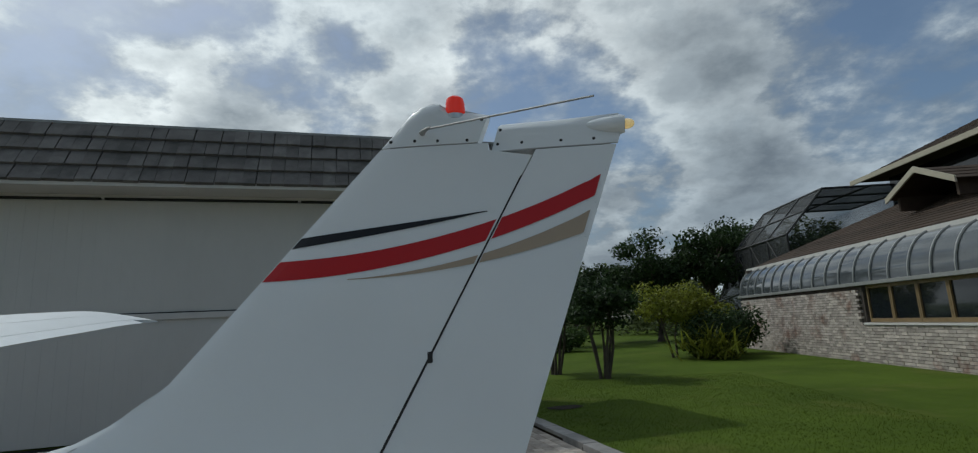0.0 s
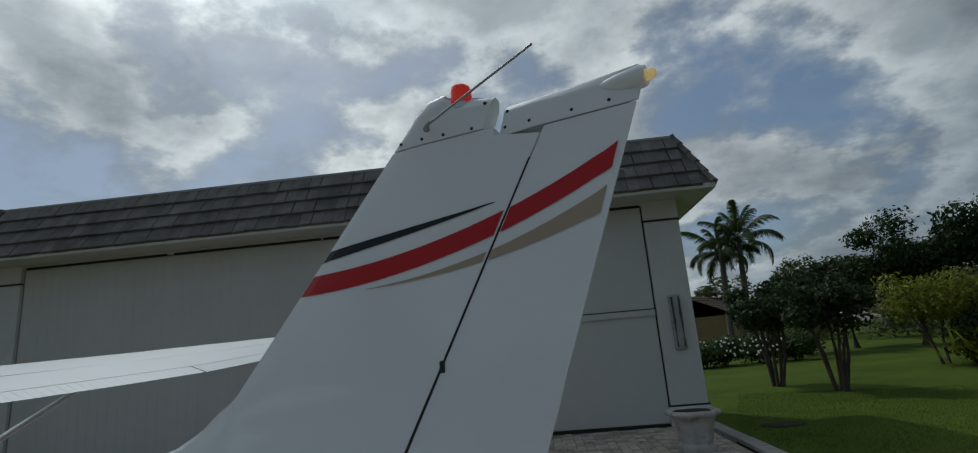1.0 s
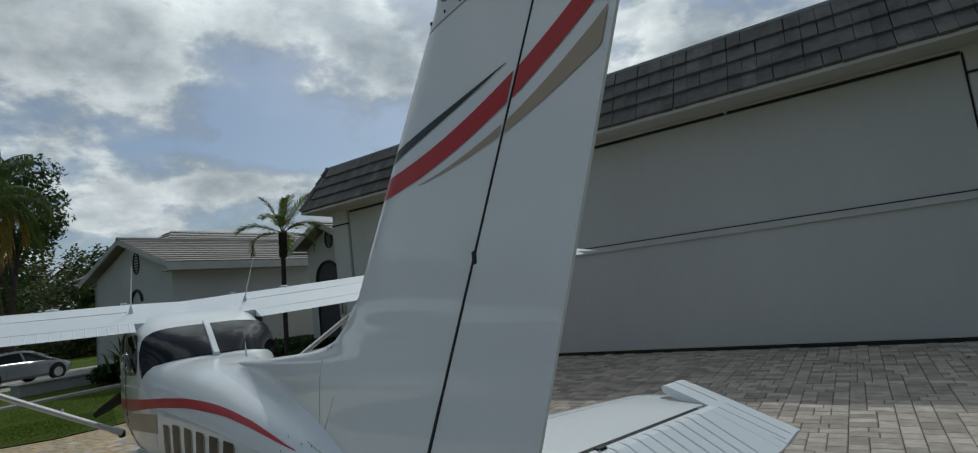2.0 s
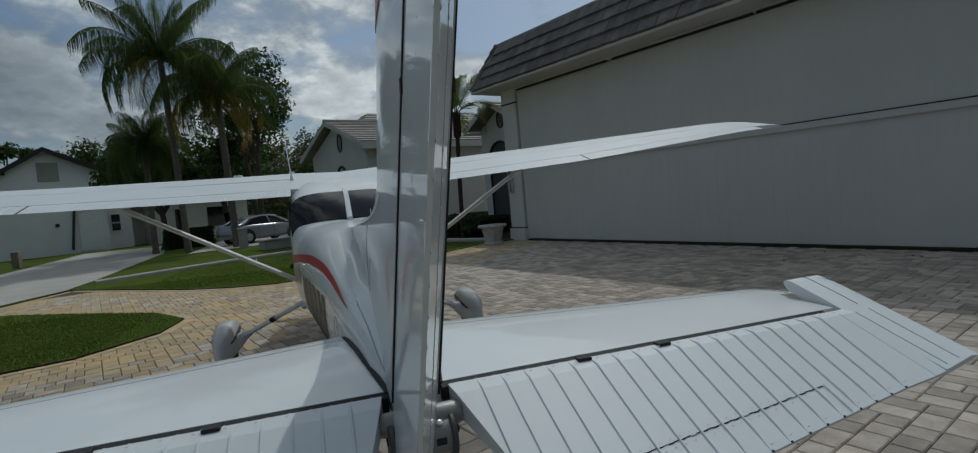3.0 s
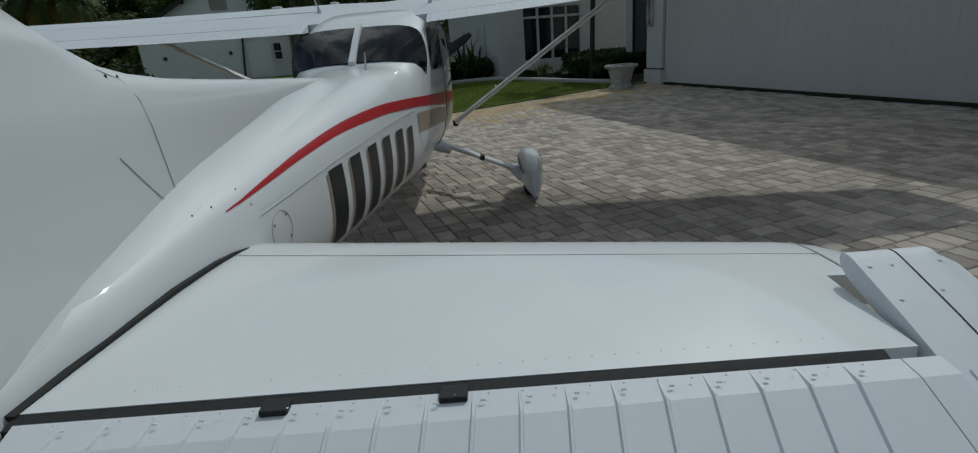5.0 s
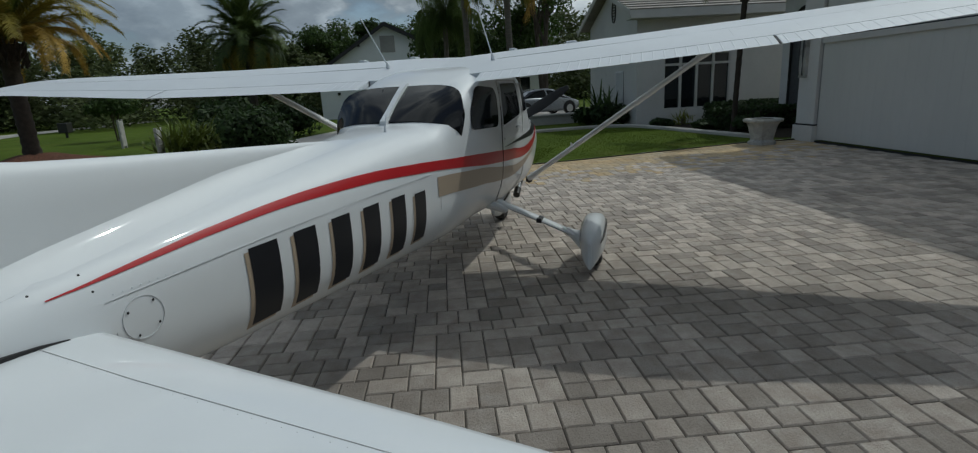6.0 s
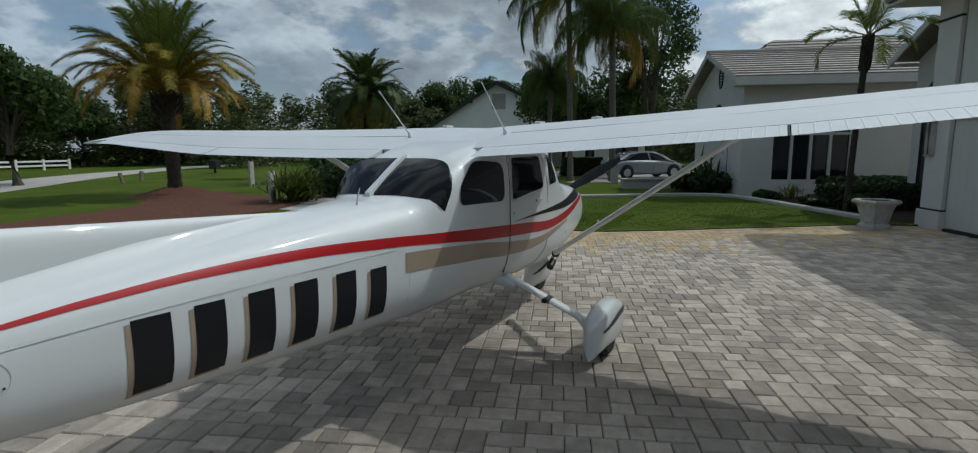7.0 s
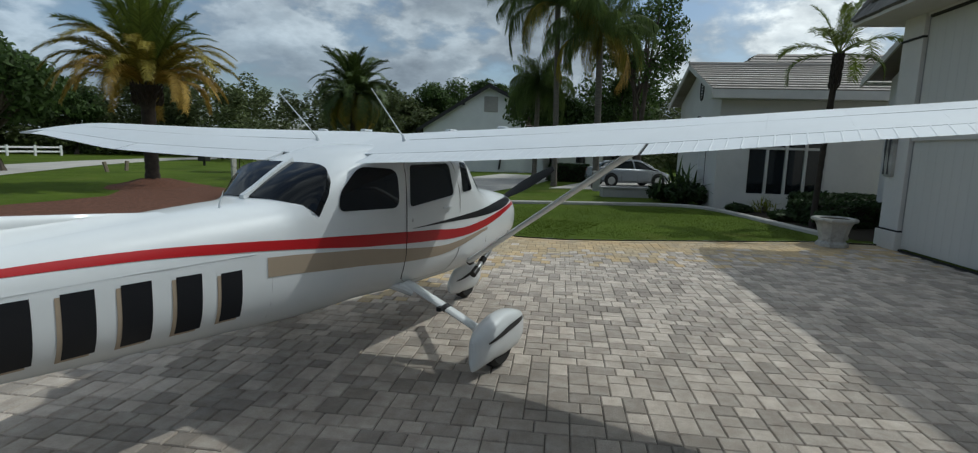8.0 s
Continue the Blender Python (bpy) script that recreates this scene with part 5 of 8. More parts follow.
def build_nose_gear():
    bm = bmesh.new()
    tube(bm, [(-6.13, 0, 0.72), (-6.14, 0, 0.45), (-6.15, 0, 0.33)], [0.04, 0.035, 0.03], 12)
    leg = part("nose_leg", bm, WHITE_WORN, airplane, "nose gear oleo leg", True)
    bm = bmesh.new()
    rings = []
    for x, zb, hw, zt in smooth_table([(-6.52, 0.19, 0.012, 0.24), (-6.46, 0.12, 0.06, 0.33), (-6.32, 0.075, 0.095, 0.40), (-6.12, 0.07, 0.10, 0.42), (-5.96, 0.08, 0.085, 0.37), (-5.84, 0.11, 0.045, 0.28), (-5.80, 0.14, 0.012, 0.21)], 3):
        rings.append([Vector((x, hw * math.cos(a), (zb + zt) / 2 + (zt - zb) / 2 * math.sin(a))) for a in (2 * math.pi * j / 20 for j in range(20))])
    loft(bm, rings)
    bmesh.ops.recalc_face_normals(bm, faces=bm.faces[:])
    pant = part("nose_fairing", bm, WHITE, airplane, "white nose wheel fairing with a black trim line", True)
    shell = smooth_table([(-6.46, 0.12, 0.06, 0.33), (-6.32, 0.075, 0.095, 0.40), (-6.12, 0.07, 0.10, 0.42), (-5.96, 0.08, 0.085, 0.37), (-5.84, 0.11, 0.045, 0.28)], 3)
    for s in (1, -1):
        bm = bmesh.new()

        def at(u, k):
            x = -6.42 + 0.54 * u
            zb, hw, zt = lerp(shell, x)
            z = 0.335 - 0.085 * u + (0.008 + 0.026 * math.sin(math.pi * u)) * k
            q = max(-0.98, min(0.98, (z - (zb + zt) / 2) / ((zt - zb) / 2)))
            return Vector((x, s * (hw * math.sqrt(1 - q * q) + 0.004), z))
        sheet(bm, at, [k / 14 for k in range(15)], (0.0, 0.5, 1.0))
        part("trim_line", bm, BLACK, pant, "black trim line", True)
    bm = bmesh.new()
    disc_stack(bm, [(0.10, -0.055), (0.155, -0.06), (0.175, -0.035), (0.18, 0.0), (0.175, 0.035), (0.155, 0.06), (0.10, 0.055)], 24, pose(-6.15, 0, 0.178, 90, 0, 0))
    part("tyre", bm, RUBBER, pant, "black nose tyre", True)


build_fuselage()
for hand in (1, -1):
    build_wing(hand)
    build_tailplane(hand)
    build_gear(hand)
build_fin()
build_nose_gear()


# ---- ground ----
DRIVE = [grid(3.62, 9.95), grid(3.62, -9.0), Vector((-1.0, -10.5, 0)), Vector((-4.4, -7.0, 0)), Vector((-5.3, -5.0, 0)), Vector((-5.55, -4.1, 0)), Vector((-5.9, -3.15, 0)), Vector((-6.8, -2.5, 0)), Vector((-7.7, -2.4, 0)), Vector((-8.6, -3.0, 0)), Vector((-9.8, -4.6, 0)), Vector((-11.5, -7.2, 0)),
         Vector((-14.4, -6.4, 0)), Vector((-12.8, -4.6, 0)), Vector((-11.6, -3.3, 0)), Vector((-10.9, -2.2, 0)), Vector((-10.65, -1.3, 0)), Vector((-10.9, -0.4, 0)), Vector((-11.5, 0.6, 0)), Vector((-12.3, 1.75, 0)), Vector((-13.1, 2.95, 0)), Vector((-14.0, 4.2, 0)), grid(-11.75, 9.95)]


def flat(outline, z, holes=()):
    """A level sheet inside an outline, with holes."""
    from mathutils.geometry import tessellate_polygon
    loops = [[Vector((p[0], p[1], z)) for p in loop] for loop in (outline, *holes)]
    bm = bmesh.new()
    vs = [bm.verts.new(p) for loop in loops for p in loop]
    for tri in tessellate_polygon(loops):
        try:
            bm.faces.new([vs[i] for i in tri])
        except ValueError:
            pass
    bmesh.ops.recalc_face_normals(bm, faces=bm.faces[:])
    if bm.faces and sum(f.normal.z for f in bm.faces) < 0:
        bmesh.ops.reverse_faces(bm, faces=bm.faces[:])
    return bm


def inside(p, outline):
    c, n = False, len(outline)
    for i in range(n):
        a, b = outline[i], outline[(i + 1) % n]
        if (a[1] > p[1]) != (b[1] > p[1]) and p[0] < (b[0] - a[0]) * (p[1] - a[1]) / (b[1] - a[1]) + a[0]:
            c = not c
    return c


R = 600.0
ground = finish("ground", flat([(R * math.cos(a), R * math.sin(a)) for a in (2 * math.pi * k / 48 for k in range(48))], 0.03, [DRIVE]), GRASS)
tagged(ground, "green mown lawn with worn yellowish patches", "ground", kind="structure")
driveway = finish("pavement", flat(DRIVE, -0.012), SAND)
tagged(driveway, "grey concrete paver driveway with sandy joints", "pavement", kind="structure")

bm = bmesh.new()
loft(bm, [[Vector((p.x, p.y, z)) for p in DRIVE] for z in (0.029, -0.06)], True, (False, False))
tagged(finish("lawn_edge", bm, SOIL), "cut soil edge of the lawn along the pavers", "edge", kind="structure")

# edging between paving and lawn
bm = bmesh.new()
loop = DRIVE[2:-1]
for a, b in zip(loop, loop[1:]):
    d = (b - a)
    n = max(1, round(d.length / 0.24))
    ang = math.degrees(math.atan2(d.y, d.x))
    for k in range(n):
        p = a + d * ((k + 0.5) / n)
        box(bm, (-d.length / n / 2 + 0.004, -0.13, -0.05), (d.length / n / 2 - 0.004, 0.11, 0.006), 0.0, pose(p.x, p.y, 0, 0, 0, ang))
edge_row = finish("edging", bm, YELLOWED)
tagged(edge_row, "yellow-stained paver edging beside the lawn", "edging", kind="structure")

kerb = tagged(new("kerb"), "dark grey stone kerb between pavers and lawn", "kerb", kind="structure")
kerb.matrix_world = GRID_POSE
first = None
for k in range(26):
    v1 = 9.6 - 0.72 * k
    bm = bmesh.new()
    if first is None:
        box(bm, (-0.12, -0.355, -0.1), (0.12, 0.355, 0.085), 0.014)
        first = part("kerb_stone", bm, KERB, kerb)
        first.matrix_basis = pose(3.74, v1, 0)
    else:
        same_mesh("kerb_stone", first, kerb, pose(3.74 + 0.004 * math.sin(k * 5), v1, 0.003 * math.sin(k * 3)))


# ---- hangar garage ----
def build_hangar():
    wall = thing("wall_garage", "white stucco hangar front with corner pilasters", "wall", kind="structure", m=GRID_POSE)
    V = 9.888
    bm = bmesh.new()
    box(bm, (-11.85, V + 0.02, 0), (-11.21, V + 0.4, 4.62), 0.01)
    part("pilaster", bm, STUCCO, wall)
    bm = bmesh.new()
    box(bm, (3.13, V + 0.02, 0), (3.86, V + 0.4, 4.62), 0.01)
    part("pilaster", bm, STUCCO, wall)
    for u0, u1 in ((-11.89, -11.17), (3.09, 3.90)):
        bm = bmesh.new()
        box(bm, (u0, V - 0.03, -0.02), (u1, V + 0.44, 0.36), 0.012)
        part("plinth", bm, STUCCO, wall)
        bm = bmesh.new()
        box(bm, (u0 + 0.01, V - 0.005, 0.362), (u1 - 0.01, V + 0.43, 0.395), 0.0)
        part("plinth_joint", bm, SEAM, wall, "dark joint over the plinth")
        bm = bmesh.new()
        box(bm, (u0 + 0.03, V - 0.005, 4.12), (u1 - 0.03, V + 0.42, 4.16), 0.0)
        part("capital_joint", bm, SEAM, wall)
    bm = bmesh.new()
    box(bm, (-11.85, V + 0.4, 0), (-11.61, V + 1.8, 4.7), 0.0)
    part("side_wall", bm, STUCCO, wall)
    bm = bmesh.new()
    box(bm, (3.62, V + 0.4, 0), (3.86, V + 1.8, 4.7), 0.0)
    part("side_wall", bm, STUCCO, wall)
    bm = bmesh.new()
    box(bm, (-11.85, V + 1.8, 0), (3.86, V + 2.04, 4.7), 0.0)
    part("rear_wall", bm, STUCCO, wall)
    # unseen lower hall behind the tall front, assumed low so the lawn stays sunlit
    bm = bmesh.new()
    box(bm, (-11.83, V + 2.05, 0), (0.6, V + 11.2, 2.9), 0.0)
    part("rear_hall", bm, STUCCO, wall)
    bm = bmesh.new()
    box(bm, (-11.9, V + 2.05, 2.9), (0.8, V + 11.4, 3.06), 0.01)
    part("rear_hall_roof", bm, SLATE, wall)
    bm = bmesh.new()
    box(bm, (-11.21, V + 0.06, 4.50), (3.13, V + 0.36, 4.72), 0.0)
    part("lintel", bm, STUCCO, wall)

    door = thing("door_1", "tall white ribbed bi-fold hangar door, closed", "door", kind="structure", m=GRID_POSE)
    for name, z0, z1 in (("lower_leaf", 0.05, 2.20), ("upper_leaf", 2.26, 4.47)):
        bm = bmesh.new()
        box(bm, (-11.18, V + 0.10, z0), (3.10, V + 0.20, z1), 0.0)
        n = 62
        for k in range(n):
            u = -11.18 + 14.28 * (k + 0.5) / n
            w = 14.28 / n
            box(bm, (u - w / 2 + 0.002, V + 0.0975, z0 + 0.01), (u + w / 2 - 0.002, V + 0.0995, z1 - 0.01), 0.0)
        part(name, bm, DOORPAINT, door, "ribbed white door leaf")
    bm = bmesh.new()
    box(bm, (-11.18, V + 0.045, 2.17), (3.10, V + 0.12, 2.29), 0.008)
    part("middle_rail", bm, TRIM, door, "white middle rail")
    bm = bmesh.new()
    box(bm, (-11.18, V + 0.062, 2.293), (3.10, V + 0.115, 2.312), 0.0)
    part("rail_gap", bm, SEAM, door)
    bm = bmesh.new()
    box(bm, (-11.20, V + 0.055, -0.03), (3.12, V + 0.2, 0.022), 0.0)
    part("bottom_seal", bm, SEAM, door, "black rubber bottom seal")
    bm = bmesh.new()
    for u0 in (-11.15, -7.5, -3.96, -0.42):
        box(bm, (u0 + 0.03, V + 0.04, 4.475), (u0 + 3.51, V + 0.1, 4.515), 0.0)
    part("top_seal", bm, SEAM, door)
    for u, w in ((-11.205, 0.004), (3.105, 0.016)):
        bm = bmesh.new()
        box(bm, (u + 0.004, V + 0.09, 0.0), (u + 0.004 + w, V + 0.12, 4.5), 0.0)
        part("side_seal", bm, SEAM if u > 0 else LINE, door)

    # eave with soffit and fascia
    roof = thing("roof_garage", "grey tiled mansard roof over the hangar", "roof", kind="structure", m=GRID_POSE)
    E0, ZE = V - 0.70, 4.60
    UW, UE, SIDE = -12.30, 4.44, 0.46     # the eave's ends and the hips' inset
    bm = bmesh.new()
    box(bm, (UW, E0, ZE - 0.03), (UE, V + 0.45, ZE + 0.015), 0.0)
    box(bm, (3.86, V + 0.45, ZE - 0.03), (UE, V + 2.7, ZE + 0.015), 0.0)
    box(bm, (UW, V + 0.45, ZE - 0.03), (-11.85, V + 2.7, ZE + 0.015), 0.0)
    part("soffit", bm, TRIM, roof, "white soffit")
    bm = bmesh.new()
    box(bm, (UW - 0.04, E0 - 0.04, ZE - 0.05), (UE + 0.04, E0, ZE + 0.05), 0.006)
    box(bm, (UE, E0, ZE - 0.05), (UE + 0.04, V + 2.7, ZE + 0.08), 0.006)
    box(bm, (UW - 0.04, E0, ZE - 0.05), (UW, V + 2.7, ZE + 0.08), 0.006)
    part("fascia", bm, TRIM, roof, "cream fascia board")
    # deck under the tiles
    z0, z1, back = ZE + 0.035, 5.95, 0.72
    bm = bmesh.new()
    lo = [(UW - 0.02, E0 - 0.02), (UE + 0.02, E0 - 0.02), (UE + 0.02, V + 2.6), (UW - 0.02, V + 2.6)]
    hi = [(UW + SIDE, E0 + back), (UE - SIDE, E0 + back), (UE - SIDE, V + 2.6 - back), (UW + SIDE, V + 2.6 - back)]
    loft(bm, [[Vector((*p, z0)) for p in lo], [Vector((*p, z1)) for p in hi]])
    part("roof_deck", bm, SLATE, roof)
    # tiles, in four courses
    rise, run = (z1 - z0), back
    slope = math.atan2(rise, run)
    steep = math.atan2(rise, SIDE)
    ln = math.hypot(rise, run) / 4
    variants = []
    for w in (0.243, 0.252):
        bm = bmesh.new()
        box(bm, (-w / 2 + 0.004, -0.062, -0.03), (w / 2 - 0.004, 0.004, ln + 0.03), 0.006)
        ob = part("roof_tile", bm, SLATE, roof)
        variants.append(ob)
    rng = random.Random(4)
    for row in range(4):
        f = row / 4
        a, b = UW + SIDE * f + 0.14, UE - SIDE * f - 0.14
        n = round((b - a) / 0.247)
        for k in range(n):
            u = a + (b - a) * (k + 0.5 + (0.25 if row % 2 else -0.25)) / n
            m = Matrix.Translation((u + rng.uniform(-0.01, 0.01), E0 - 0.035 + run * f, z0 + rise * f + rng.uniform(-0.006, 0.006))) @ Matrix.Rotation(math.pi / 2 - slope + radians(8.0 + rng.uniform(-0.7, 0.7)), 4, "X").inverted() @ Matrix.Rotation(radians(rng.uniform(-0.4, 0.4)), 4, "Y")
            if row == 0 and k < 2:
                variants[k].matrix_basis = m
            else:
                same_mesh("roof_tile", variants[k % 2], roof, m)
    bm = bmesh.new()
    for row in range(4):
        f = row / 4
        a, b = E0 + back * f + 0.1, V + 2.6 - back * f
        n = round((b - a) / 0.30)
        for k in range(n):
            v = a + (b - a) * (k + 0.5) / n
            m = Matrix.Translation((UE + 0.055 - SIDE * f, v, z0 + rise * f)) @ Matrix.Rotation(math.pi / 2, 4, "Z") @ Matrix.Rotation(math.pi / 2 - steep + radians(8.0), 4, "X").inverted()
            box(bm, (-0.148, -0.062, -0.02), (0.148, 0.004, ln + 0.03), 0.0, m)
            m = Matrix.Translation((UW - 0.055 + SIDE * f, v, z0 + rise * f)) @ Matrix.Rotation(-math.pi / 2, 4, "Z") @ Matrix.Rotation(math.pi / 2 - steep + radians(8.0), 4, "X").inverted()
            box(bm, (-0.148, -0.062, -0.02), (0.148, 0.004, ln + 0.03), 0.0, m)
    tagged(part("side_roof_tiles", bm, SLATE, roof), kind="stuff")
    for u0, u1 in ((UE + 0.03, UE - SIDE + 0.02), (UW - 0.03, UW + SIDE - 0.02)):
        bm = bmesh.new()
        for k in range(5):
            p = Vector((u0, E0 - 0.03, z0)).lerp(Vector((u1, E0 + back, z1)), k / 5)
            q = Vector((u0, E0 - 0.03, z0)).lerp(Vector((u1, E0 + back, z1)), (k + 1.12) / 5)
            tube(bm, [p + Vector((0, 0, 0.02)), q], [0.085, 0.065], 8)
        part("hip_cap", bm, SLATE, roof)
    bm = bmesh.new()
    box(bm, (UW + SIDE - 0.03, E0 + back - 0.06, z1 - 0.02), (UE - SIDE + 0.03, E0 + back + 0.08, z1 + 0.035), 0.006)
    part("ridge_flashing", bm, LAMPMETAL, roof, "grey metal top flashing")

    for u, base in ((3.50, V), (-11.68, V)):
        lamp = thing("wall_lamp", "tall grey metal wall lamp on the pilaster", "wall lamp", "pilaster lamps", m=GRID_POSE @ Matrix.Translation((u, base, 0)))
        bm = bmesh.new()
        box(bm, (-0.12, -0.06, 1.45), (0.12, 0.03, 2.55), 0.03)
        part("housing", bm, POTSTONE, lamp, "pale weathered back plate", True)
        for s in (-0.07, 0.07):
            bm = bmesh.new()
            tube(bm, [(s, -0.09, 1.50), (s, -0.10, 2.0), (s, -0.09, 2.50)], 0.02, 8)
            part("tube_guard", bm, DARK_STEEL, lamp, "dark lamp tube", True)


build_hangar()


def build_planter(m):
    """A square cast-stone urn with a flared rim on a moulded foot."""
    pot = thing("planter", "weathered white cast-stone planter beside the garage pilaster", "planter", "garage planters", m=m)

    def frustum(levels):
        b = bmesh.new()
        rings = []
        for r, z in levels:
            c = r * 0.5
            rings.append([Vector((x, y, z)) for x, y in ((r - c, -r), (r, -r + c), (r, r - c), (r - c, r), (-r + c, r), (-r, r - c), (-r, -r + c), (-r + c, -r))])
        loft(b, rings)
        bmesh.ops.recalc_face_normals(b, faces=b.faces[:])
        return b
    part("foot", frustum([(0.27, 0.0), (0.27, 0.06), (0.235, 0.09), (0.215, 0.11)]), POTSTONE, pot)
    part("bowl", frustum([(0.215, 0.105), (0.24, 0.25), (0.28, 0.42), (0.315, 0.50)]), POTSTONE, pot)
    part("rim", frustum([(0.31, 0.49), (0.37, 0.515), (0.385, 0.55), (0.37, 0.585), (0.33, 0.59), (0.30, 0.56)]), POTSTONE, pot, "thick flared rim")
    part("soil", frustum([(0.29, 0.53), (0.29, 0.565)]), SOIL, pot, "dry dark soil")


build_planter(GRID_POSE @ pose(2.95, 7.55, 0, 0, 0, 4))
build_planter(GRID_POSE @ pose(-11.38, 8.80, 0, 0, 0, -3))


# ---- plants ----
def leaf_cloud(bm, rng, centre, radii, count, size, shell=0.55, flat=0.0):
    """Many small leaves scattered in an uneven ellipsoid, denser towards its skin."""
    c = Vector(centre)
    for _ in range(count):
        d = Vector((rng.gauss(0, 1), rng.gauss(0, 1), rng.gauss(0, 1))).normalized()
        r = shell + (1 - shell) * rng.random() ** 0.7
        wob = 0.82 + 0.30 * noise.noise(d * 2.1 + c * 0.37)
        p = c + Vector((d.x * radii[0], d.y * radii[1], d.z * radii[2])) * (r * wob)
        n = (d + Vector((rng.gauss(0, 0.6), rng.gauss(0, 0.6), rng.gauss(0.3, 0.6)))).normalized()
        a = n.orthogonal().normalized()
        a = (Matrix.Rotation(rng.uniform(0, 6.28), 3, n) @ a) * size * rng.uniform(0.7, 1.35)
        b = n.cross(a) * rng.uniform(0.38, 0.6)
        vs = [bm.verts.new(p + q) for q in (-a, b * 0.9 - a * 0.1, a, -b * 0.9 - a * 0.1)]
        bm.faces.new(vs)


def crown_clumps(rng, centre, radius, height, n):
    out = []
    for k in range(n):
        a = 2.4 * k + rng.uniform(-0.4, 0.4)
        f = math.sqrt((k + 0.5) / n)
        out.append((centre + Vector((math.cos(a) * radius * f * 0.75, math.sin(a) * radius * f * 0.75, height * rng.uniform(-0.45, 0.5) * (1 - 0.45 * f))), radius * rng.uniform(0.32, 0.55)))
    return out


def leafy_tree(at, height, radius, label, seed, leaf=LEAF, count=3200, size=0.16, trunks=1, crown_from=0.35, name="tree", category="tree", group=""):
    rng = random.Random(seed)
    tree = thing(name, label, category, group, m=Matrix.Translation(at))
    bm = bmesh.new()
    top = Vector((0, 0, height * (crown_from + 0.25)))
    mid = Vector((0, 0, height * (1 + crown_from) / 2))
    clumps = crown_clumps(rng, mid, radius, height * (1 - crown_from) / 2 * 1.2, 16)
    for k in range(trunks):
        a = 2 * math.pi * k / max(1, trunks) + rng.uniform(0, 1)
        spread = 0 if trunks == 1 else radius * 0.35
        foot = Vector((math.cos(a), math.sin(a), 0)) * (0 if trunks == 1 else 0.12)
        head = top + Vector((math.cos(a), math.sin(a), 0)) * spread
        r0 = height * (0.026 if trunks == 1 else 0.014)
        kink = foot.lerp(head, 0.5) + Vector((rng.uniform(-1, 1), rng.uniform(-1, 1), 0)) * radius * 0.06
        tube(bm, [foot + Vector((0, 0, -0.05)), foot.lerp(kink, 0.15), kink, head], [r0 * 1.5, r0, r0 * 0.85, r0 * 0.5], 8)
        for c, r in clumps[k::trunks]:
            s = kink.lerp(head, rng.uniform(0.1, 0.95))
            tube(bm, [s, s.lerp(c, 0.5) + Vector((0, 0, 0.05 * height)), c], [r0 * 0.45, r0 * 0.3, r0 * 0.1], 6)
    part("trunk", bm, BARK, tree, "grey-brown bark", True)
    bm = bmesh.new()
    for c, r in clumps:
        leaf_cloud(bm, rng, c, (r, r, r * 0.75), count // len(clumps), size, 0.35)
    part("crown", bm, leaf, tree)
    return tree


def frond_mesh(length, droop, leaflets, width, seed, mat, spread=0.7, hang=0.0, blade=1.0, weep=None):
    """One pinnate palm leaf that leaves its heart along +x and bends down. weep: the way that its leaflets hang."""
    rng = random.Random(seed)
    bm = bmesh.new()

    def spine(t):
        return Vector((length * t * (1 - 0.28 * droop * t * t), 0, length * (0.30 * t - droop * 0.62 * t * t * t)))
    tube(bm, [spine(k / 8) for k in range(9)], [0.028 * length / 3 * (1 - 0.85 * k / 8) + 0.003 for k in range(9)], 5)
    for k in range(leaflets):
        t = 0.14 + 0.85 * k / leaflets
        p, d = spine(t), (spine(min(1, t + 0.02)) - spine(t - 0.02)).normalized()
        for s in (1, -1):
            ln = width * math.sin(math.pi * (0.12 + 0.80 * t)) ** 0.6 * rng.uniform(0.85, 1.1)
            out = (Vector((0, s, 0)) * spread + d * 0.65 + Vector((0, 0, rng.uniform(-0.05, 0.28) - hang))).normalized()
            w = d * (0.022 + 0.013 * length / 3) * blade
            tip = p + out * ln + Vector((0, 0, -ln * (0.16 + hang * 0.6)))
            mid = p + out * ln * 0.55
            if weep:
                mid = p + Vector((0, s, 0)) * ln * rng.uniform(0.08, 0.30) + d * ln * rng.uniform(0.02, 0.20) + weep * ln * 0.16
                tip = mid + weep * ln * rng.uniform(0.65, 1.0) + Vector((0, s, 0)) * ln * rng.uniform(-0.04, 0.12)
                w = w.cross(weep).cross(weep).normalized() * w.length
            a, b, c, e, f = bm.verts.new(p - w * 0.5), bm.verts.new(p + w * 0.5), bm.verts.new(mid + w * 0.55), bm.verts.new(mid - w * 0.55), bm.verts.new(tip)
            bm.faces.new((a, b, c, e))
            bm.faces.new((e, c, f))
    me = bpy.data.meshes.new("frond")
    bm.to_mesh(me)
    bm.free()
    me.materials.append(mat)
    return me


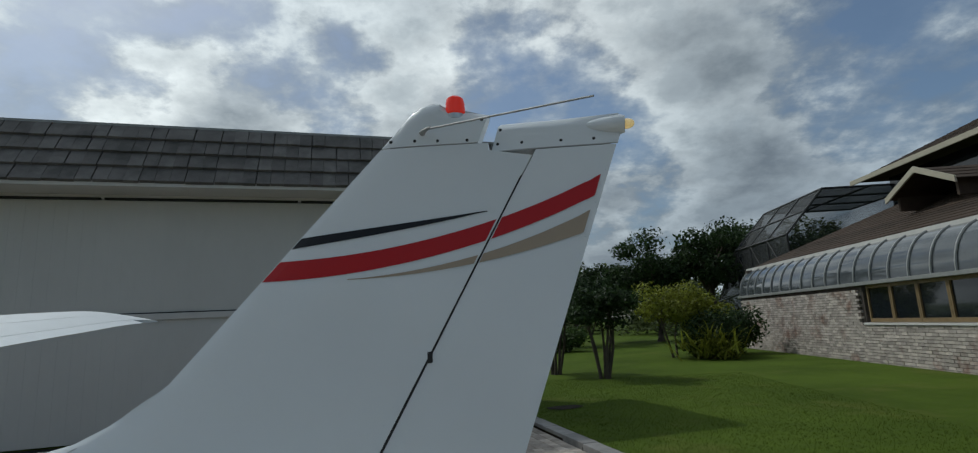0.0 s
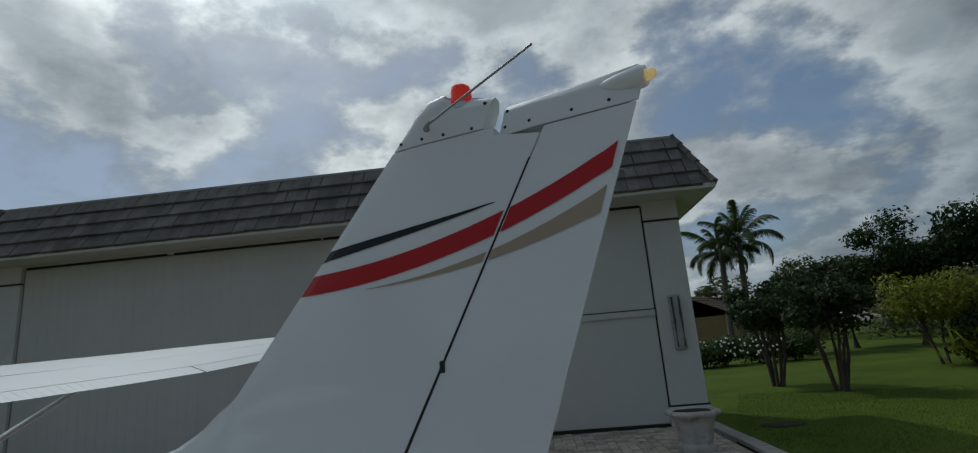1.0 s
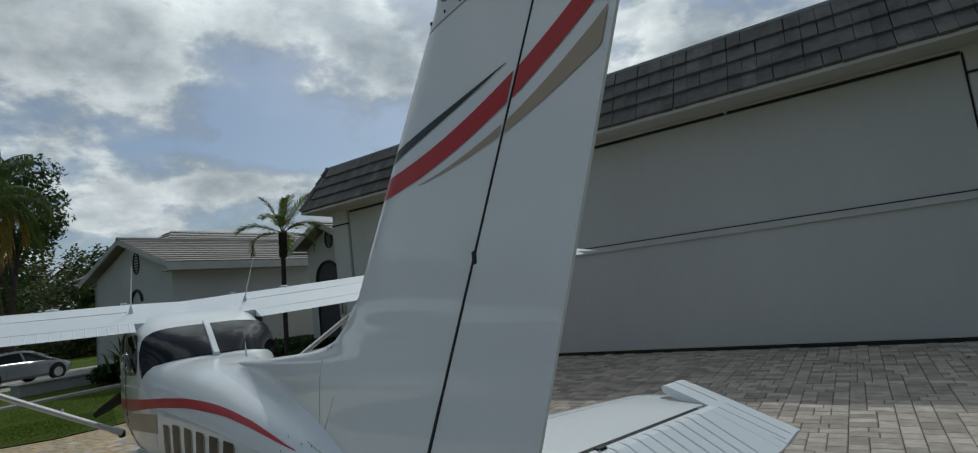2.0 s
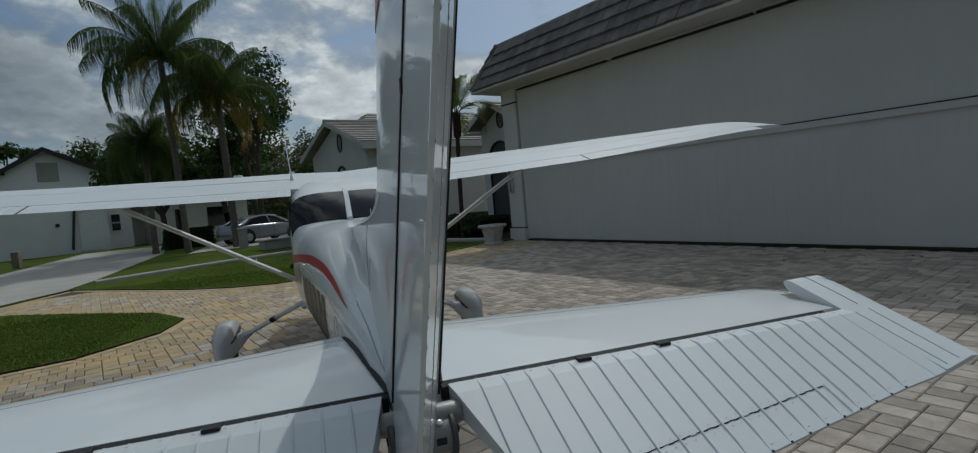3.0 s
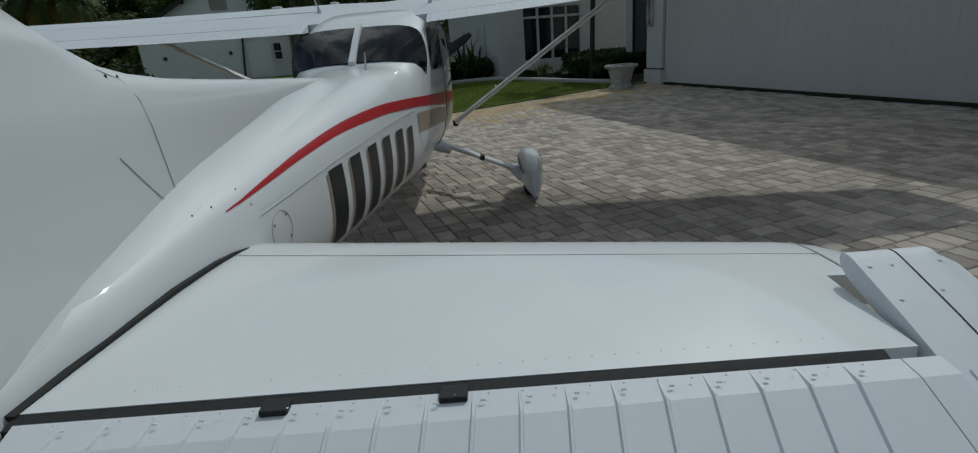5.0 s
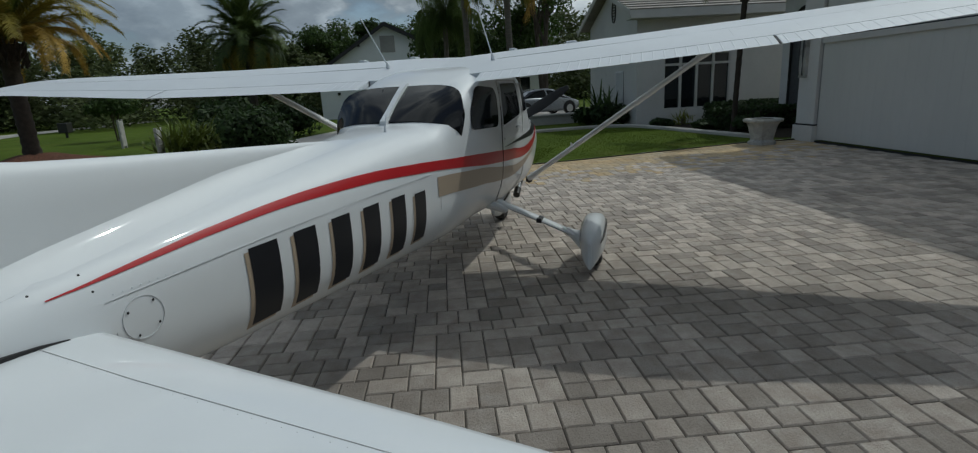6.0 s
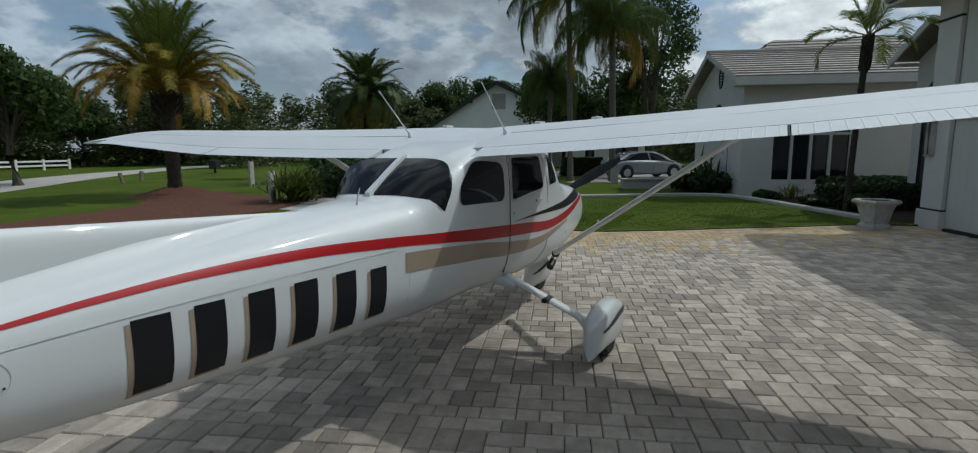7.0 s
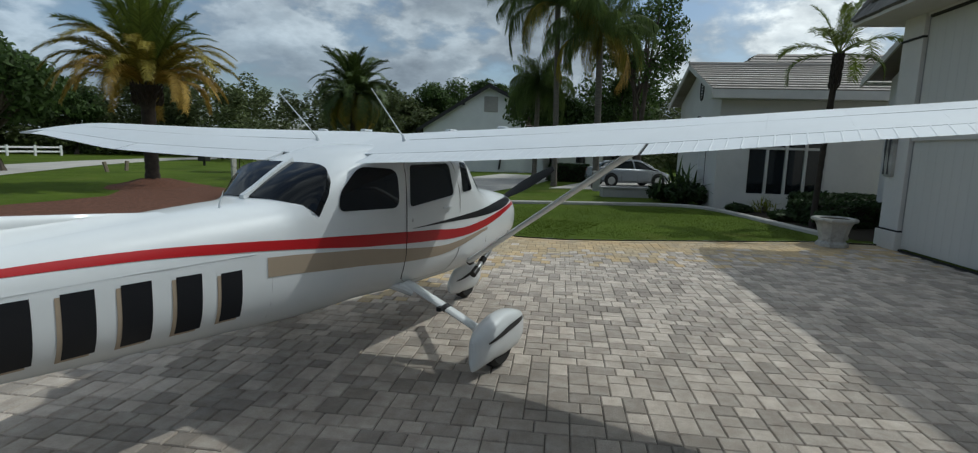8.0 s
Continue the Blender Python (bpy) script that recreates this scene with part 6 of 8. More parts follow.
def palm(at, heart, length, count, label, seed, droop=0.9, old=0.0, radius=0.16, width=0.5, leaflets=44, hang=0.0, boots=True, name="palm_tree", low=-28, high=82, bulge=1.0, leaf=FROND, blade=1.0, turning=0.0, weeping=False):
    """A palm: ringed trunk from at to its heart, and a head of fronds that share a few meshes."""
    rng = random.Random(seed)
    base, heart = Vector(at), Vector(heart)
    tree = thing(name, label, "palm tree", m=Matrix.Translation(base))
    h = heart - base
    bm = bmesh.new()
    n = max(8, int(h.length / 0.14))
    pts, rad = [], []
    for k in range(n + 1):
        t = k / n
        bend = Vector((h.x * t ** 1.5, h.y * t ** 1.5, h.z * t))
        pts.append(bend)
        rad.append(radius * (1.25 - 0.25 * min(1, t * 6)) * (1 + (0.10 if k % 2 else -0.02)) * (1 + (bulge - 1) * max(0, (t - 0.8) / 0.2)))
    tube(bm, pts, rad, 12)
    part("trunk", bm, PALMBARK if boots else QUEENBARK, tree, "rough ringed palm trunk" if boots else "smooth grey palm trunk", True)
    if boots:
        bm = bmesh.new()
        for k in range(60):
            a = 2.4 * k
            z = h.length * (0.80 + 0.19 * k / 60)
            c = h * (z / h.length)
            o = Vector((math.cos(a), math.sin(a), 0))
            tube(bm, [c + o * radius * bulge * 0.9, c + o * (radius * bulge + min(0.05, radius * 0.4)) + Vector((0, 0, min(0.10, radius))), c + o * (radius * bulge + min(0.10, radius * 0.6)) + Vector((0, 0, min(0.24, radius * 2)))], [min(0.05, radius * 0.5), min(0.04, radius * 0.35), 0.010], 5)
        tagged(part("leaf_base_sheath", bm, PALMBARK, tree), kind="stuff")

    def down(f):
        up = high + (low - high) * f ** 0.85
        return Matrix.Rotation(radians(up), 4, "Y") @ Vector((0, 0, -1)) if weeping else None
    kinds = [frond_mesh(length, droop * f, leaflets, width, seed + i, leaf, hang=hang, blade=blade, weep=down((i + 0.5) / 3)) for i, f in enumerate((0.45, 0.8, 1.1))]
    half = frond_mesh(length, droop * 1.05, leaflets, width, seed + 7, FROND_TURNING, hang=hang + 0.1, blade=blade, weep=down(0.9))
    aged = frond_mesh(length * 0.96, droop * 1.2, leaflets, width * 0.9, seed + 9, FROND_OLD, hang=hang + 0.2, blade=blade, weep=down(0.97))
    for k in range(count):
        f = (k + 0.5) / count
        up = high + (low - high) * f ** 0.85 + rng.uniform(-6, 6)
        me = aged if f > 1 - old else half if f > 1 - old - turning else kinds[min(2, int(f * 3))]
        ob = new("frond", me)
        ob.parent = tree
        s = rng.uniform(0.85, 1.08) * (0.8 if f < 0.12 else 1)
        ob.matrix_basis = Matrix.Translation(h) @ Matrix.Rotation(radians(137.5 * k + rng.uniform(-8, 8)), 4, "Z") @ Matrix.Rotation(-radians(up), 4, "Y") @ Matrix.Rotation(radians(rng.uniform(-20, 20)), 4, "X") @ Matrix.Diagonal((s, s, s, 1))
        if me is aged:
            ob["label"] = "yellowed drooping frond"
    return tree


def bush(at, radius, height, label, seed, leaf=HEDGE, count=1600, size=0.09, name="shrub", stems=5):
    rng = random.Random(seed)
    ob = thing(name, label, "shrub", m=Matrix.Translation(at))
    bm = bmesh.new()
    for k in range(stems):
        a = 2 * math.pi * k / stems
        tube(bm, [(0.05 * math.cos(a), 0.05 * math.sin(a), -0.02), (radius * 0.5 * math.cos(a), radius * 0.5 * math.sin(a), height * 0.7)], [0.025, 0.01], 5)
    part("stems", bm, BARK, ob)
    bm = bmesh.new()
    for k in range(7):
        a = 2.4 * k
        f = math.sqrt(k / 7)
        leaf_cloud(bm, rng, (math.cos(a) * radius * 0.55 * f, math.sin(a) * radius * 0.55 * f, height * (0.5 + 0.12 * math.sin(k * 3))), (radius * 0.6, radius * 0.6, height * 0.5), count // 7, size, 0.4)
    part("leaves", bm, leaf, ob)
    return ob


def strap_bush(at, radius, height, count, label, seed, mat):
    """A clump of long arching strap leaves."""
    rng = random.Random(seed)
    ob = thing("strap_leaf_shrub", label, "shrub", m=Matrix.Translation(at))
    bm = bmesh.new()
    for k in range(count):
        a, up = rng.uniform(0, 6.28), rng.uniform(0.5, 1.35)
        ln = height * rng.uniform(0.7, 1.15)
        o, s = Vector((math.cos(a), math.sin(a), 0)), Vector((-math.sin(a), math.cos(a), 0)) * 0.020 * height
        root = Vector((rng.gauss(0, 0.35) * radius, rng.gauss(0, 0.35) * radius, rng.uniform(0, 0.35) * height))
        prev = None
        for j in range(5):
            t = j / 4
            p = root + o * (ln * t * math.cos(up) * 1.1) + Vector((0, 0, ln * (t * math.sin(up) - 0.45 * t * t)))
            w = s * (1 - 0.9 * t) * (0.6 + 0.8 * math.sin(math.pi * min(1, t + 0.2)))
            cur = (bm.verts.new(p - w), bm.verts.new(p + w))
            if prev:
                bm.faces.new((prev[0], prev[1], cur[1], cur[0]))
            prev = cur
    part("leaves", bm, mat, ob)
    bm = bmesh.new()
    disc_stack(bm, [(radius * 0.2, -0.03), (radius * 0.16, height * 0.25), (0.02, height * 0.35)], 10)
    part("stem_base", bm, BARK, ob)
    return ob


def hedge(u0, u1, v0, v1, height, label, seed, count=2600):
    rng = random.Random(seed)
    ob = thing("hedge", label, "hedge", "clipped hedges", m=GRID_POSE)
    bm = bmesh.new()
    for _ in range(count):
        face = rng.random()
        u, v, z = rng.uniform(u0, u1), rng.uniform(v0, v1), rng.uniform(0.02, height)
        if face < 0.45:
            z = height + rng.gauss(0, 0.03)
        elif face < 0.75:
            u = u1 + rng.gauss(0, 0.04)
        else:
            v = v0 + rng.gauss(0, 0.04)
        n = Vector((rng.gauss(0.3, 0.7), rng.gauss(-0.3, 0.7), rng.gauss(0.5, 0.6))).normalized()
        a = n.orthogonal().normalized() * 0.06 * rng.uniform(0.7, 1.3)
        b = n.cross(a) * 0.55
        p = Vector((u, v, z))
        bm.faces.new([bm.verts.new(p + q) for q in (-a, b, a, -b)])
    part("leaves", bm, HEDGE, ob)
    # a solid block in the dark soil colour fills the hedge
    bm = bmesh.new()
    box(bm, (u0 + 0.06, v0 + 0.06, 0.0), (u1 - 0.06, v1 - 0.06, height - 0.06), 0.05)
    part("twig_core", bm, SOIL, ob, "dark solid block inside the leaves")


# ---- the house beyond the front lawn ----
def tiled_slope(bm, a, b, c, d, courses, thick=0.035):
    """Roof courses between the eave a-b and the ridge d-c, each lapping the one below."""
    a, b, c, d = (Vector(p) for p in (a, b, c, d))
    n = (b - a).cross(d - a).normalized()
    if n.z < 0:
        n = -n
    for k in range(courses):
        t0, t1 = k / courses, min(1.0, (k + 1.15) / courses)
        p0, p1, p2, p3 = a.lerp(d, t0), b.lerp(c, t0), b.lerp(c, t1), a.lerp(d, t1)
        lo = [bm.verts.new(p) for p in (p0, p1, p2, p3)]
        hi = [bm.verts.new(p) for p in (p0 + n * (thick + 0.02), p1 + n * (thick + 0.02), p2 + n * 0.012, p3 + n * 0.012)]
        for i in range(4):
            bm.faces.new((lo[i], lo[(i + 1) % 4], hi[(i + 1) % 4], hi[i]))
        bm.faces.new(hi)
        bm.faces.new(lo[::-1])


def tile_courses(name, parent, a, b, c, d, courses, mat, thick=0.035):
    """The same slope with every course a piece of its own."""
    a, b, c, d = (Vector(p) for p in (a, b, c, d))
    for k in range(courses):
        bm = bmesh.new()
        t0, t1 = k / courses, min(1.0, (k + 1.15) / courses)
        tiled_slope(bm, a.lerp(d, t0), b.lerp(c, t0), b.lerp(c, t1), a.lerp(d, t1), 1, thick)
        bmesh.ops.recalc_face_normals(bm, faces=bm.faces[:])
        part(name, bm, mat, parent)


def gable_wall(bm, u0, u1, v, thick, eave, apex):
    m = (u0 + u1) / 2
    loop = [(u0, 0), (u1, 0), (u1, eave), (m, apex), (u0, eave)]
    f = [bm.verts.new((u, v, z)) for u, z in loop]
    b = [bm.verts.new((u, v + thick, z)) for u, z in loop]
    bm.faces.new(f)
    bm.faces.new(b[::-1])
    for i in range(5):
        bm.faces.new((f[i], f[(i + 1) % 5], b[(i + 1) % 5], b[i]))
    bmesh.ops.recalc_face_normals(bm, faces=bm.faces[:])


def oval_vent(parent, u, v, z, ru=0.20, rz=0.36):
    vent = part("oval_vent", ring_bm(u, v - 0.03, z, ru, rz, 0.05), DARKMETAL, parent, "dark oval gable vent")
    bm = bmesh.new()
    for k in range(6):
        zz = z - rz * 0.7 + 1.4 * rz * k / 5
        w = ru * math.sqrt(max(0, 1 - ((zz - z) / rz) ** 2)) * 0.85
        box(bm, (u - w, v - 0.02, zz - 0.02), (u + w, v + 0.005, zz + 0.025), 0.0)
    part("vent_louvre", bm, DARKMETAL, vent)


def ring_bm(u, v, z, ru, rz, w):
    bm = bmesh.new()
    rings = []
    for j in range(25):
        a = 2 * math.pi * j / 24
        c, s = math.cos(a), math.sin(a)
        rings.append([Vector((u + (ru + k[0]) * c, v + k[1], z + (rz + k[0]) * s)) for k in ((0, 0), (w, 0), (w, 0.04), (0, 0.04))])
    loft(bm, rings, True, (False, False))
    return bm


def build_house():
    house = thing("house", "white stucco house with beige tiled gable roofs", "house", m=GRID_POSE)
    U0, U1, V0 = -24.4, -18.3, 8.25
    # front wall, with the opening of the tall window left free
    for lo, hi in (((U1 - 0.25, V0, 0), (U1, 9.22, 3.90)), ((U1 - 0.25, 11.62, 0), (U1, 18.0, 3.90)), ((U1 - 0.25, 9.22, 2.42), (U1, 11.62, 3.90)), ((U1 - 0.25, 9.22, 0), (U1, 11.62, 0.52)), ((U0, V0 + 0.3, 0), (U0 + 0.25, 18, 3.90)), ((U0, 18, 0), (U1, 18.25, 3.90))):
        part("wall", boxes([(lo, hi)]), STUCCO, house, "white stucco wall")
    bm = bmesh.new()
    gable_wall(bm, U0, U1 - 0.003, V0 - 0.004, 0.25, 3.90, 4.98)
    part("gable_wall", bm, STUCCO, house, "white stucco gable")
    oval_vent(house, -20.9, V0 - 0.01, 4.18)
    for edge in (U1 + 0.55, U0 - 0.55):
        tile_courses("tile_course", house, (edge, V0 - 0.45, 3.84), (edge, 18.4, 3.84), (-21.35, 18.4, 5.12), (-21.35, V0 - 0.45, 5.12), 11, TILE)
    bm = bmesh.new()
    tube(bm, [(-21.35, V0 - 0.46, 5.14), (-21.35, 18.4, 5.14)], 0.10, 8)
    part("ridge_cap", bm, TILE, house)
    bm = bmesh.new()
    box(bm, (U1 + 0.50, V0 - 0.43, 3.58), (U1 + 0.56, 18.4, 3.85), 0.01)
    part("fascia", bm, TRIM, house, "white fascia board")
    bm = bmesh.new()
    box(bm, (U1, V0 - 0.40, 3.58), (U1 + 0.50, 18.4, 3.62))
    part("soffit", bm, TRIM, house)
    for s in (1, -1):
        bm = bmesh.new()
        a, b = Vector((-21.35 + s * 3.6, V0 - 0.46, 3.68)), Vector((-21.35, V0 - 0.46, 4.96))
        loft(bm, [[p + Vector((0, q, r)) for q, r in ((0, 0), (0.05, 0), (0.05, 0.18), (0, 0.18))] for p in (a, b)])
        part("bargeboard", bm, TRIM, house, "white bargeboard")
    # higher hip roof behind
    for edge in (-19.9, -27.7):
        tile_courses("rear_tile_course", house, (edge, 8.6, 4.2), (edge, 26, 4.2), (-23.8, 26, 5.95), (-23.8, 11.0, 5.95), 10, TILE)
    tile_courses("rear_tile_course", house, (-27.7, 8.6, 4.2), (-19.9, 8.6, 4.2), (-23.79, 11.0, 5.95), (-23.81, 11.0, 5.95), 10, TILE)
    bm = bmesh.new()
    for lo, hi in (((-27.2, 9.2, 0), (-20.4, 9.5, 4.25)), ((-20.6, 9.2, 0), (-20.4, 26, 4.25)), ((-27.2, 9.2, 0), (-27.0, 26, 4.25)), ((-27.2, 25.8, 0), (-20.4, 26, 4.25))):
        box(bm, lo, hi)
    part("rear_wall", bm, STUCCO, house)
    # tall four-light window with transoms
    bm = bmesh.new()
    box(bm, (U1 - 0.16, 9.20, 0.50), (U1 - 0.02, 11.64, 0.58), 0.004)
    win = part("window", bm, TRIM, house, "white framed window of four tall lights")
    for lo, hi in [((9.20, 0.58), (9.26, 2.44)), ((11.58, 0.58), (11.64, 2.44)), ((9.26, 2.38), (11.58, 2.44)), ((9.26, 2.02), (11.58, 2.10))] + [((9.20 + 0.59 * k, 0.582), (9.28 + 0.59 * k, 2.378)) for k in (1, 2, 3)]:
        bm = bmesh.new()
        box(bm, (U1 - 0.15, lo[0], lo[1]), (U1 - 0.02 + (0.004 if hi[0] - lo[0] < 0.2 else 0), hi[0], hi[1]), 0.004)
        part("frame_bar", bm, TRIM, win)
    for k in range(4):
        for z0, z1 in ((0.58, 2.02), (2.10, 2.38)):
            bm = bmesh.new()
            box(bm, (U1 - 0.11, 9.25 + 0.59 * k, z0), (U1 - 0.09, 9.82 + 0.59 * k, z1))
            part("pane", bm, DARK_GLASS, win, "dark window pane")
    # small gridded side window near the corner
    gate = part("side_grille", boxes([((-20.5, V0 - 0.06, 0.7), (-19.7, V0 - 0.03, 0.76)), ((-20.5, V0 - 0.06, 1.9), (-19.7, V0 - 0.03, 1.96)), ((-20.5, V0 - 0.06, 1.3), (-19.7, V0 - 0.03, 1.34))] + [((-20.5 + 0.155 * k, V0 - 0.07, 0.7), (-20.45 + 0.155 * k, V0 - 0.03, 1.96)) for k in range(6)]), FENCE, house, "white grille")
    bm = bmesh.new()
    box(bm, (-20.5, V0 - 0.025, 0.72), (-19.7, V0 - 0.008, 1.94))
    part("grille_opening", bm, DARK_GLASS, gate)
    # arched wreath on the gable
    bm = bmesh.new()
    tube(bm, [(-20.9 + 0.42 * math.cos(a), V0 - 0.05, 2.75 + 0.42 * math.sin(a)) for a in (math.pi * k / 12 for k in range(13))], 0.05, 8)
    part("arch_trim", bm, DARKMETAL, house, "dark arched trim")

    # entrance gable beside the hangar
    porch = thing("entrance_porch", "white stucco gabled entrance beside the hangar", "porch", m=GRID_POSE)
    W, C = 11.8, -14.35
    bm = bmesh.new()
    gable_wall(bm, -15.6, -13.1, W, 0.25, 3.92, 4.62)
    part("gable_wall", bm, STUCCO, porch)
    bm = bmesh.new()
    box(bm, (-13.1, W + 0.004, 0), (-11.75, W + 0.25, 3.95))
    part("link_wall", bm, STUCCO, porch)
    bm = bmesh.new()
    box(bm, (-15.6, W + 0.25, 0), (-15.35, W + 7, 3.92))
    part("side_wall", bm, STUCCO, porch)
    for e in (-1, 1):
        tile_courses("tile_course", porch, (C + e * 1.62, W - 0.55, 3.93), (C + e * 1.62, W + 7, 3.93), (C, W + 7, 4.80), (C, W - 0.55, 4.80), 6, TILE)
        bm = bmesh.new()
        loft(bm, [[p + Vector((0, q, r)) for q, r in ((0, 0), (0.05, 0), (0.05, 0.18), (0, 0.18))] for p in (Vector((C + e * 1.63, W - 0.57, 3.76)), Vector((C, W - 0.57, 4.63)))])
        part("bargeboard", bm, TRIM, porch)
    bm = bmesh.new()
    box(bm, (C - 1.6, W - 0.5, 3.80), (-15.6, W + 7, 3.84))
    part("soffit", bm, TRIM, porch)
    oval_vent(porch, C, W - 0.01, 4.16, 0.16, 0.27)
    arch = [(C - 0.15 + 0.62 * math.cos(a), 2.75 + 0.62 * math.sin(a)) for a in (math.pi * k / 14 for k in range(15))]
    bm = bmesh.new()
    tube(bm, [(u, W - 0.04, z) for u, z in [(C + 0.47, 0.0)] + arch + [(C - 0.77, 0.0)]], 0.045, 8)
    trim = part("arch_trim", bm, DARKMETAL, porch, "dark arch moulding")
    # flat dark sheet on the wall; its colour holds the arch recess's shade
    bm = bmesh.new()
    loop = [(C + 0.45, 0.02)] + [(u, z) for u, z in arch] + [(C - 0.75, 0.02)]
    f = [bm.verts.new((u, W - 0.012, z)) for u, z in loop]
    b = [bm.verts.new((u, W - 0.004, z)) for u, z in loop]
    bm.faces.new(f)
    bm.faces.new(b[::-1])
    for i in range(len(f)):
        j = (i + 1) % len(f)
        bm.faces.new((f[i], f[j], b[j], b[i]))
    part("arched_door", bm, DARK_STEEL, trim, "dark grey sheet for the shaded arch recess")


build_house()

# ---- front lawn edge, beds and low wall ----
EDGE = smooth_table([(0, -15.2, -6.2), (1, -16.9, -4.1), (2, -18.6, -1.6), (3, -19.6, 0.2), (4, -19.5, 1.4), (5, -18.2, 2.4), (6, -16.6, 3.35), (7, -15.0, 4.35), (8, -14.5, 4.75)], 6)
bm = bmesh.new()
pts = [Vector((x, y, 0)) for _, x, y in EDGE]
rings = []
for i, p in enumerate(pts):
    d = (pts[min(i + 1, len(pts) - 1)] - pts[max(i - 1, 0)]).normalized()
    s = Vector((-d.y, d.x, 0))
    rings.append([p + s * a + Vector((0, 0, z)) for a, z in ((-0.09, 0.0), (-0.085, 0.10), (-0.05, 0.13), (0.05, 0.13), (0.085, 0.10), (0.09, 0.0))])
loft(bm, rings)
tagged(finish("lawn_kerb", bm, CONCRETE, None, "", True), "white curved concrete edging of the front lawn", "kerb", kind="structure")
bed = flat([(-14.6, 5.0), (-15.2, 4.45), (-16.6, 3.5), (-18.2, 2.55), (-19.4, 1.6), (-20.2, 1.3), (-19.8, 3.0), (-21.0, 6.0), (-17.0, 8.2), (-15.2, 7.4)], 0.042)
tagged(finish("planting_bed", bed, SOIL), "dark planting bed under hedges", "bed", kind="structure")

hedge(-17.0, -15.9, 10.1, 12.4, 0.72, "dark green clipped hedge below the house windows", 31)
hedge(-15.6, -14.3, 9.6, 11.8, 0.62, "low dark hedge in the bed beside the hangar", 32, 2200)
for k, (x, y, r, h) in enumerate(((-19.2, 2.35, 0.42, 0.28), (-17.7, 3.6, 0.45, 0.30), (-20.7, 0.6, 0.9, 0.85), (-21.4, -0.2, 0.8, 0.75), (-16.7, 4.6, 0.55, 0.5))):
    bush((x, y, 0.03), r, h, "dark green rounded shrub in the planting bed", 40 + k)
hedge(-32.2, -31.0, 2.55, 4.80, 1.0, "dark clipped box hedge behind the palms", 33, 3000)
strap_bush((-19.6, 3.1, 0.03), 0.4, 0.75, 60, "bright green strap-leaved plant in the bed", 46, LEAF_LIME)
strap_bush((-21.0, 0.3, 0.03), 0.6, 1.9, 70, "tall spiky strap-leaved plant beside the house corner", 47, LEAF)

low = thing("low_wall", "low pale concrete planter wall on the lawn", "low wall")
bm = bmesh.new()
a, b = Vector((-21.9, -2.75, 0)), Vector((-23.2, -0.55, 0))
d = (b - a)
ang = math.degrees(math.atan2(d.y, d.x))
box(bm, (0, -0.25, 0), (d.length, 0.25, 0.35), 0.02, pose(a.x, a.y, 0.02, 0, 0, ang))
part("wall_body", bm, CONCRETE, low)
bm = bmesh.new()
box(bm, (-0.05, -0.3, 0.352), (d.length + 0.05, 0.3, 0.42), 0.02, pose(a.x, a.y, 0.02, 0, 0, ang))
part("coping", bm, CONCRETE, low)


pier = thing("gate_pier", "pale concrete pier beside the palm trunk", "pier", m=pose(-24.8, -3.8, 0.0, 0, 0, 20))
bm = bmesh.new()
box(bm, (-0.16, -0.16, -0.02), (0.16, 0.16, 0.86), 0.015)
part("shaft", bm, CONCRETE, pier)
bm = bmesh.new()
box(bm, (-0.19, -0.19, 0.862), (0.19, 0.19, 0.93), 0.015)
part("cap", bm, CONCRETE, pier)


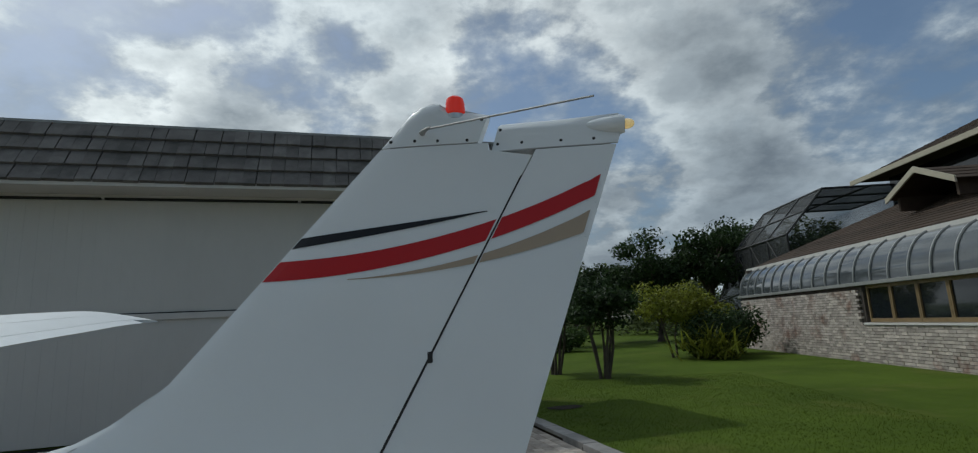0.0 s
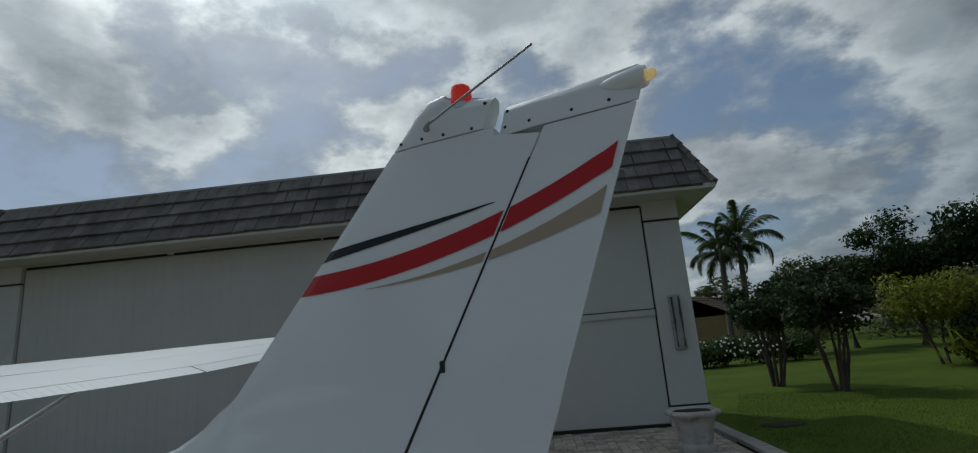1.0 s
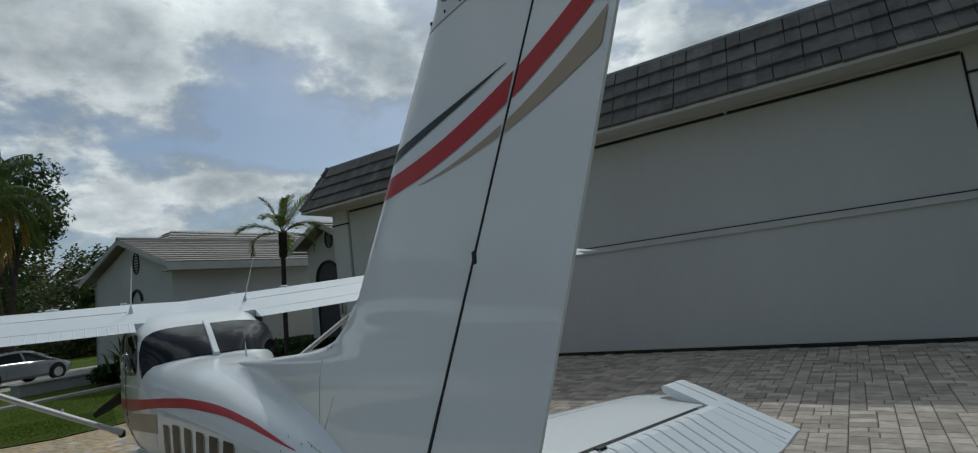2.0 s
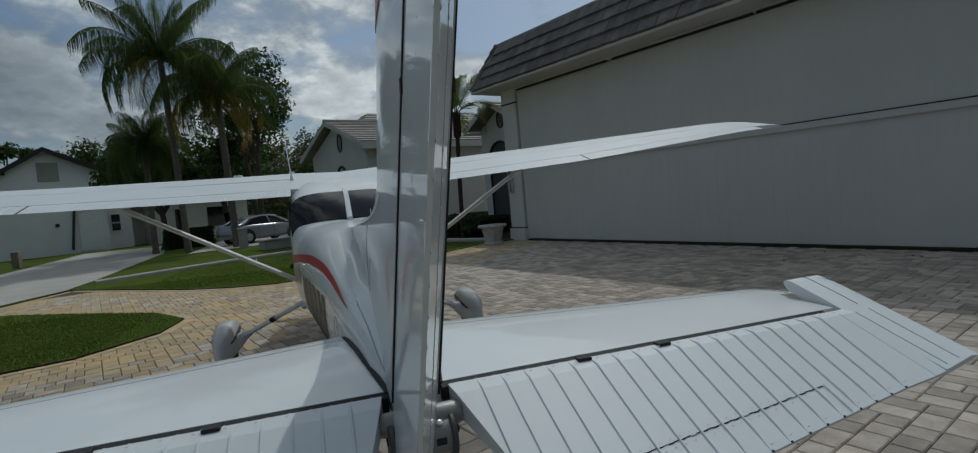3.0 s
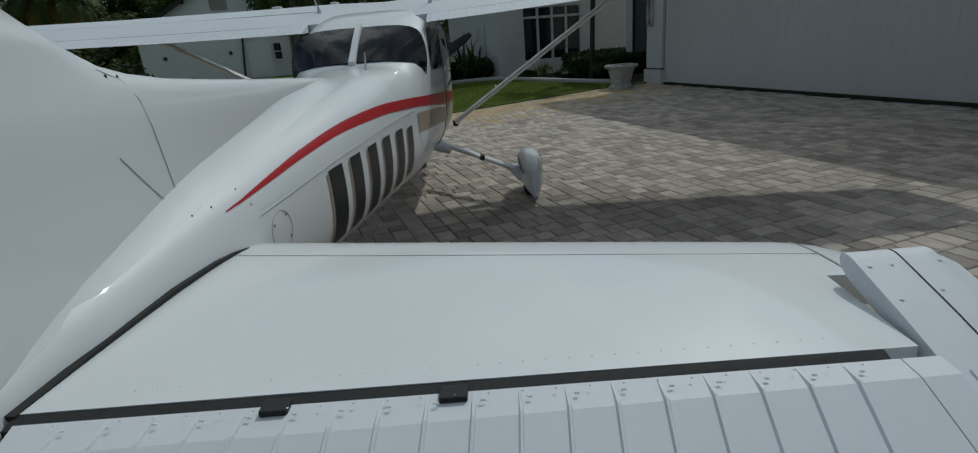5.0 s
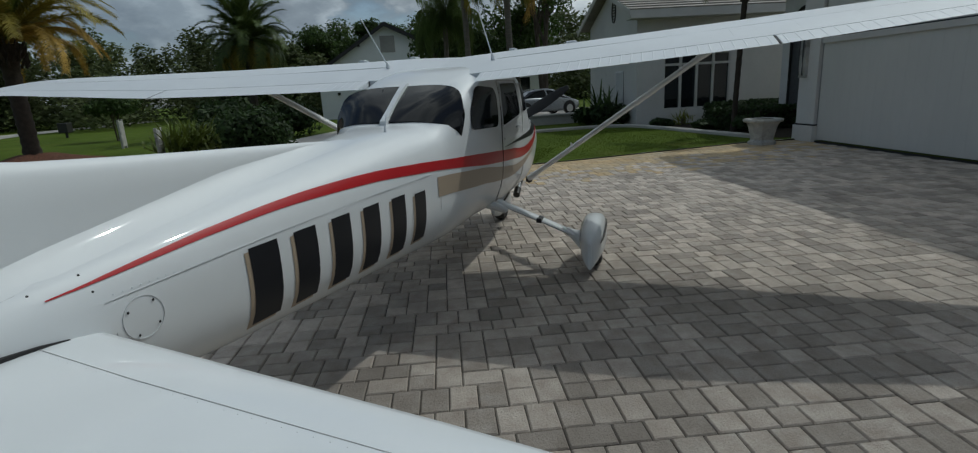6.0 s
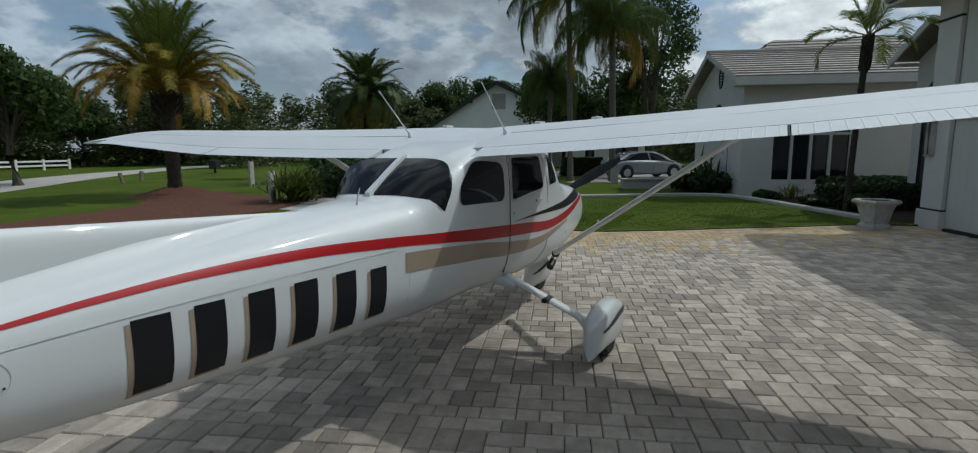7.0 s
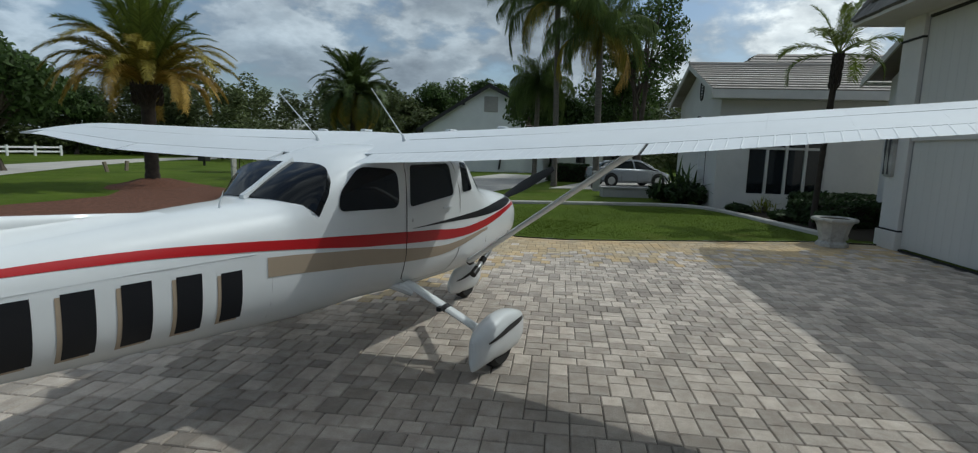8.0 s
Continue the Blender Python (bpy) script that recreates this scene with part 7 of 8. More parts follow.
def build_car(m):
    car = thing("car", "silver sedan parked on the far drive", "car", m=m)
    rows = [(-2.25, 0.42, 0.70, 0.60, 0.72), (-2.18, 0.30, 0.78, 0.80, 0.98), (-1.75, 0.24, 0.86, 0.92, 1.06), (-0.9, 0.22, 0.88, 0.94, 1.06), (0.7, 0.22, 0.88, 0.92, 1.00), (1.5, 0.22, 0.87, 0.86, 0.92), (2.05, 0.26, 0.80, 0.72, 0.76), (2.25, 0.38, 0.62, 0.55, 0.58)]
    bm = bmesh.new()
    rings = []
    for x, zb, hw, zs, zt in smooth_table(rows, 3):
        half = [(0.0, zb), (hw * 0.85, zb), (hw, zb + 0.12), (hw, zs - 0.10), (hw * 0.94, zs), (hw * 0.75, zt - 0.01), (0.0, zt)]
        rings.append([Vector((x, y, z)) for y, z in half] + [Vector((x, -y, z)) for y, z in half[-2:0:-1]])
    loft(bm, rings)
    bmesh.ops.recalc_face_normals(bm, faces=bm.faces[:])
    part("body", bm, CARPAINT, car, "silver body", True)
    # glasshouse with a painted roof skin and pillars
    cab = smooth_table([(-1.95, 0.70, 1.02, 1.04), (-1.45, 0.68, 1.00, 1.26), (-0.8, 0.66, 0.98, 1.41), (-0.1, 0.65, 0.97, 1.46), (0.45, 0.65, 0.95, 1.40), (0.95, 0.67, 0.93, 1.22), (1.50, 0.70, 0.90, 0.94)], 4)

    def shell(x, k):
        """Half breadth and height of the cabin's side at x, k from the sill to the roof."""
        hw, zb, zt = lerp(cab, x)
        return hw * (1.18 - 0.30 * k ** 1.6), zb + (zt - zb) * k
    bm = bmesh.new()
    loft(bm, [[Vector((x, s * shell(x, k)[0], shell(x, k)[1])) for s, k in ((1, 0.0), (1, 0.5), (1, 0.9), (1, 1.0), (-1, 1.0), (-1, 0.9), (-1, 0.5), (-1, 0.0))] for x, *_ in cab])
    bmesh.ops.recalc_face_normals(bm, faces=bm.faces[:])
    glass = part("glasshouse", bm, DARK_GLASS, car, "dark car windows", True)
    bm = bmesh.new()
    tops = [r for r in cab if -1.35 < r[0] < 0.62]
    loft(bm, [[Vector((x, s * shell(x, k)[0] * 1.01, shell(x, k)[1] + up)) for s, k, up in ((1, 0.84, 0.0), (1, 0.93, 0.012), (1, 1.0, 0.014), (-1, 1.0, 0.014), (-1, 0.93, 0.012), (-1, 0.84, 0.0))] for x, *_ in tops])
    bmesh.ops.recalc_face_normals(bm, faces=bm.faces[:])
    part("roof_skin", bm, CARPAINT, glass, "silver roof", True)
    for s in (1, -1):
        for x0, x1, w in ((1.42, 0.55, 0.05), (0.02, -0.05, 0.045), (-1.90, -1.25, 0.13)):
            bm = bmesh.new()
            rings = []
            for k in (0.0, 0.3, 0.6, 0.9):
                x = x0 + (x1 - x0) * k / 0.9
                y, z = shell(x, k)
                rings.append([Vector((x + a, s * (y + b), z)) for a, b in ((-w, -0.01), (w, -0.01), (w, 0.014), (-w, 0.014))])
            loft(bm, rings)
            bmesh.ops.recalc_face_normals(bm, faces=bm.faces[:])
            part("pillar", bm, CARPAINT, glass, "", True)
        bm = bmesh.new()
        box(bm, (-2.20, s * 0.56 - 0.13, 0.74), (-2.06, s * 0.56 + 0.13, 0.90), 0.03)
        part("tail_lamp", bm, RED, car, "red tail lamp")
        bm = bmesh.new()
        box(bm, (1.96, s * 0.56 - 0.14, 0.58), (2.16, s * 0.56 + 0.14, 0.70), 0.03)
        part("headlight", bm, METAL, car, "clear headlight")
        for x in (-0.78, 0.16, 1.02):
            bm = bmesh.new()
            box(bm, (x - 0.006, s * 0.872 - 0.012, 0.34), (x + 0.006, s * 0.872 + 0.012, 0.80), 0.0)
            part("door_seam", bm, SEAM, car)
        for x in (-1.38, 1.38):
            bm = bmesh.new()
            disc_stack(bm, [(0.02, -0.008), (0.395, -0.008), (0.395, 0.008), (0.02, 0.008)], 24, pose(x, s * 0.882, 0.36, 90, 0, 0))
            part("wheel_arch", bm, SEAM, car, "dark wheel arch")
            bm = bmesh.new()
            disc_stack(bm, [(0.22, -0.10), (0.315, -0.10), (0.33, -0.06), (0.33, 0.06), (0.315, 0.10), (0.22, 0.10)], 22, pose(x, s * 0.83, 0.33, 90, 0, 0))
            wheel = part("wheel", bm, RUBBER, car, "black tyre", True)
            bm = bmesh.new()
            disc_stack(bm, [(0.21, -0.105), (0.2, -0.112), (0.05, -0.10), (0.05, 0.10), (0.2, 0.112), (0.21, 0.105)], 18, pose(x, s * 0.83, 0.33, 90, 0, 0))
            part("rim", bm, METAL, wheel, "alloy rim", True)


build_car(pose(-29.5, -3.5, 0.05, 0, 0, 130) @ Matrix.Scale(0.95, 4))
far_drive = flat([(-24.5, -6.0), (-27.0, -1.0), (-32.0, 2.0), (-38.0, 0.0), (-36.0, -6.5)], 0.044)
tagged(finish("far_driveway", far_drive, CONCRETE), "pale concrete drive beside the house", "driveway", kind="structure")
side_drive = flat([(-10.6, -11.5), (-11.4, -7.35), (-14.3, -6.5), (-16.5, -6.6), (-27.0, -7.6), (-36.0, -9.6), (-36.0, -14.0), (-23.0, -12.2), (-16.5, -11.4), (-13.5, -12.2), (-12.0, -15.0)], 0.040)
tagged(finish("side_driveway", side_drive, CONCRETE), "pale worn concrete drive between the lawns", "driveway", kind="structure")
road = flat([(-2, -16.5), (-11.9, -26.6), (-18, -33), (-23.2, -37.7), (-31, -43.2), (-50, -50), (-50, -54), (-31.2, -47.5), (-22, -42), (-15.8, -36.9), (-9, -31), (3, -21)], 0.044)
tagged(finish("road", road, CONCRETE), "pale concrete lane curving through the lawns", "road", kind="structure")

# mulch bed round the date palm
rng = random.Random(5)
out = [(-4.0, -11.9), (-5.4, -13.0), (-7.0, -13.7), (-8.4, -14.0), (-9.8, -14.5), (-11.0, -16.0), (-12.0, -17.9), (-13.3, -18.5), (-14.3, -17.2), (-14.1, -14.9), (-13.7, -12.9), (-13.2, -11.3), (-12.2, -10.2), (-10.9, -9.7), (-9.5, -9.6), (-7.5, -10.0), (-5.4, -10.8)]
mulch = flat(out, 0.046)
bmesh.ops.subdivide_edges(mulch, edges=mulch.edges[:], cuts=5, use_grid_fill=True)
for v in mulch.verts:
    v.co.z += 0.016 * (noise.noise(v.co * 0.7) + 0.6)
# the mulch is heaped round the palm's foot
loft(mulch, [[Vector((-12.9 + r * math.cos(a) * (1 + 0.12 * math.sin(3 * a)), -17.2 + r * math.sin(a), z + 0.02 * math.sin(5 * a + r))) for a in (2 * math.pi * j / 20 for j in range(20))] for r, z in ((1.75, 0.03), (1.3, 0.10), (0.9, 0.20), (0.5, 0.31), (0.15, 0.34))])
tagged(finish("mulch_bed", mulch, MULCH, None, "", True), "red-brown bark mulch bed round the palm", "bed", kind="structure")
palm((-12.9, -17.3, 0.02), (-12.75, -17.1, 3.72), 4.0, 76, "broad date palm with yellowed lower fronds in a mulch bed", 61, droop=0.74, old=0.20, radius=0.225, width=0.50, leaflets=120, name="date_palm", low=-3, high=80, bulge=1.9, blade=0.62, turning=0.36)
palm((-23.1, -16.6, 0.0), (-23.2, -16.5, 4.5), 2.9, 84, "bushy feather palm before the tree line", 62, droop=0.9, old=0.05, radius=0.18, width=0.5, leaflets=80, low=-50, blade=0.75, leaf=FROND_DARK, turning=0.1)
palm((-26.0, -6.3, 0.0), (-26.0, -6.5, 8.7), 4.2, 36, "tall queen palm with weeping fronds", 63, droop=0.95, old=0.0, radius=0.13, width=1.15, leaflets=130, boots=False, name="queen_palm", low=-30, high=76, leaf=FROND_QUEEN, blade=0.42, turning=0.10, weeping=True)
palm((-26.3, -4.3, 0.0), (-26.3, -4.45, 7.3), 3.3, 36, "queen palm with a grey trunk beside the car", 64, droop=1.0, old=0.04, radius=0.15, width=1.05, leaflets=110, boots=False, name="queen_palm", low=-40, high=76, leaf=FROND_QUEEN, blade=0.45, turning=0.22, weeping=True)
palm((-27.5, -8.0, 0.0), (-27.4, -7.9, 5.0), 2.3, 46, "shorter queen palm with hanging fronds beside the white house", 66, droop=1.0, old=0.0, radius=0.12, width=1.0, leaflets=100, boots=False, name="queen_palm", low=-35, high=76, leaf=FROND_QUEEN, blade=0.45, weeping=True)
palm((-16.58, 4.25, 0.03), (-16.62, 4.4, 4.32), 1.7, 12, "young pygmy palm leaning beside the porch", 65, droop=0.75, old=0.0, radius=0.07, width=0.36, leaflets=38, boots=True, name="pygmy_palm", low=-25, high=75, bulge=1.25)
leafy_tree((-33.6, -3.9, 0), 12.8, 3.2, "tall airy broadleaf tree behind the car", 71, LEAF, 6500, 0.125, 2, 0.28)
leafy_tree((-31.0, -8.5, 0), 6.6, 2.6, "dense green tree behind the palms", 72, LEAF, 6500, 0.15, 1, 0.2)
leafy_tree((-37.5, -6.5, 0), 8.6, 3.4, "dense green tree behind the palms", 73, LEAF, 6500, 0.16, 1, 0.15)
leafy_tree((-35.0, 1.5, 0), 5.6, 3.2, "dark rounded tree beside the house", 74, LEAF, 3000, 0.22, 1, 0.12)
bush((-14.5, -11.4, 0.03), 0.9, 1.15, "dense dark shrub at the end of the mulch bed", 75, LEAF_DARK, 2600, 0.10)
strap_bush((-13.0, -11.0, 0.03), 1.0, 1.6, 330, "green arching strap-leaved plant beside the shrub", 76, FROND)
for k, (x, y, r, h) in enumerate(((-18.6, -14.2, 1.5, 1.9), (-20.6, -13.0, 1.4, 1.7), (-17.2, -13.4, 1.2, 1.6))):
    bush((x, y, 0.03), r, h, "dark shrub beside the side drive", 80 + k, LEAF_DARK, 2200, 0.12)
leafy_tree((-21.8, -24.0, 0.0), 3.0, 1.25, "small round-headed tree standing on the lawn", 85, LEAF, 2600, 0.10, 2, 0.25)
bush((-13.2, -9.0, 0.03), 1.2, 1.45, "dark mounded shrub at the drive's edge", 84, LEAF_DARK, 3200, 0.09)

# posts, utility boxes and sign on the lawn
for x, y, h in ((-12.3, -11.5, 0.95), (-17.5, -18.75, 1.1)):
    post = thing("utility_box", "pale weathered utility pedestal on two posts", "utility box", "lawn pedestals", m=pose(x, y, 0.02, 0, 0, 30))
    bm = bmesh.new()
    box(bm, (-0.17, -0.05, 0.08), (0.17, 0.05, h), 0.02)
    part("cabinet", bm, POTSTONE, post)
    for s in (-0.2, 0.2):
        bm = bmesh.new()
        box(bm, (s - 0.035, -0.04, 0), (s + 0.035, 0.04, h + 0.06), 0.01)
        part("post", bm, POTSTONE, post)
for x, y, ang in ((-16.7, -27.5, 14), (-18.1, -28.3, -6)):
    post = thing("bollard", "short leaning brown wooden bollard beside the lane", "bollard", "lane bollards", m=pose(x, y, 0.02, 0, ang, 0))
    bm = bmesh.new()
    box(bm, (-0.075, -0.075, -0.1), (0.075, 0.075, 0.55), 0.02)
    part("stake", bm, POSTWOOD, post)
post = thing("wooden_post", "squat weathered wooden post beside the side drive", "post", m=pose(-27.6, -13.5, 0.0))
bm = bmesh.new()
box(bm, (-0.14, -0.14, -0.05), (0.14, 0.14, 0.75), 0.02)
part("stake", bm, POSTWOOD, post)
sign = thing("mail_box", "dark box on a short stand far across the lawn", "mailbox", m=pose(-25.8, -32.6, 0.0, 0, 0, 30))
bm = bmesh.new()
box(bm, (-0.4, -0.25, 0.35), (0.4, 0.25, 0.95), 0.04)
part("box_body", bm, DARKMETAL, sign)
bm = bmesh.new()
box(bm, (-0.06, -0.06, -0.05), (0.06, 0.06, 0.36), 0.01)
part("stand", bm, DARKMETAL, sign)

fence = thing("fence", "white two-rail paddock fence across the far lawn", "fence")
a, b = Vector((-14.5, -53.0, 0)), Vector((-27.2, -54.7, 0))
for k in range(7):
    p = a.lerp(b, k / 6)
    bm = bmesh.new()
    box(bm, (p.x - 0.09, p.y - 0.09, 0), (p.x + 0.09, p.y + 0.09, 0.98), 0.02)
    part("post", bm, FENCE, fence)
d = b - a
ang = math.degrees(math.atan2(d.y, d.x))
for z in (0.42, 0.80):
    bm = bmesh.new()
    box(bm, (0, -0.03, z - 0.09), (d.length, 0.03, z + 0.07), 0.01, pose(a.x, a.y, 0, 0, 0, ang))
    part("rail", bm, FENCE, fence)


def far_house(name, label, a, b, depth, eave, apex, wall, roof):
    """A gabled house whose gable end runs from a to b."""
    a, b = Vector((*a, 0)), Vector((*b, 0))
    d = b - a
    ob = thing(name, label, "house", m=pose(a.x, a.y, 0, 0, 0, math.degrees(math.atan2(d.y, d.x))))
    w = d.length
    bm = bmesh.new()
    gable_wall(bm, 0, w, 0, 0.3, eave, apex)
    part("gable_wall", bm, wall, ob)
    bm = bmesh.new()
    box(bm, (0, 0.3, 0), (0.3, depth, eave))
    box(bm, (w - 0.3, 0.3, 0), (w, depth, eave))
    box(bm, (0.3, depth - 0.3, 0), (w - 0.3, depth, eave))
    part("wall", bm, wall, ob)
    bm = bmesh.new()
    k = (apex - eave) / (w / 2)
    tiled_slope(bm, (-0.5, -0.4, eave - 0.5 * k), (-0.5, depth + 0.4, eave - 0.5 * k), (w / 2, depth + 0.4, apex), (w / 2, -0.4, apex), 8)
    tiled_slope(bm, (w + 0.5, -0.4, eave - 0.5 * k), (w + 0.5, depth + 0.4, eave - 0.5 * k), (w / 2, depth + 0.4, apex), (w / 2, -0.4, apex), 8)
    tagged(part("roof", bm, roof, ob), kind="stuff")
    for s in (0, 1):
        bm = bmesh.new()
        p, q = Vector((-0.5 if s == 0 else w + 0.5, -0.45, eave - 0.5 * k - 0.12)), Vector((w / 2, -0.45, apex - 0.12))
        loft(bm, [[r + Vector((0, m_, n_)) for m_, n_ in ((0, -0.08), (0.08, -0.08), (0.08, 0.22), (0, 0.22))] for r in (p, q)])
        part("bargeboard", bm, DARKMETAL, ob, "dark bargeboard")
    return ob


def build_white_house():
    """A gabled house whose one eave is cut short where a lower wing joins."""
    ob = thing("white_house", "white gabled house with dark bargeboards beyond the drive", "house", m=pose(-35.3, -20.4, 0, 0, 0, math.degrees(math.atan2(8.4, -5.0))))
    bm = bmesh.new()
    line = [(0.0, 0.0), (7.8, 0.0), (7.8, 5.12), (4.89, 6.5), (0.0, 3.35)]
    loft(bm, [[Vector((u, v, z)) for u, z in line] for v in (0.0, 0.3)])
    bmesh.ops.recalc_face_normals(bm, faces=bm.faces[:])
    part("gable_wall", bm, WHITEWALL, ob)
    for lo, hi in (((0, 0.3, 0), (0.3, 11, 3.35)), ((7.5, 0.3, 0), (7.8, 11, 5.1)), ((0.3, 10.7, 0), (7.5, 11, 3.4))):
        bm = bmesh.new()
        box(bm, lo, hi)
        part("wall", bm, WHITEWALL, ob)
    bm = bmesh.new()
    tiled_slope(bm, (-0.5, -0.4, 3.03), (-0.5, 11.4, 3.03), (4.89, 11.4, 6.52), (4.89, -0.4, 6.52), 8)
    tiled_slope(bm, (8.15, -0.4, 4.97), (8.15, 11.4, 4.97), (4.89, 11.4, 6.52), (4.89, -0.4, 6.52), 6)
    tagged(part("roof", bm, SHINGLE, ob), kind="stuff")
    for p, q in (((-0.5, 2.95), (4.89, 6.42)), ((8.15, 4.88), (4.89, 6.42))):
        bm = bmesh.new()
        loft(bm, [[Vector((u, -0.45 + a, z + b)) for a, b in ((0, -0.10), (0.08, -0.10), (0.08, 0.20), (0, 0.20))] for u, z in (p, q)])
        part("bargeboard", bm, DARKMETAL, ob, "dark bargeboard")
    bm = bmesh.new()
    box(bm, (4.55, -0.04, 4.55), (5.60, -0.005, 5.70), 0.0)
    vent = part("gable_vent", bm, CONCRETE, ob, "grey louvred gable vent")
    for k in range(8):
        bm = bmesh.new()
        box(bm, (4.58, -0.07, 4.60 + 0.135 * k), (5.57, -0.042, 4.66 + 0.135 * k), 0.0)
        part("slat", bm, CONCRETE, vent)
    bm = bmesh.new()
    tube(bm, [(8.05, -0.40, 4.88), (7.55, -0.12, 4.60), (7.40, -0.10, 3.10), (7.15, -0.10, 2.95), (6.10, -0.10, 2.72), (5.80, -0.10, 0.25)], 0.075, 6)
    part("downpipe", bm, DARKMETAL, ob, "black downpipe")
    bm = bmesh.new()
    box(bm, (6.25, -0.06, 0.12), (7.45, -0.004, 2.45), 0.01)
    part("side_door", bm, FENCE, ob, "white side door")
    for u, z in ((2.9, 5.0), (5.1, 1.75), (1.2, 1.7)):
        bm = bmesh.new()
        box(bm, (u, -0.10, z), (u + 0.2, -0.005, z + 0.2), 0.02)
        part("wall_light", bm, DARKMETAL, ob)
    # the lower wing
    for lo, hi in (((7.81, 0.8, 0), (9.35, 1.05, 3.6)), ((9.35, 0.8, 2.75), (11.6, 1.05, 3.6)), ((11.3, 0.8, 0), (11.6, 1.05, 2.75)), ((9.1, 3.0, 0), (11.6, 3.2, 3.6))):
        bm = bmesh.new()
        box(bm, lo, hi)
        part("wing_wall", bm, WHITEWALL, ob)
    bm = bmesh.new()
    tiled_slope(bm, (7.82, 0.35, 3.55), (11.9, 0.35, 3.55), (11.9, 4.2, 4.6), (7.82, 4.2, 4.6), 6)
    tagged(part("wing_roof", bm, SHINGLE, ob), kind="stuff")
    bm = bmesh.new()
    box(bm, (8.1, 0.74, 1.15), (8.72, 0.79, 2.35), 0.01)
    win = part("window", bm, FENCE, ob, "white framed small window")
    for z0, z1 in ((1.22, 1.70), (1.78, 2.28)):
        bm = bmesh.new()
        box(bm, (8.17, 0.72, z0), (8.65, 0.738, z1), 0.0)
        part("pane", bm, DARK_GLASS, win)


build_white_house()
annex = thing("annex", "low white annexe with dark windows and a flat roof", "house", m=pose(-40.6, -11.6, 0, 0, 0, 118))
bm = bmesh.new()
box(bm, (0.2, 0, 0), (6.5, 5, 2.9), 0.02)
part("wall", bm, STUCCO, annex)
bm = bmesh.new()
box(bm, (0.0, -0.3, 2.9), (6.8, 5.2, 3.1), 0.02)
part("roof", bm, DARKMETAL, annex)
for u, w in ((1.5, 0.7), (3.6, 2.0)):
    bm = bmesh.new()
    box(bm, (u, -0.03, 0.9), (u + w, -0.004, 2.3), 0.0)
    part("window", bm, DARK_GLASS, annex)
yellow_house = far_house("yellow_house", "far yellow house with a brown roof", (3.5, 57.0), (-5.0, 60.0), 9, 3.0, 5.0, YELLOWWALL, SHINGLE)
pale_house = far_house("pale_house", "far pale house beyond the paddock fence", (-14.0, -64.0), (-24.0, -66.0), 9, 3.0, 4.8, STUCCO, SHINGLE)


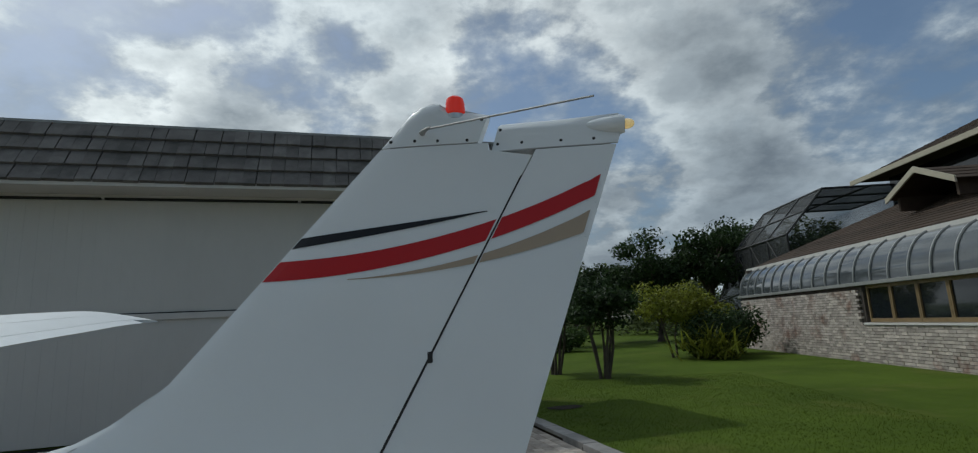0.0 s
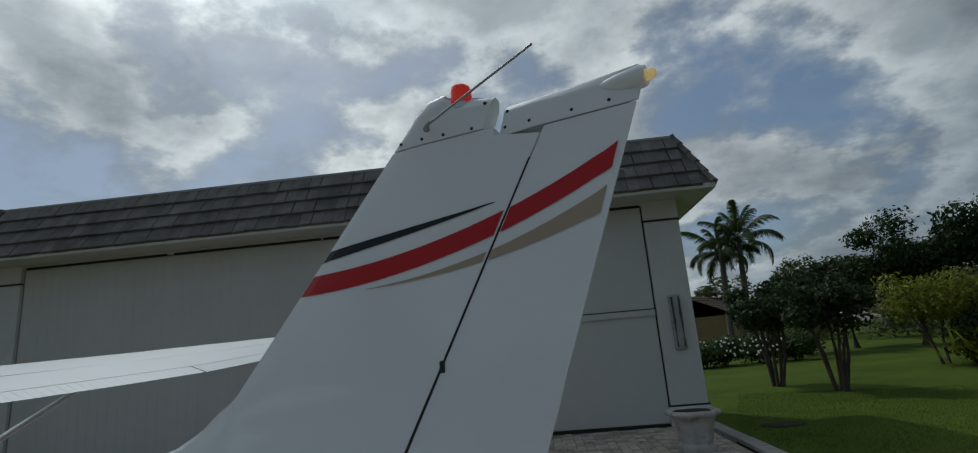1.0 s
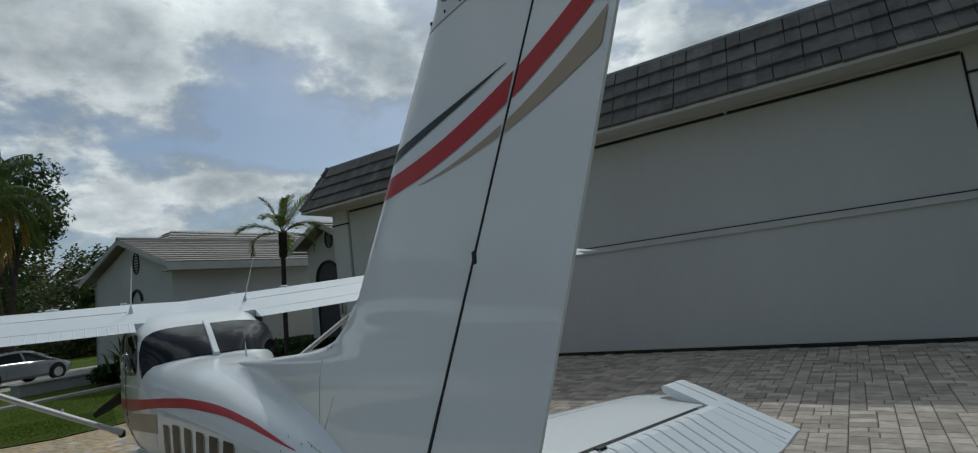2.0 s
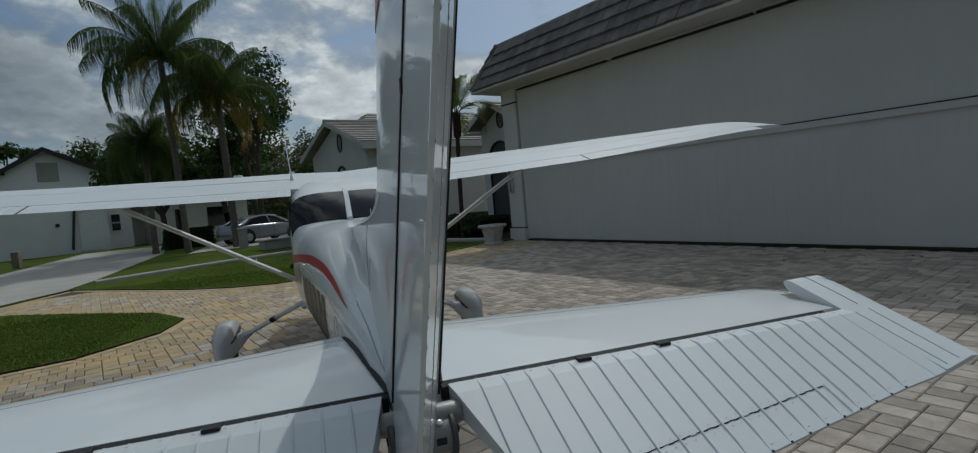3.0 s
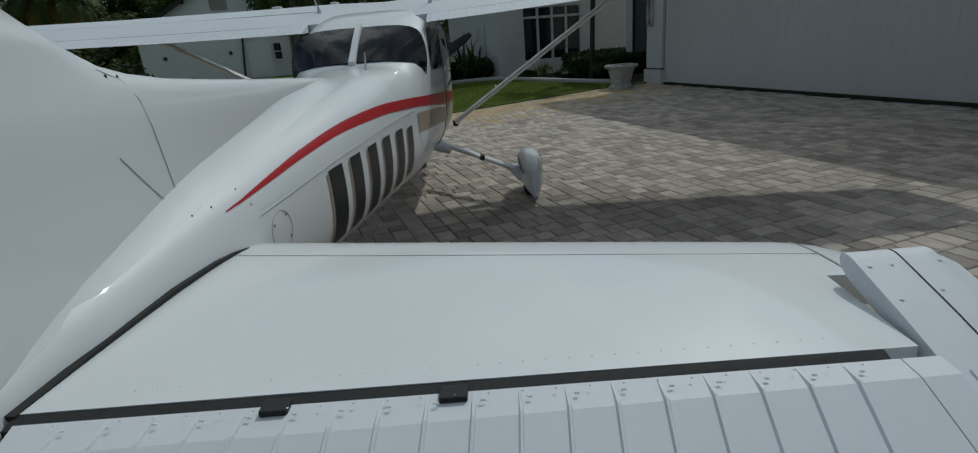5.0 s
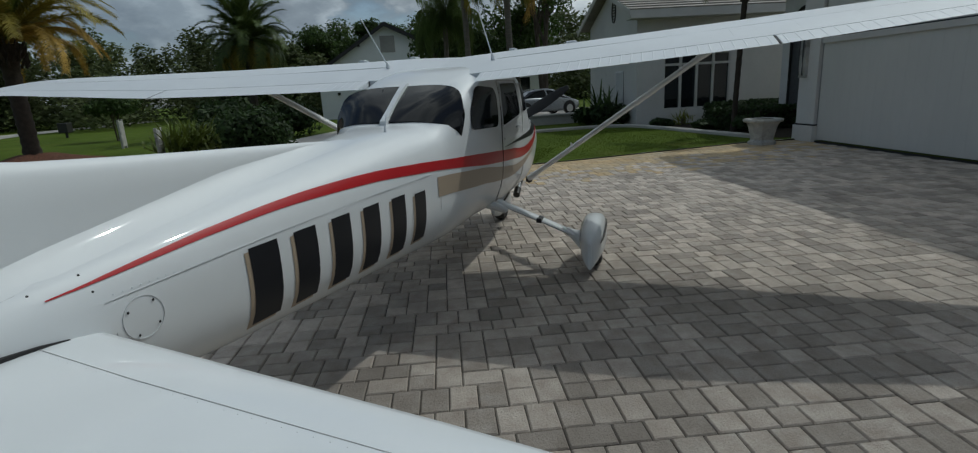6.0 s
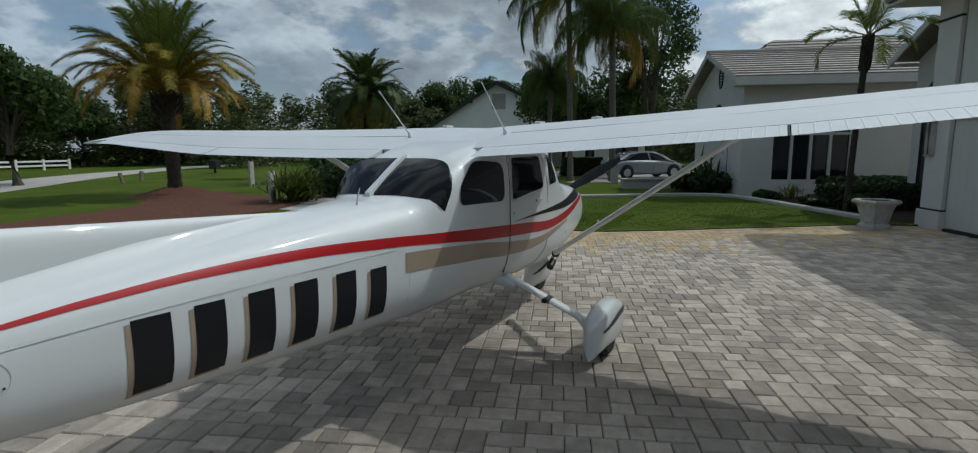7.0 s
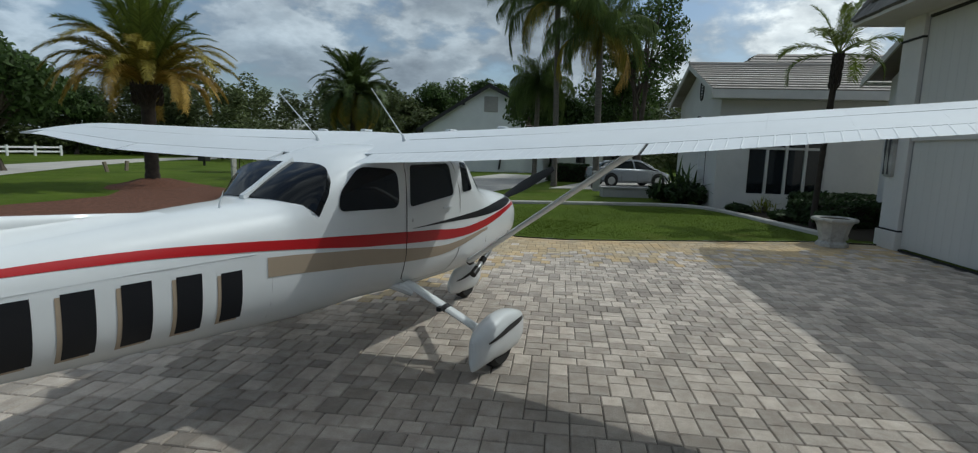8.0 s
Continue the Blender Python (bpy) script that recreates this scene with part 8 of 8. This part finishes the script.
# ---- the brick building with its solarium ----
def build_brick_house():
    X = 11.6
    house = thing("brick_house", "white-washed brick building with a curved solarium eave", "house")
    bm = bmesh.new()
    box(bm, (X + 0.09, 16.72, -0.05), (X + 0.45, 26.6, 2.44))
    box(bm, (X + 0.09, 0.0, -0.05), (X + 0.45, 16.715, 1.20))
    box(bm, (X + 0.45, 26.3, -0.05), (X + 9, 26.6, 3.8))
    part("mortar_wall", bm, MORTAR, house, "grey mortar between white-washed bricks")
    # bricks: those that face the lawn nearest stand alone, the rest are joined
    rng = random.Random(8)
    L, Hh, J = 0.225, 0.082, 0.012
    rows = int(2.44 / (Hh + J))
    bm = bmesh.new()
    bm1 = bmesh.new()
    box(bm1, (0.0, -L / 2, 0), (0.10, L / 2, Hh), 0.0)
    one = None
    singles = 0
    for r in range(rows):
        z = -0.02 + r * (Hh + J)
        y = 26.55 - (0.5 * (L + J) if r % 2 else 0)
        while y > 6.0:
            y -= L + J
            if z + Hh > 1.2 and y - L / 2 < 16.73:
                continue
            m = pose(X - rng.uniform(0.0, 0.014), y, z, rng.uniform(-0.5, 0.5), 0, rng.uniform(-0.8, 0.8))
            if 12.2 < y < 16.6 and singles < 240:
                singles += 1
                if one is None:
                    one = part("brick", bm1, BRICK, house)
                    one.matrix_basis = m
                else:
                    same_mesh("brick", one, house, m)
            else:
                box(bm, (0.0, -L / 2, 0), (0.10, L / 2, Hh), 0.0, m)
    tagged(part("bricks", bm, BRICK, house), "white-washed red bricks", kind="stuff")
    bm = bmesh.new()
    box(bm, (X - 0.05, 0.0, 1.205), (X + 0.45, 16.70, 1.27), 0.008)
    part("sill", bm, TRIM, house, "pale stone sill")
    bm = bmesh.new()
    box(bm, (X - 0.05, 0.0, 2.445), (X + 0.2, 26.65, 2.56), 0.01)
    part("gutter_rail", bm, LAMPMETAL, house, "grey metal rail below the glazing")
    # lower windows in brown frames
    y = 16.55
    while y > 3:
        win = part("window", boxes([((X + 0.10, y - 0.06, 1.28), (X + 0.2, y, 2.44)), ((X + 0.10, y - 1.12, 1.28), (X + 0.2, y - 1.06, 2.44)), ((X + 0.10, y - 1.06, 1.28), (X + 0.2, y - 0.06, 1.40)), ((X + 0.10, y - 1.06, 2.34), (X + 0.2, y - 0.06, 2.44))], 0.005), WOOD, house, "brown wooden window frame")
        bm = bmesh.new()
        box(bm, (X + 0.15, y - 1.06, 1.40), (X + 0.17, y - 0.06, 2.34))
        part("pane", bm, DARK_GLASS, win, "dark pane")
        y -= 1.13
    # curved glazing between ribs
    def curve(t):
        a = t * math.pi / 2 * 0.92
        return X + 0.02 + 0.95 * (1 - math.cos(a)), 2.57 + 1.28 * math.sin(a)
    y = 26.4
    ys = []
    while y > 3:
        ys.append(y)
        y -= 0.86
    for y in ys:
        bm = bmesh.new()
        tube(bm, [(curve(k / 8)[0] - 0.02, y, curve(k / 8)[1]) for k in range(9)], 0.035, 6)
        part("glazing_rib", bm, LAMPMETAL, house)
    for y0, y1 in zip(ys, ys[1:]):
        bm = bmesh.new()
        g = sheet(bm, lambda t, k: Vector((curve(t)[0], y0 + (y1 - y0) * k, curve(t)[1])), [k / 8 for k in range(9)], (0.03, 0.97))
        h = sheet(bm, lambda t, k: Vector((curve(t)[0] + 0.02, y0 + (y1 - y0) * k, curve(t)[1] - 0.01)), [k / 8 for k in range(9)], (0.03, 0.97))
        part("curved_pane", bm, SOLAR_GLASS, house, "grey reflecting curved pane", True)
    # roofs
    bm = bmesh.new()
    tiled_slope(bm, (12.35, 27.0, 3.86), (12.35, -6, 3.86), (18.6, -6, 6.7), (18.6, 20.6, 6.7), 22, 0.015)
    tiled_slope(bm, (12.35, 27.0, 3.86), (26, 27.0, 3.86), (18.6, 20.6, 6.7), (18.6, 20.6, 6.7), 22, 0.015)
    tagged(part("roof", bm, SHINGLE, house, "brown shingle roof"), kind="stuff")
    bm = bmesh.new()
    box(bm, (12.30, -6, 3.78), (12.36, 27.05, 3.92), 0.005)
    part("fascia", bm, TRIM, house)
    bm = bmesh.new()
    tiled_slope(bm, (17.2, 25.4, 7.75), (17.2, -8, 7.75), (23.5, -8, 10.8), (23.5, 19.5, 10.8), 20, 0.015)
    tiled_slope(bm, (17.2, 25.4, 7.75), (30, 25.4, 7.75), (23.5, 19.5, 10.8), (23.5, 19.5, 10.8), 20, 0.015)
    tagged(part("upper_roof", bm, SHINGLE, house, "upper brown shingle roof"), kind="stuff")
    bm = bmesh.new()
    box(bm, (17.12, -8, 7.60), (17.2, 25.4, 7.82), 0.01)
    part("upper_fascia", bm, CREAM, house, "cream upper fascia")
    bm = bmesh.new()
    box(bm, (18.4, 0, 5.5), (18.7, 24.5, 7.7))
    part("upper_wall", bm, DARK_GLASS, house, "dark glazed upper wall")
    # dormer with cream bargeboards
    dormer = part("dormer", boxes([((14.2, 15.35, 5.0), (17.5, 15.45, 5.5))]), SHINGLE, house, "small gabled dormer")
    part("dormer_wall", boxes([((14.2, 17.95, 5.0), (17.5, 18.05, 5.5))]), SHINGLE, dormer)
    bm = bmesh.new()
    tiled_slope(bm, (14.0, 15.1, 5.45), (18.0, 15.1, 5.45), (18.0, 16.7, 6.2), (14.0, 16.7, 6.2), 4, 0.015)
    tiled_slope(bm, (14.0, 18.3, 5.45), (18.0, 18.3, 5.45), (18.0, 16.7, 6.2), (14.0, 16.7, 6.2), 4, 0.015)
    tagged(part("dormer_roof", bm, SHINGLE, dormer), kind="stuff")
    for y in (15.1, 18.3):
        bm = bmesh.new()
        loft(bm, [[p + Vector((q, 0, r)) for q, r in ((0, 0), (0.06, 0), (0.06, 0.2), (0, 0.2))] for p in (Vector((13.93, y, 5.34)), Vector((13.93, 16.7, 6.08)))])
        part("dormer_bargeboard", bm, CREAM, dormer, "cream bargeboard")

    # screened pool enclosure
    cage = thing("pool_enclosure", "dark bronze framed screen enclosure behind the brick building", "enclosure")
    def bar(p, q, r=0.06):
        bm = bmesh.new()
        tube(bm, [p, q], r, 6)
        part("frame_bar", bm, DARKMETAL, cage)
    def net(*loop):
        bm = bmesh.new()
        lo = [bm.verts.new(Vector(p)) for p in loop]
        hi = [bm.verts.new(Vector(p) + Vector((0.012, 0, 0.004))) for p in loop]
        bm.faces.new(lo)
        bm.faces.new(hi[::-1])
        for i in range(len(lo)):
            j = (i + 1) % len(lo)
            bm.faces.new((lo[i], lo[j], hi[j], hi[i]))
        part("screen", bm, SCREENMESH, cage, "dark insect screen")
    ys = [26.9, 29.2, 31.5, 33.8]
    steps = [(14.5, 0.0), (14.5, 2.9), (14.5, 5.6), (15.6, 6.8), (16.6, 7.9), (19.0, 7.9), (22.0, 7.9)]
    for y in ys:
        for (x0, z0), (x1, z1) in zip(steps[2:], steps[3:]):
            bar((x0, y, z0), (x1, y, z1))
        bar((14.5, y, 0), (14.5, y, 5.6))
    for x, z in steps[1:]:
        bar((x, 26.9, z), (x, 33.8, z))
    for y0, y1 in zip(ys, ys[1:]):
        for (x0, z0), (x1, z1) in zip(steps, steps[1:]):
            net((x0, y0, z0), (x0, y1, z0), (x1, y1, z1), (x1, y0, z1))
    # the end falls away to a low corner
    ends = [(x + 0.6, 39.5, max(2.6, z - 3.2)) for x, z in steps[1:5]]
    for (x, z), e in zip(steps[1:5], ends):
        bar((x, 33.8, z), e)
    for (a, b), (e, f) in zip(zip(steps[1:4], steps[2:5]), zip(ends, ends[1:])):
        net((a[0], 33.85, a[1]), (b[0], 33.85, b[1]), f, e)
    net((14.5, 33.85, 0.0), (14.5, 33.85, 2.9), ends[0], (15.1, 39.5, 0.0))
    bar((15.1, 39.5, 0), ends[0])
    net((14.5, 26.85, 0.0), (14.5, 26.85, 5.6), (16.6, 26.85, 7.9), (22.0, 26.85, 7.9), (22.0, 26.85, 0.0))
    for y0, y1 in zip(ys, ys[1:]):
        bar((14.5, y0, 2.9), (14.5, y1, 5.6), 0.035)


build_brick_house()

# ---- lawn trees on the hangar's far side ----
leafy_tree((1.75, 17.2, 0.0), 3.7, 1.30, "low dark multi-stemmed tree on the lawn", 101, LEAF_DARK, 4200, 0.075, 5, 0.26)
leafy_tree((3.1, 15.3, 0.0), 3.4, 1.25, "low dark multi-stemmed tree on the lawn", 102, LEAF_DARK, 4200, 0.075, 6, 0.28)
leafy_tree((7.1, 22.4, 0.0), 3.6, 1.7, "yellow-green small tree with an open crown", 103, LEAF_LIME, 4000, 0.085, 2, 0.25)
leafy_tree((8.6, 23.2, 0.0), 3.1, 1.5, "yellow-green leafy shrub tree", 104, LEAF_LIME, 3400, 0.09, 2, 0.15)
strap_bush((8.2, 20.9, 0.03), 1.2, 1.75, 620, "dense yellow-green strap-leaved clump beside the brick wall", 105, LEAF_LIME)
bush((8.3, 21.3, 0.03), 1.5, 2.0, "dark dense shrub beside the brick wall", 106, LEAF_DARK, 4200, 0.085)
bush((9.9, 22.8, 0.03), 1.3, 2.1, "dark dense shrub beside the brick wall", 107, LEAF_DARK, 3600, 0.085)
for k, (x, y, h, r) in enumerate(((10.2, 37.5, 9.0, 3.4), (13.6, 36.5, 9.4, 3.3), (7.0, 39.0, 6.6, 2.8), (17.0, 39.0, 9.6, 3.6), (4.2, 35.0, 5.4, 2.4), (21.5, 40.0, 8.6, 3.6))):
    leafy_tree((x, y, 0), h, r, "large dark broadleaf tree behind the lawn", 110 + k, LEAF_DARK, 6500, 0.15, 1, 0.18)
palm((0.15, 36.7, 0.0), (0.45, 36.7, 6.7), 3.0, 15, "royal palm with heavy drooping fronds against the sky", 121, droop=0.9, radius=0.17, width=0.62, leaflets=60, boots=False, name="royal_palm", low=-32, high=70, leaf=FROND_DARK, blade=1.3, hang=0.5)
palm((1.3, 36.9, 0.0), (1.6, 36.9, 7.4), 3.2, 15, "royal palm with heavy drooping fronds against the sky", 122, droop=0.85, radius=0.17, width=0.62, leaflets=60, boots=False, name="royal_palm", low=-32, high=70, leaf=FROND_DARK, blade=1.3, hang=0.5)
for k, (x, y, r, h) in enumerate(((-1.2, 27.5, 1.3, 1.3), (-0.1, 28.5, 1.4, 1.5), (1.6, 29.5, 1.5, 1.6), (3.2, 30.0, 1.4, 1.5), (-3.0, 29.0, 1.6, 1.7))):
    bush((x, y, 0.02), r, h, "green flowering hedge shrub far across the lawn", 130 + k, LEAF, 1500, 0.12)
bm = bmesh.new()
rng = random.Random(77)
for k in range(90):
    p = Vector((rng.uniform(-2.2, 2.5), 27.2 + rng.uniform(-0.4, 0.6), rng.uniform(0.5, 1.4)))
    dome(bm, p, (0, -1, 0.3), 0.05, 5)
tagged(finish("flowers", bm, FENCE), "white blossoms on the far hedge", "flowers", kind="stuff")
# flower bed hollow near the kerb
hole = flat([grid(u, v) for u, v in ((4.45, 8.95), (4.7, 8.72), (5.0, 8.78), (5.25, 8.95), (5.15, 9.2), (4.8, 9.25), (4.5, 9.2))], 0.045)
tagged(finish("bare_patch", hole, SOIL), "dark dug-over soil patch in the lawn", "soil", kind="structure")


# ---- far woods ----
def woods():
    rng = random.Random(19)
    verts, faces = [], []
    for k in range(300):
        a = radians(rng.uniform(150, 264)) if k < 235 else radians(rng.uniform(40, 100))
        dist = rng.uniform(52, 84) if a < radians(234) else rng.uniform(67, 88)
        h = rng.uniform(7.0, 11.2) * (dist / 66) * (0.85 + 0.35 * noise.noise((a * 5, 0.3, 0.7)))
        if radians(196) < a < radians(236):
            h *= 0.70 if a < radians(214) else 0.84
        for j in range(5):
            w = 2.9 - 0.40 * j
            cx, cy, cz = dist * math.cos(a) + rng.gauss(0, 1.6), dist * math.sin(a) + rng.gauss(0, 1.6), h * (0.14 + 0.19 * j)
            for _ in range(230):
                x, y, z = rng.gauss(0, 1), rng.gauss(0, 1), rng.gauss(0, 1)
                r = math.sqrt(x * x + y * y + z * z) / (0.45 + 0.55 * rng.random())
                px, py, pz = cx + w * x / r, cy + w * y / r, cz + h * 0.17 * z / r
                s, t = 0.22 * rng.uniform(0.6, 1.3), rng.uniform(0, 6.28)
                ax, ay, az = s * math.cos(t), s * math.sin(t), s * rng.uniform(-0.6, 0.6)
                bx, by, bz = -ay * 0.5, ax * 0.5, s * rng.uniform(-0.6, 0.6)
                i = len(verts)
                verts.extend(((px - ax, py - ay, pz - az), (px + bx, py + by, pz + bz), (px + ax, py + ay, pz + az), (px - bx, py - by, pz - bz)))
                faces.append((i, i + 1, i + 2, i + 3))
    me = bpy.data.meshes.new("far_woods")
    me.from_pydata(verts, [], faces)
    me.materials.append(WOODLEAF)
    tagged(new("far_woods", me), "dark green belt of trees on the horizon", "trees", kind="stuff")


woods()
for k, (x, y, h, r) in enumerate(((-17.5, -59.0, 9.6, 4.2), (-24.0, -60.5, 9.2, 4.0), (-12.0, -58.0, 10.0, 4.4), (-31.0, -60.0, 7.8, 3.6), (-14.6, -41.0, 11.0, 4.6), (-54.0, -32.1, 11.0, 3.6), (-61.2, -33.7, 12.6, 4.0), (-57.1, -26.9, 12.4, 2.6), (-53.3, -19.3, 10.6, 3.4), (-54.6, -22.6, 9.0, 2.8), (-13.4, -30.4, 7.6, 3.2))):
    leafy_tree((x, y, 0), h, r, "large green tree beyond the paddock fence" if x > -40 else "green tree behind the white house", 140 + k, LEAF, 7000, 0.18, 1, 0.15)


def lawn_blades():
    """Tufts along the parts of the lawn that the camera passes nearest."""
    rng = random.Random(23)
    verts, faces = [], []

    def tuft(p):
        for _ in range(2):
            a = rng.uniform(0, 6.28)
            h, w = rng.uniform(0.012, 0.030), 0.005
            o = Vector((math.cos(a), math.sin(a), 0))
            s = Vector((-o.y, o.x, 0)) * w
            i = len(verts)
            verts.extend((p - s, p + s, p + o * h * 0.6 + Vector((0, 0, h))))
            faces.append((i, i + 1, i + 2))
    zones = ((-9.5, -3.2, 4.2, 2.8, 34000), (-15.0, -0.2, 3.6, 4.2, 24000), (3.9, 9.5, 3.2, 6.0, 26000), (-7.2, -5.2, 2.2, 2.2, 16000))
    for cx, cy, rx, ry, n in zones:
        for _ in range(n):
            p = Vector((cx + rng.uniform(-rx, rx), cy + rng.uniform(-ry, ry), 0.028))
            if not inside(p, DRIVE):
                u = p.x * math.cos(radians(GRID)) + p.y * math.sin(radians(GRID))
                v = -p.x * math.sin(radians(GRID)) + p.y * math.cos(radians(GRID))
                if not (3.5 < u < 3.9 and v < 10) and not (-12.5 < u < 4.0 and v > 9.7):
                    tuft(p)
    me = bpy.data.meshes.new("grass")
    me.from_pydata([tuple(v) for v in verts], [], faces)
    me.materials.append(BLADE)
    tagged(new("grass", me), "short green lawn grass", "grass", kind="stuff")


lawn_blades()


# ---- pavers ----
def pave():
    """A random bond of three stone sizes on a 77 mm module, laid by filling the lowest gap first."""
    rng = random.Random(11)
    cell, cols = 0.0775, 235
    u0, v0 = -14.6, -9.4
    rows_max = 250
    sky = [0] * cols
    stones = []
    while True:
        h = min(sky)
        if h >= rows_max:
            break
        i = sky.index(h)
        j = i
        while j < cols and sky[j] == h:
            j += 1
        run = j - i
        while run > 0:
            if run in (2, 3):
                w = run
            elif run == 4:
                w = 2
            elif run == 1:
                w = 1
            else:
                w = rng.choice((2, 3, 3))
            d = 2 if w == 3 else rng.choice((2, 2, 3))
            stones.append((u0 + (i + w / 2) * cell, v0 + (h + d / 2) * cell, w, d))
            for k in range(i, i + w):
                sky[k] = h + d
            i += w
            run -= w
    shrunk = DRIVE
    kept = []
    for u, v, w, d in stones:
        p = grid(u, v)
        if v + d * cell / 2 < 9.95 and u + w * cell / 2 < 3.66 and inside(p, shrunk):
            kept.append((u, v, w, d, p))

    def stone(bm, w, d, m):
        a, b, c = w * cell / 2 - 0.0030, d * cell / 2 - 0.0030, 0.0074
        base = [bm.verts.new(m @ Vector(p)) for p in ((-a, -b, -0.03), (a, -b, -0.03), (a, b, -0.03), (-a, b, -0.03))]
        mid = [bm.verts.new(m @ Vector(p)) for p in ((-a, -b, -c), (a, -b, -c), (a, b, -c), (-a, b, -c))]
        top = [bm.verts.new(m @ Vector(p)) for p in ((-a + c, -b + c, 0), (a - c, -b + c, 0), (a - c, b - c, 0), (-a + c, b - c, 0))]
        for lo, hi in ((base, mid), (mid, top)):
            for i in range(4):
                bm.faces.new((lo[i], lo[(i + 1) % 4], hi[(i + 1) % 4], hi[i]))
        bm.faces.new(top)
    near = sorted(kept, key=lambda s: (s[4].x + 2.6) ** 2 + (s[4].y - 1.7) ** 2)[:300]
    near_set = set((s[0], s[1]) for s in near)
    meshes = {}
    bm, stained = bmesh.new(), bmesh.new()
    rim = DRIVE[3:-1]

    def to_rim(p):
        best = 9.0
        for a, b in zip(rim, rim[1:]):
            d = b - a
            t = max(0.0, min(1.0, (p - a).dot(d) / d.length_squared))
            best = min(best, (p - a - d * t).length)
        return best
    for u, v, w, d, p in kept:
        m = Matrix.Translation((p.x, p.y, rng.uniform(-0.002, 0.002))) @ Matrix.Rotation(radians(GRID + rng.uniform(-0.5, 0.5)), 4, "Z") @ Matrix.Rotation(radians(rng.uniform(-0.35, 0.35)), 4, "X") @ Matrix.Rotation(radians(rng.uniform(-0.35, 0.35)), 4, "Y")
        if (u, v) in near_set:
            key = (w, d)
            if key not in meshes:
                b2 = bmesh.new()
                stone(b2, w, d, Matrix())
                meshes[key] = part("paver", b2, PAVER, driveway)
                meshes[key].matrix_basis = m
            else:
                same_mesh("paver", meshes[key], driveway, m)
        else:
            far = to_rim(p) * (1.5 if p.y < -2.2 else 1.0)
            stone(stained if rng.random() < 1.35 - far / 1.9 else bm, w, d, m)
    tagged(part("stained_pavers", stained, YELLOWED, driveway), "rust-stained concrete pavers along the lawn", kind="stuff")
    tagged(part("pavers", bm, PAVER, driveway), "grey concrete pavers", kind="stuff")


pave()


# dead leaves blown against the hangar door
rng = random.Random(41)
bm = bmesh.new()
for k in range(70):
    u, v = rng.uniform(-4.0, 3.0), 9.75 - abs(rng.gauss(0, 0.9))
    p = grid(u, v, 0.006)
    a, s = rng.uniform(0, 6.28), rng.uniform(0.010, 0.024)
    d, e = Vector((math.cos(a), math.sin(a), rng.uniform(0, 0.5))) * s, Vector((-math.sin(a), math.cos(a), rng.uniform(-0.3, 0.5))) * s * 0.55
    bm.faces.new([bm.verts.new(p + q) for q in (-d, e, d + Vector((0, 0, s * 0.5)), -e)])
tagged(finish("fallen_leaves", bm, SOIL), "small dark dead leaves scattered on the pavers", "leaves", kind="stuff")
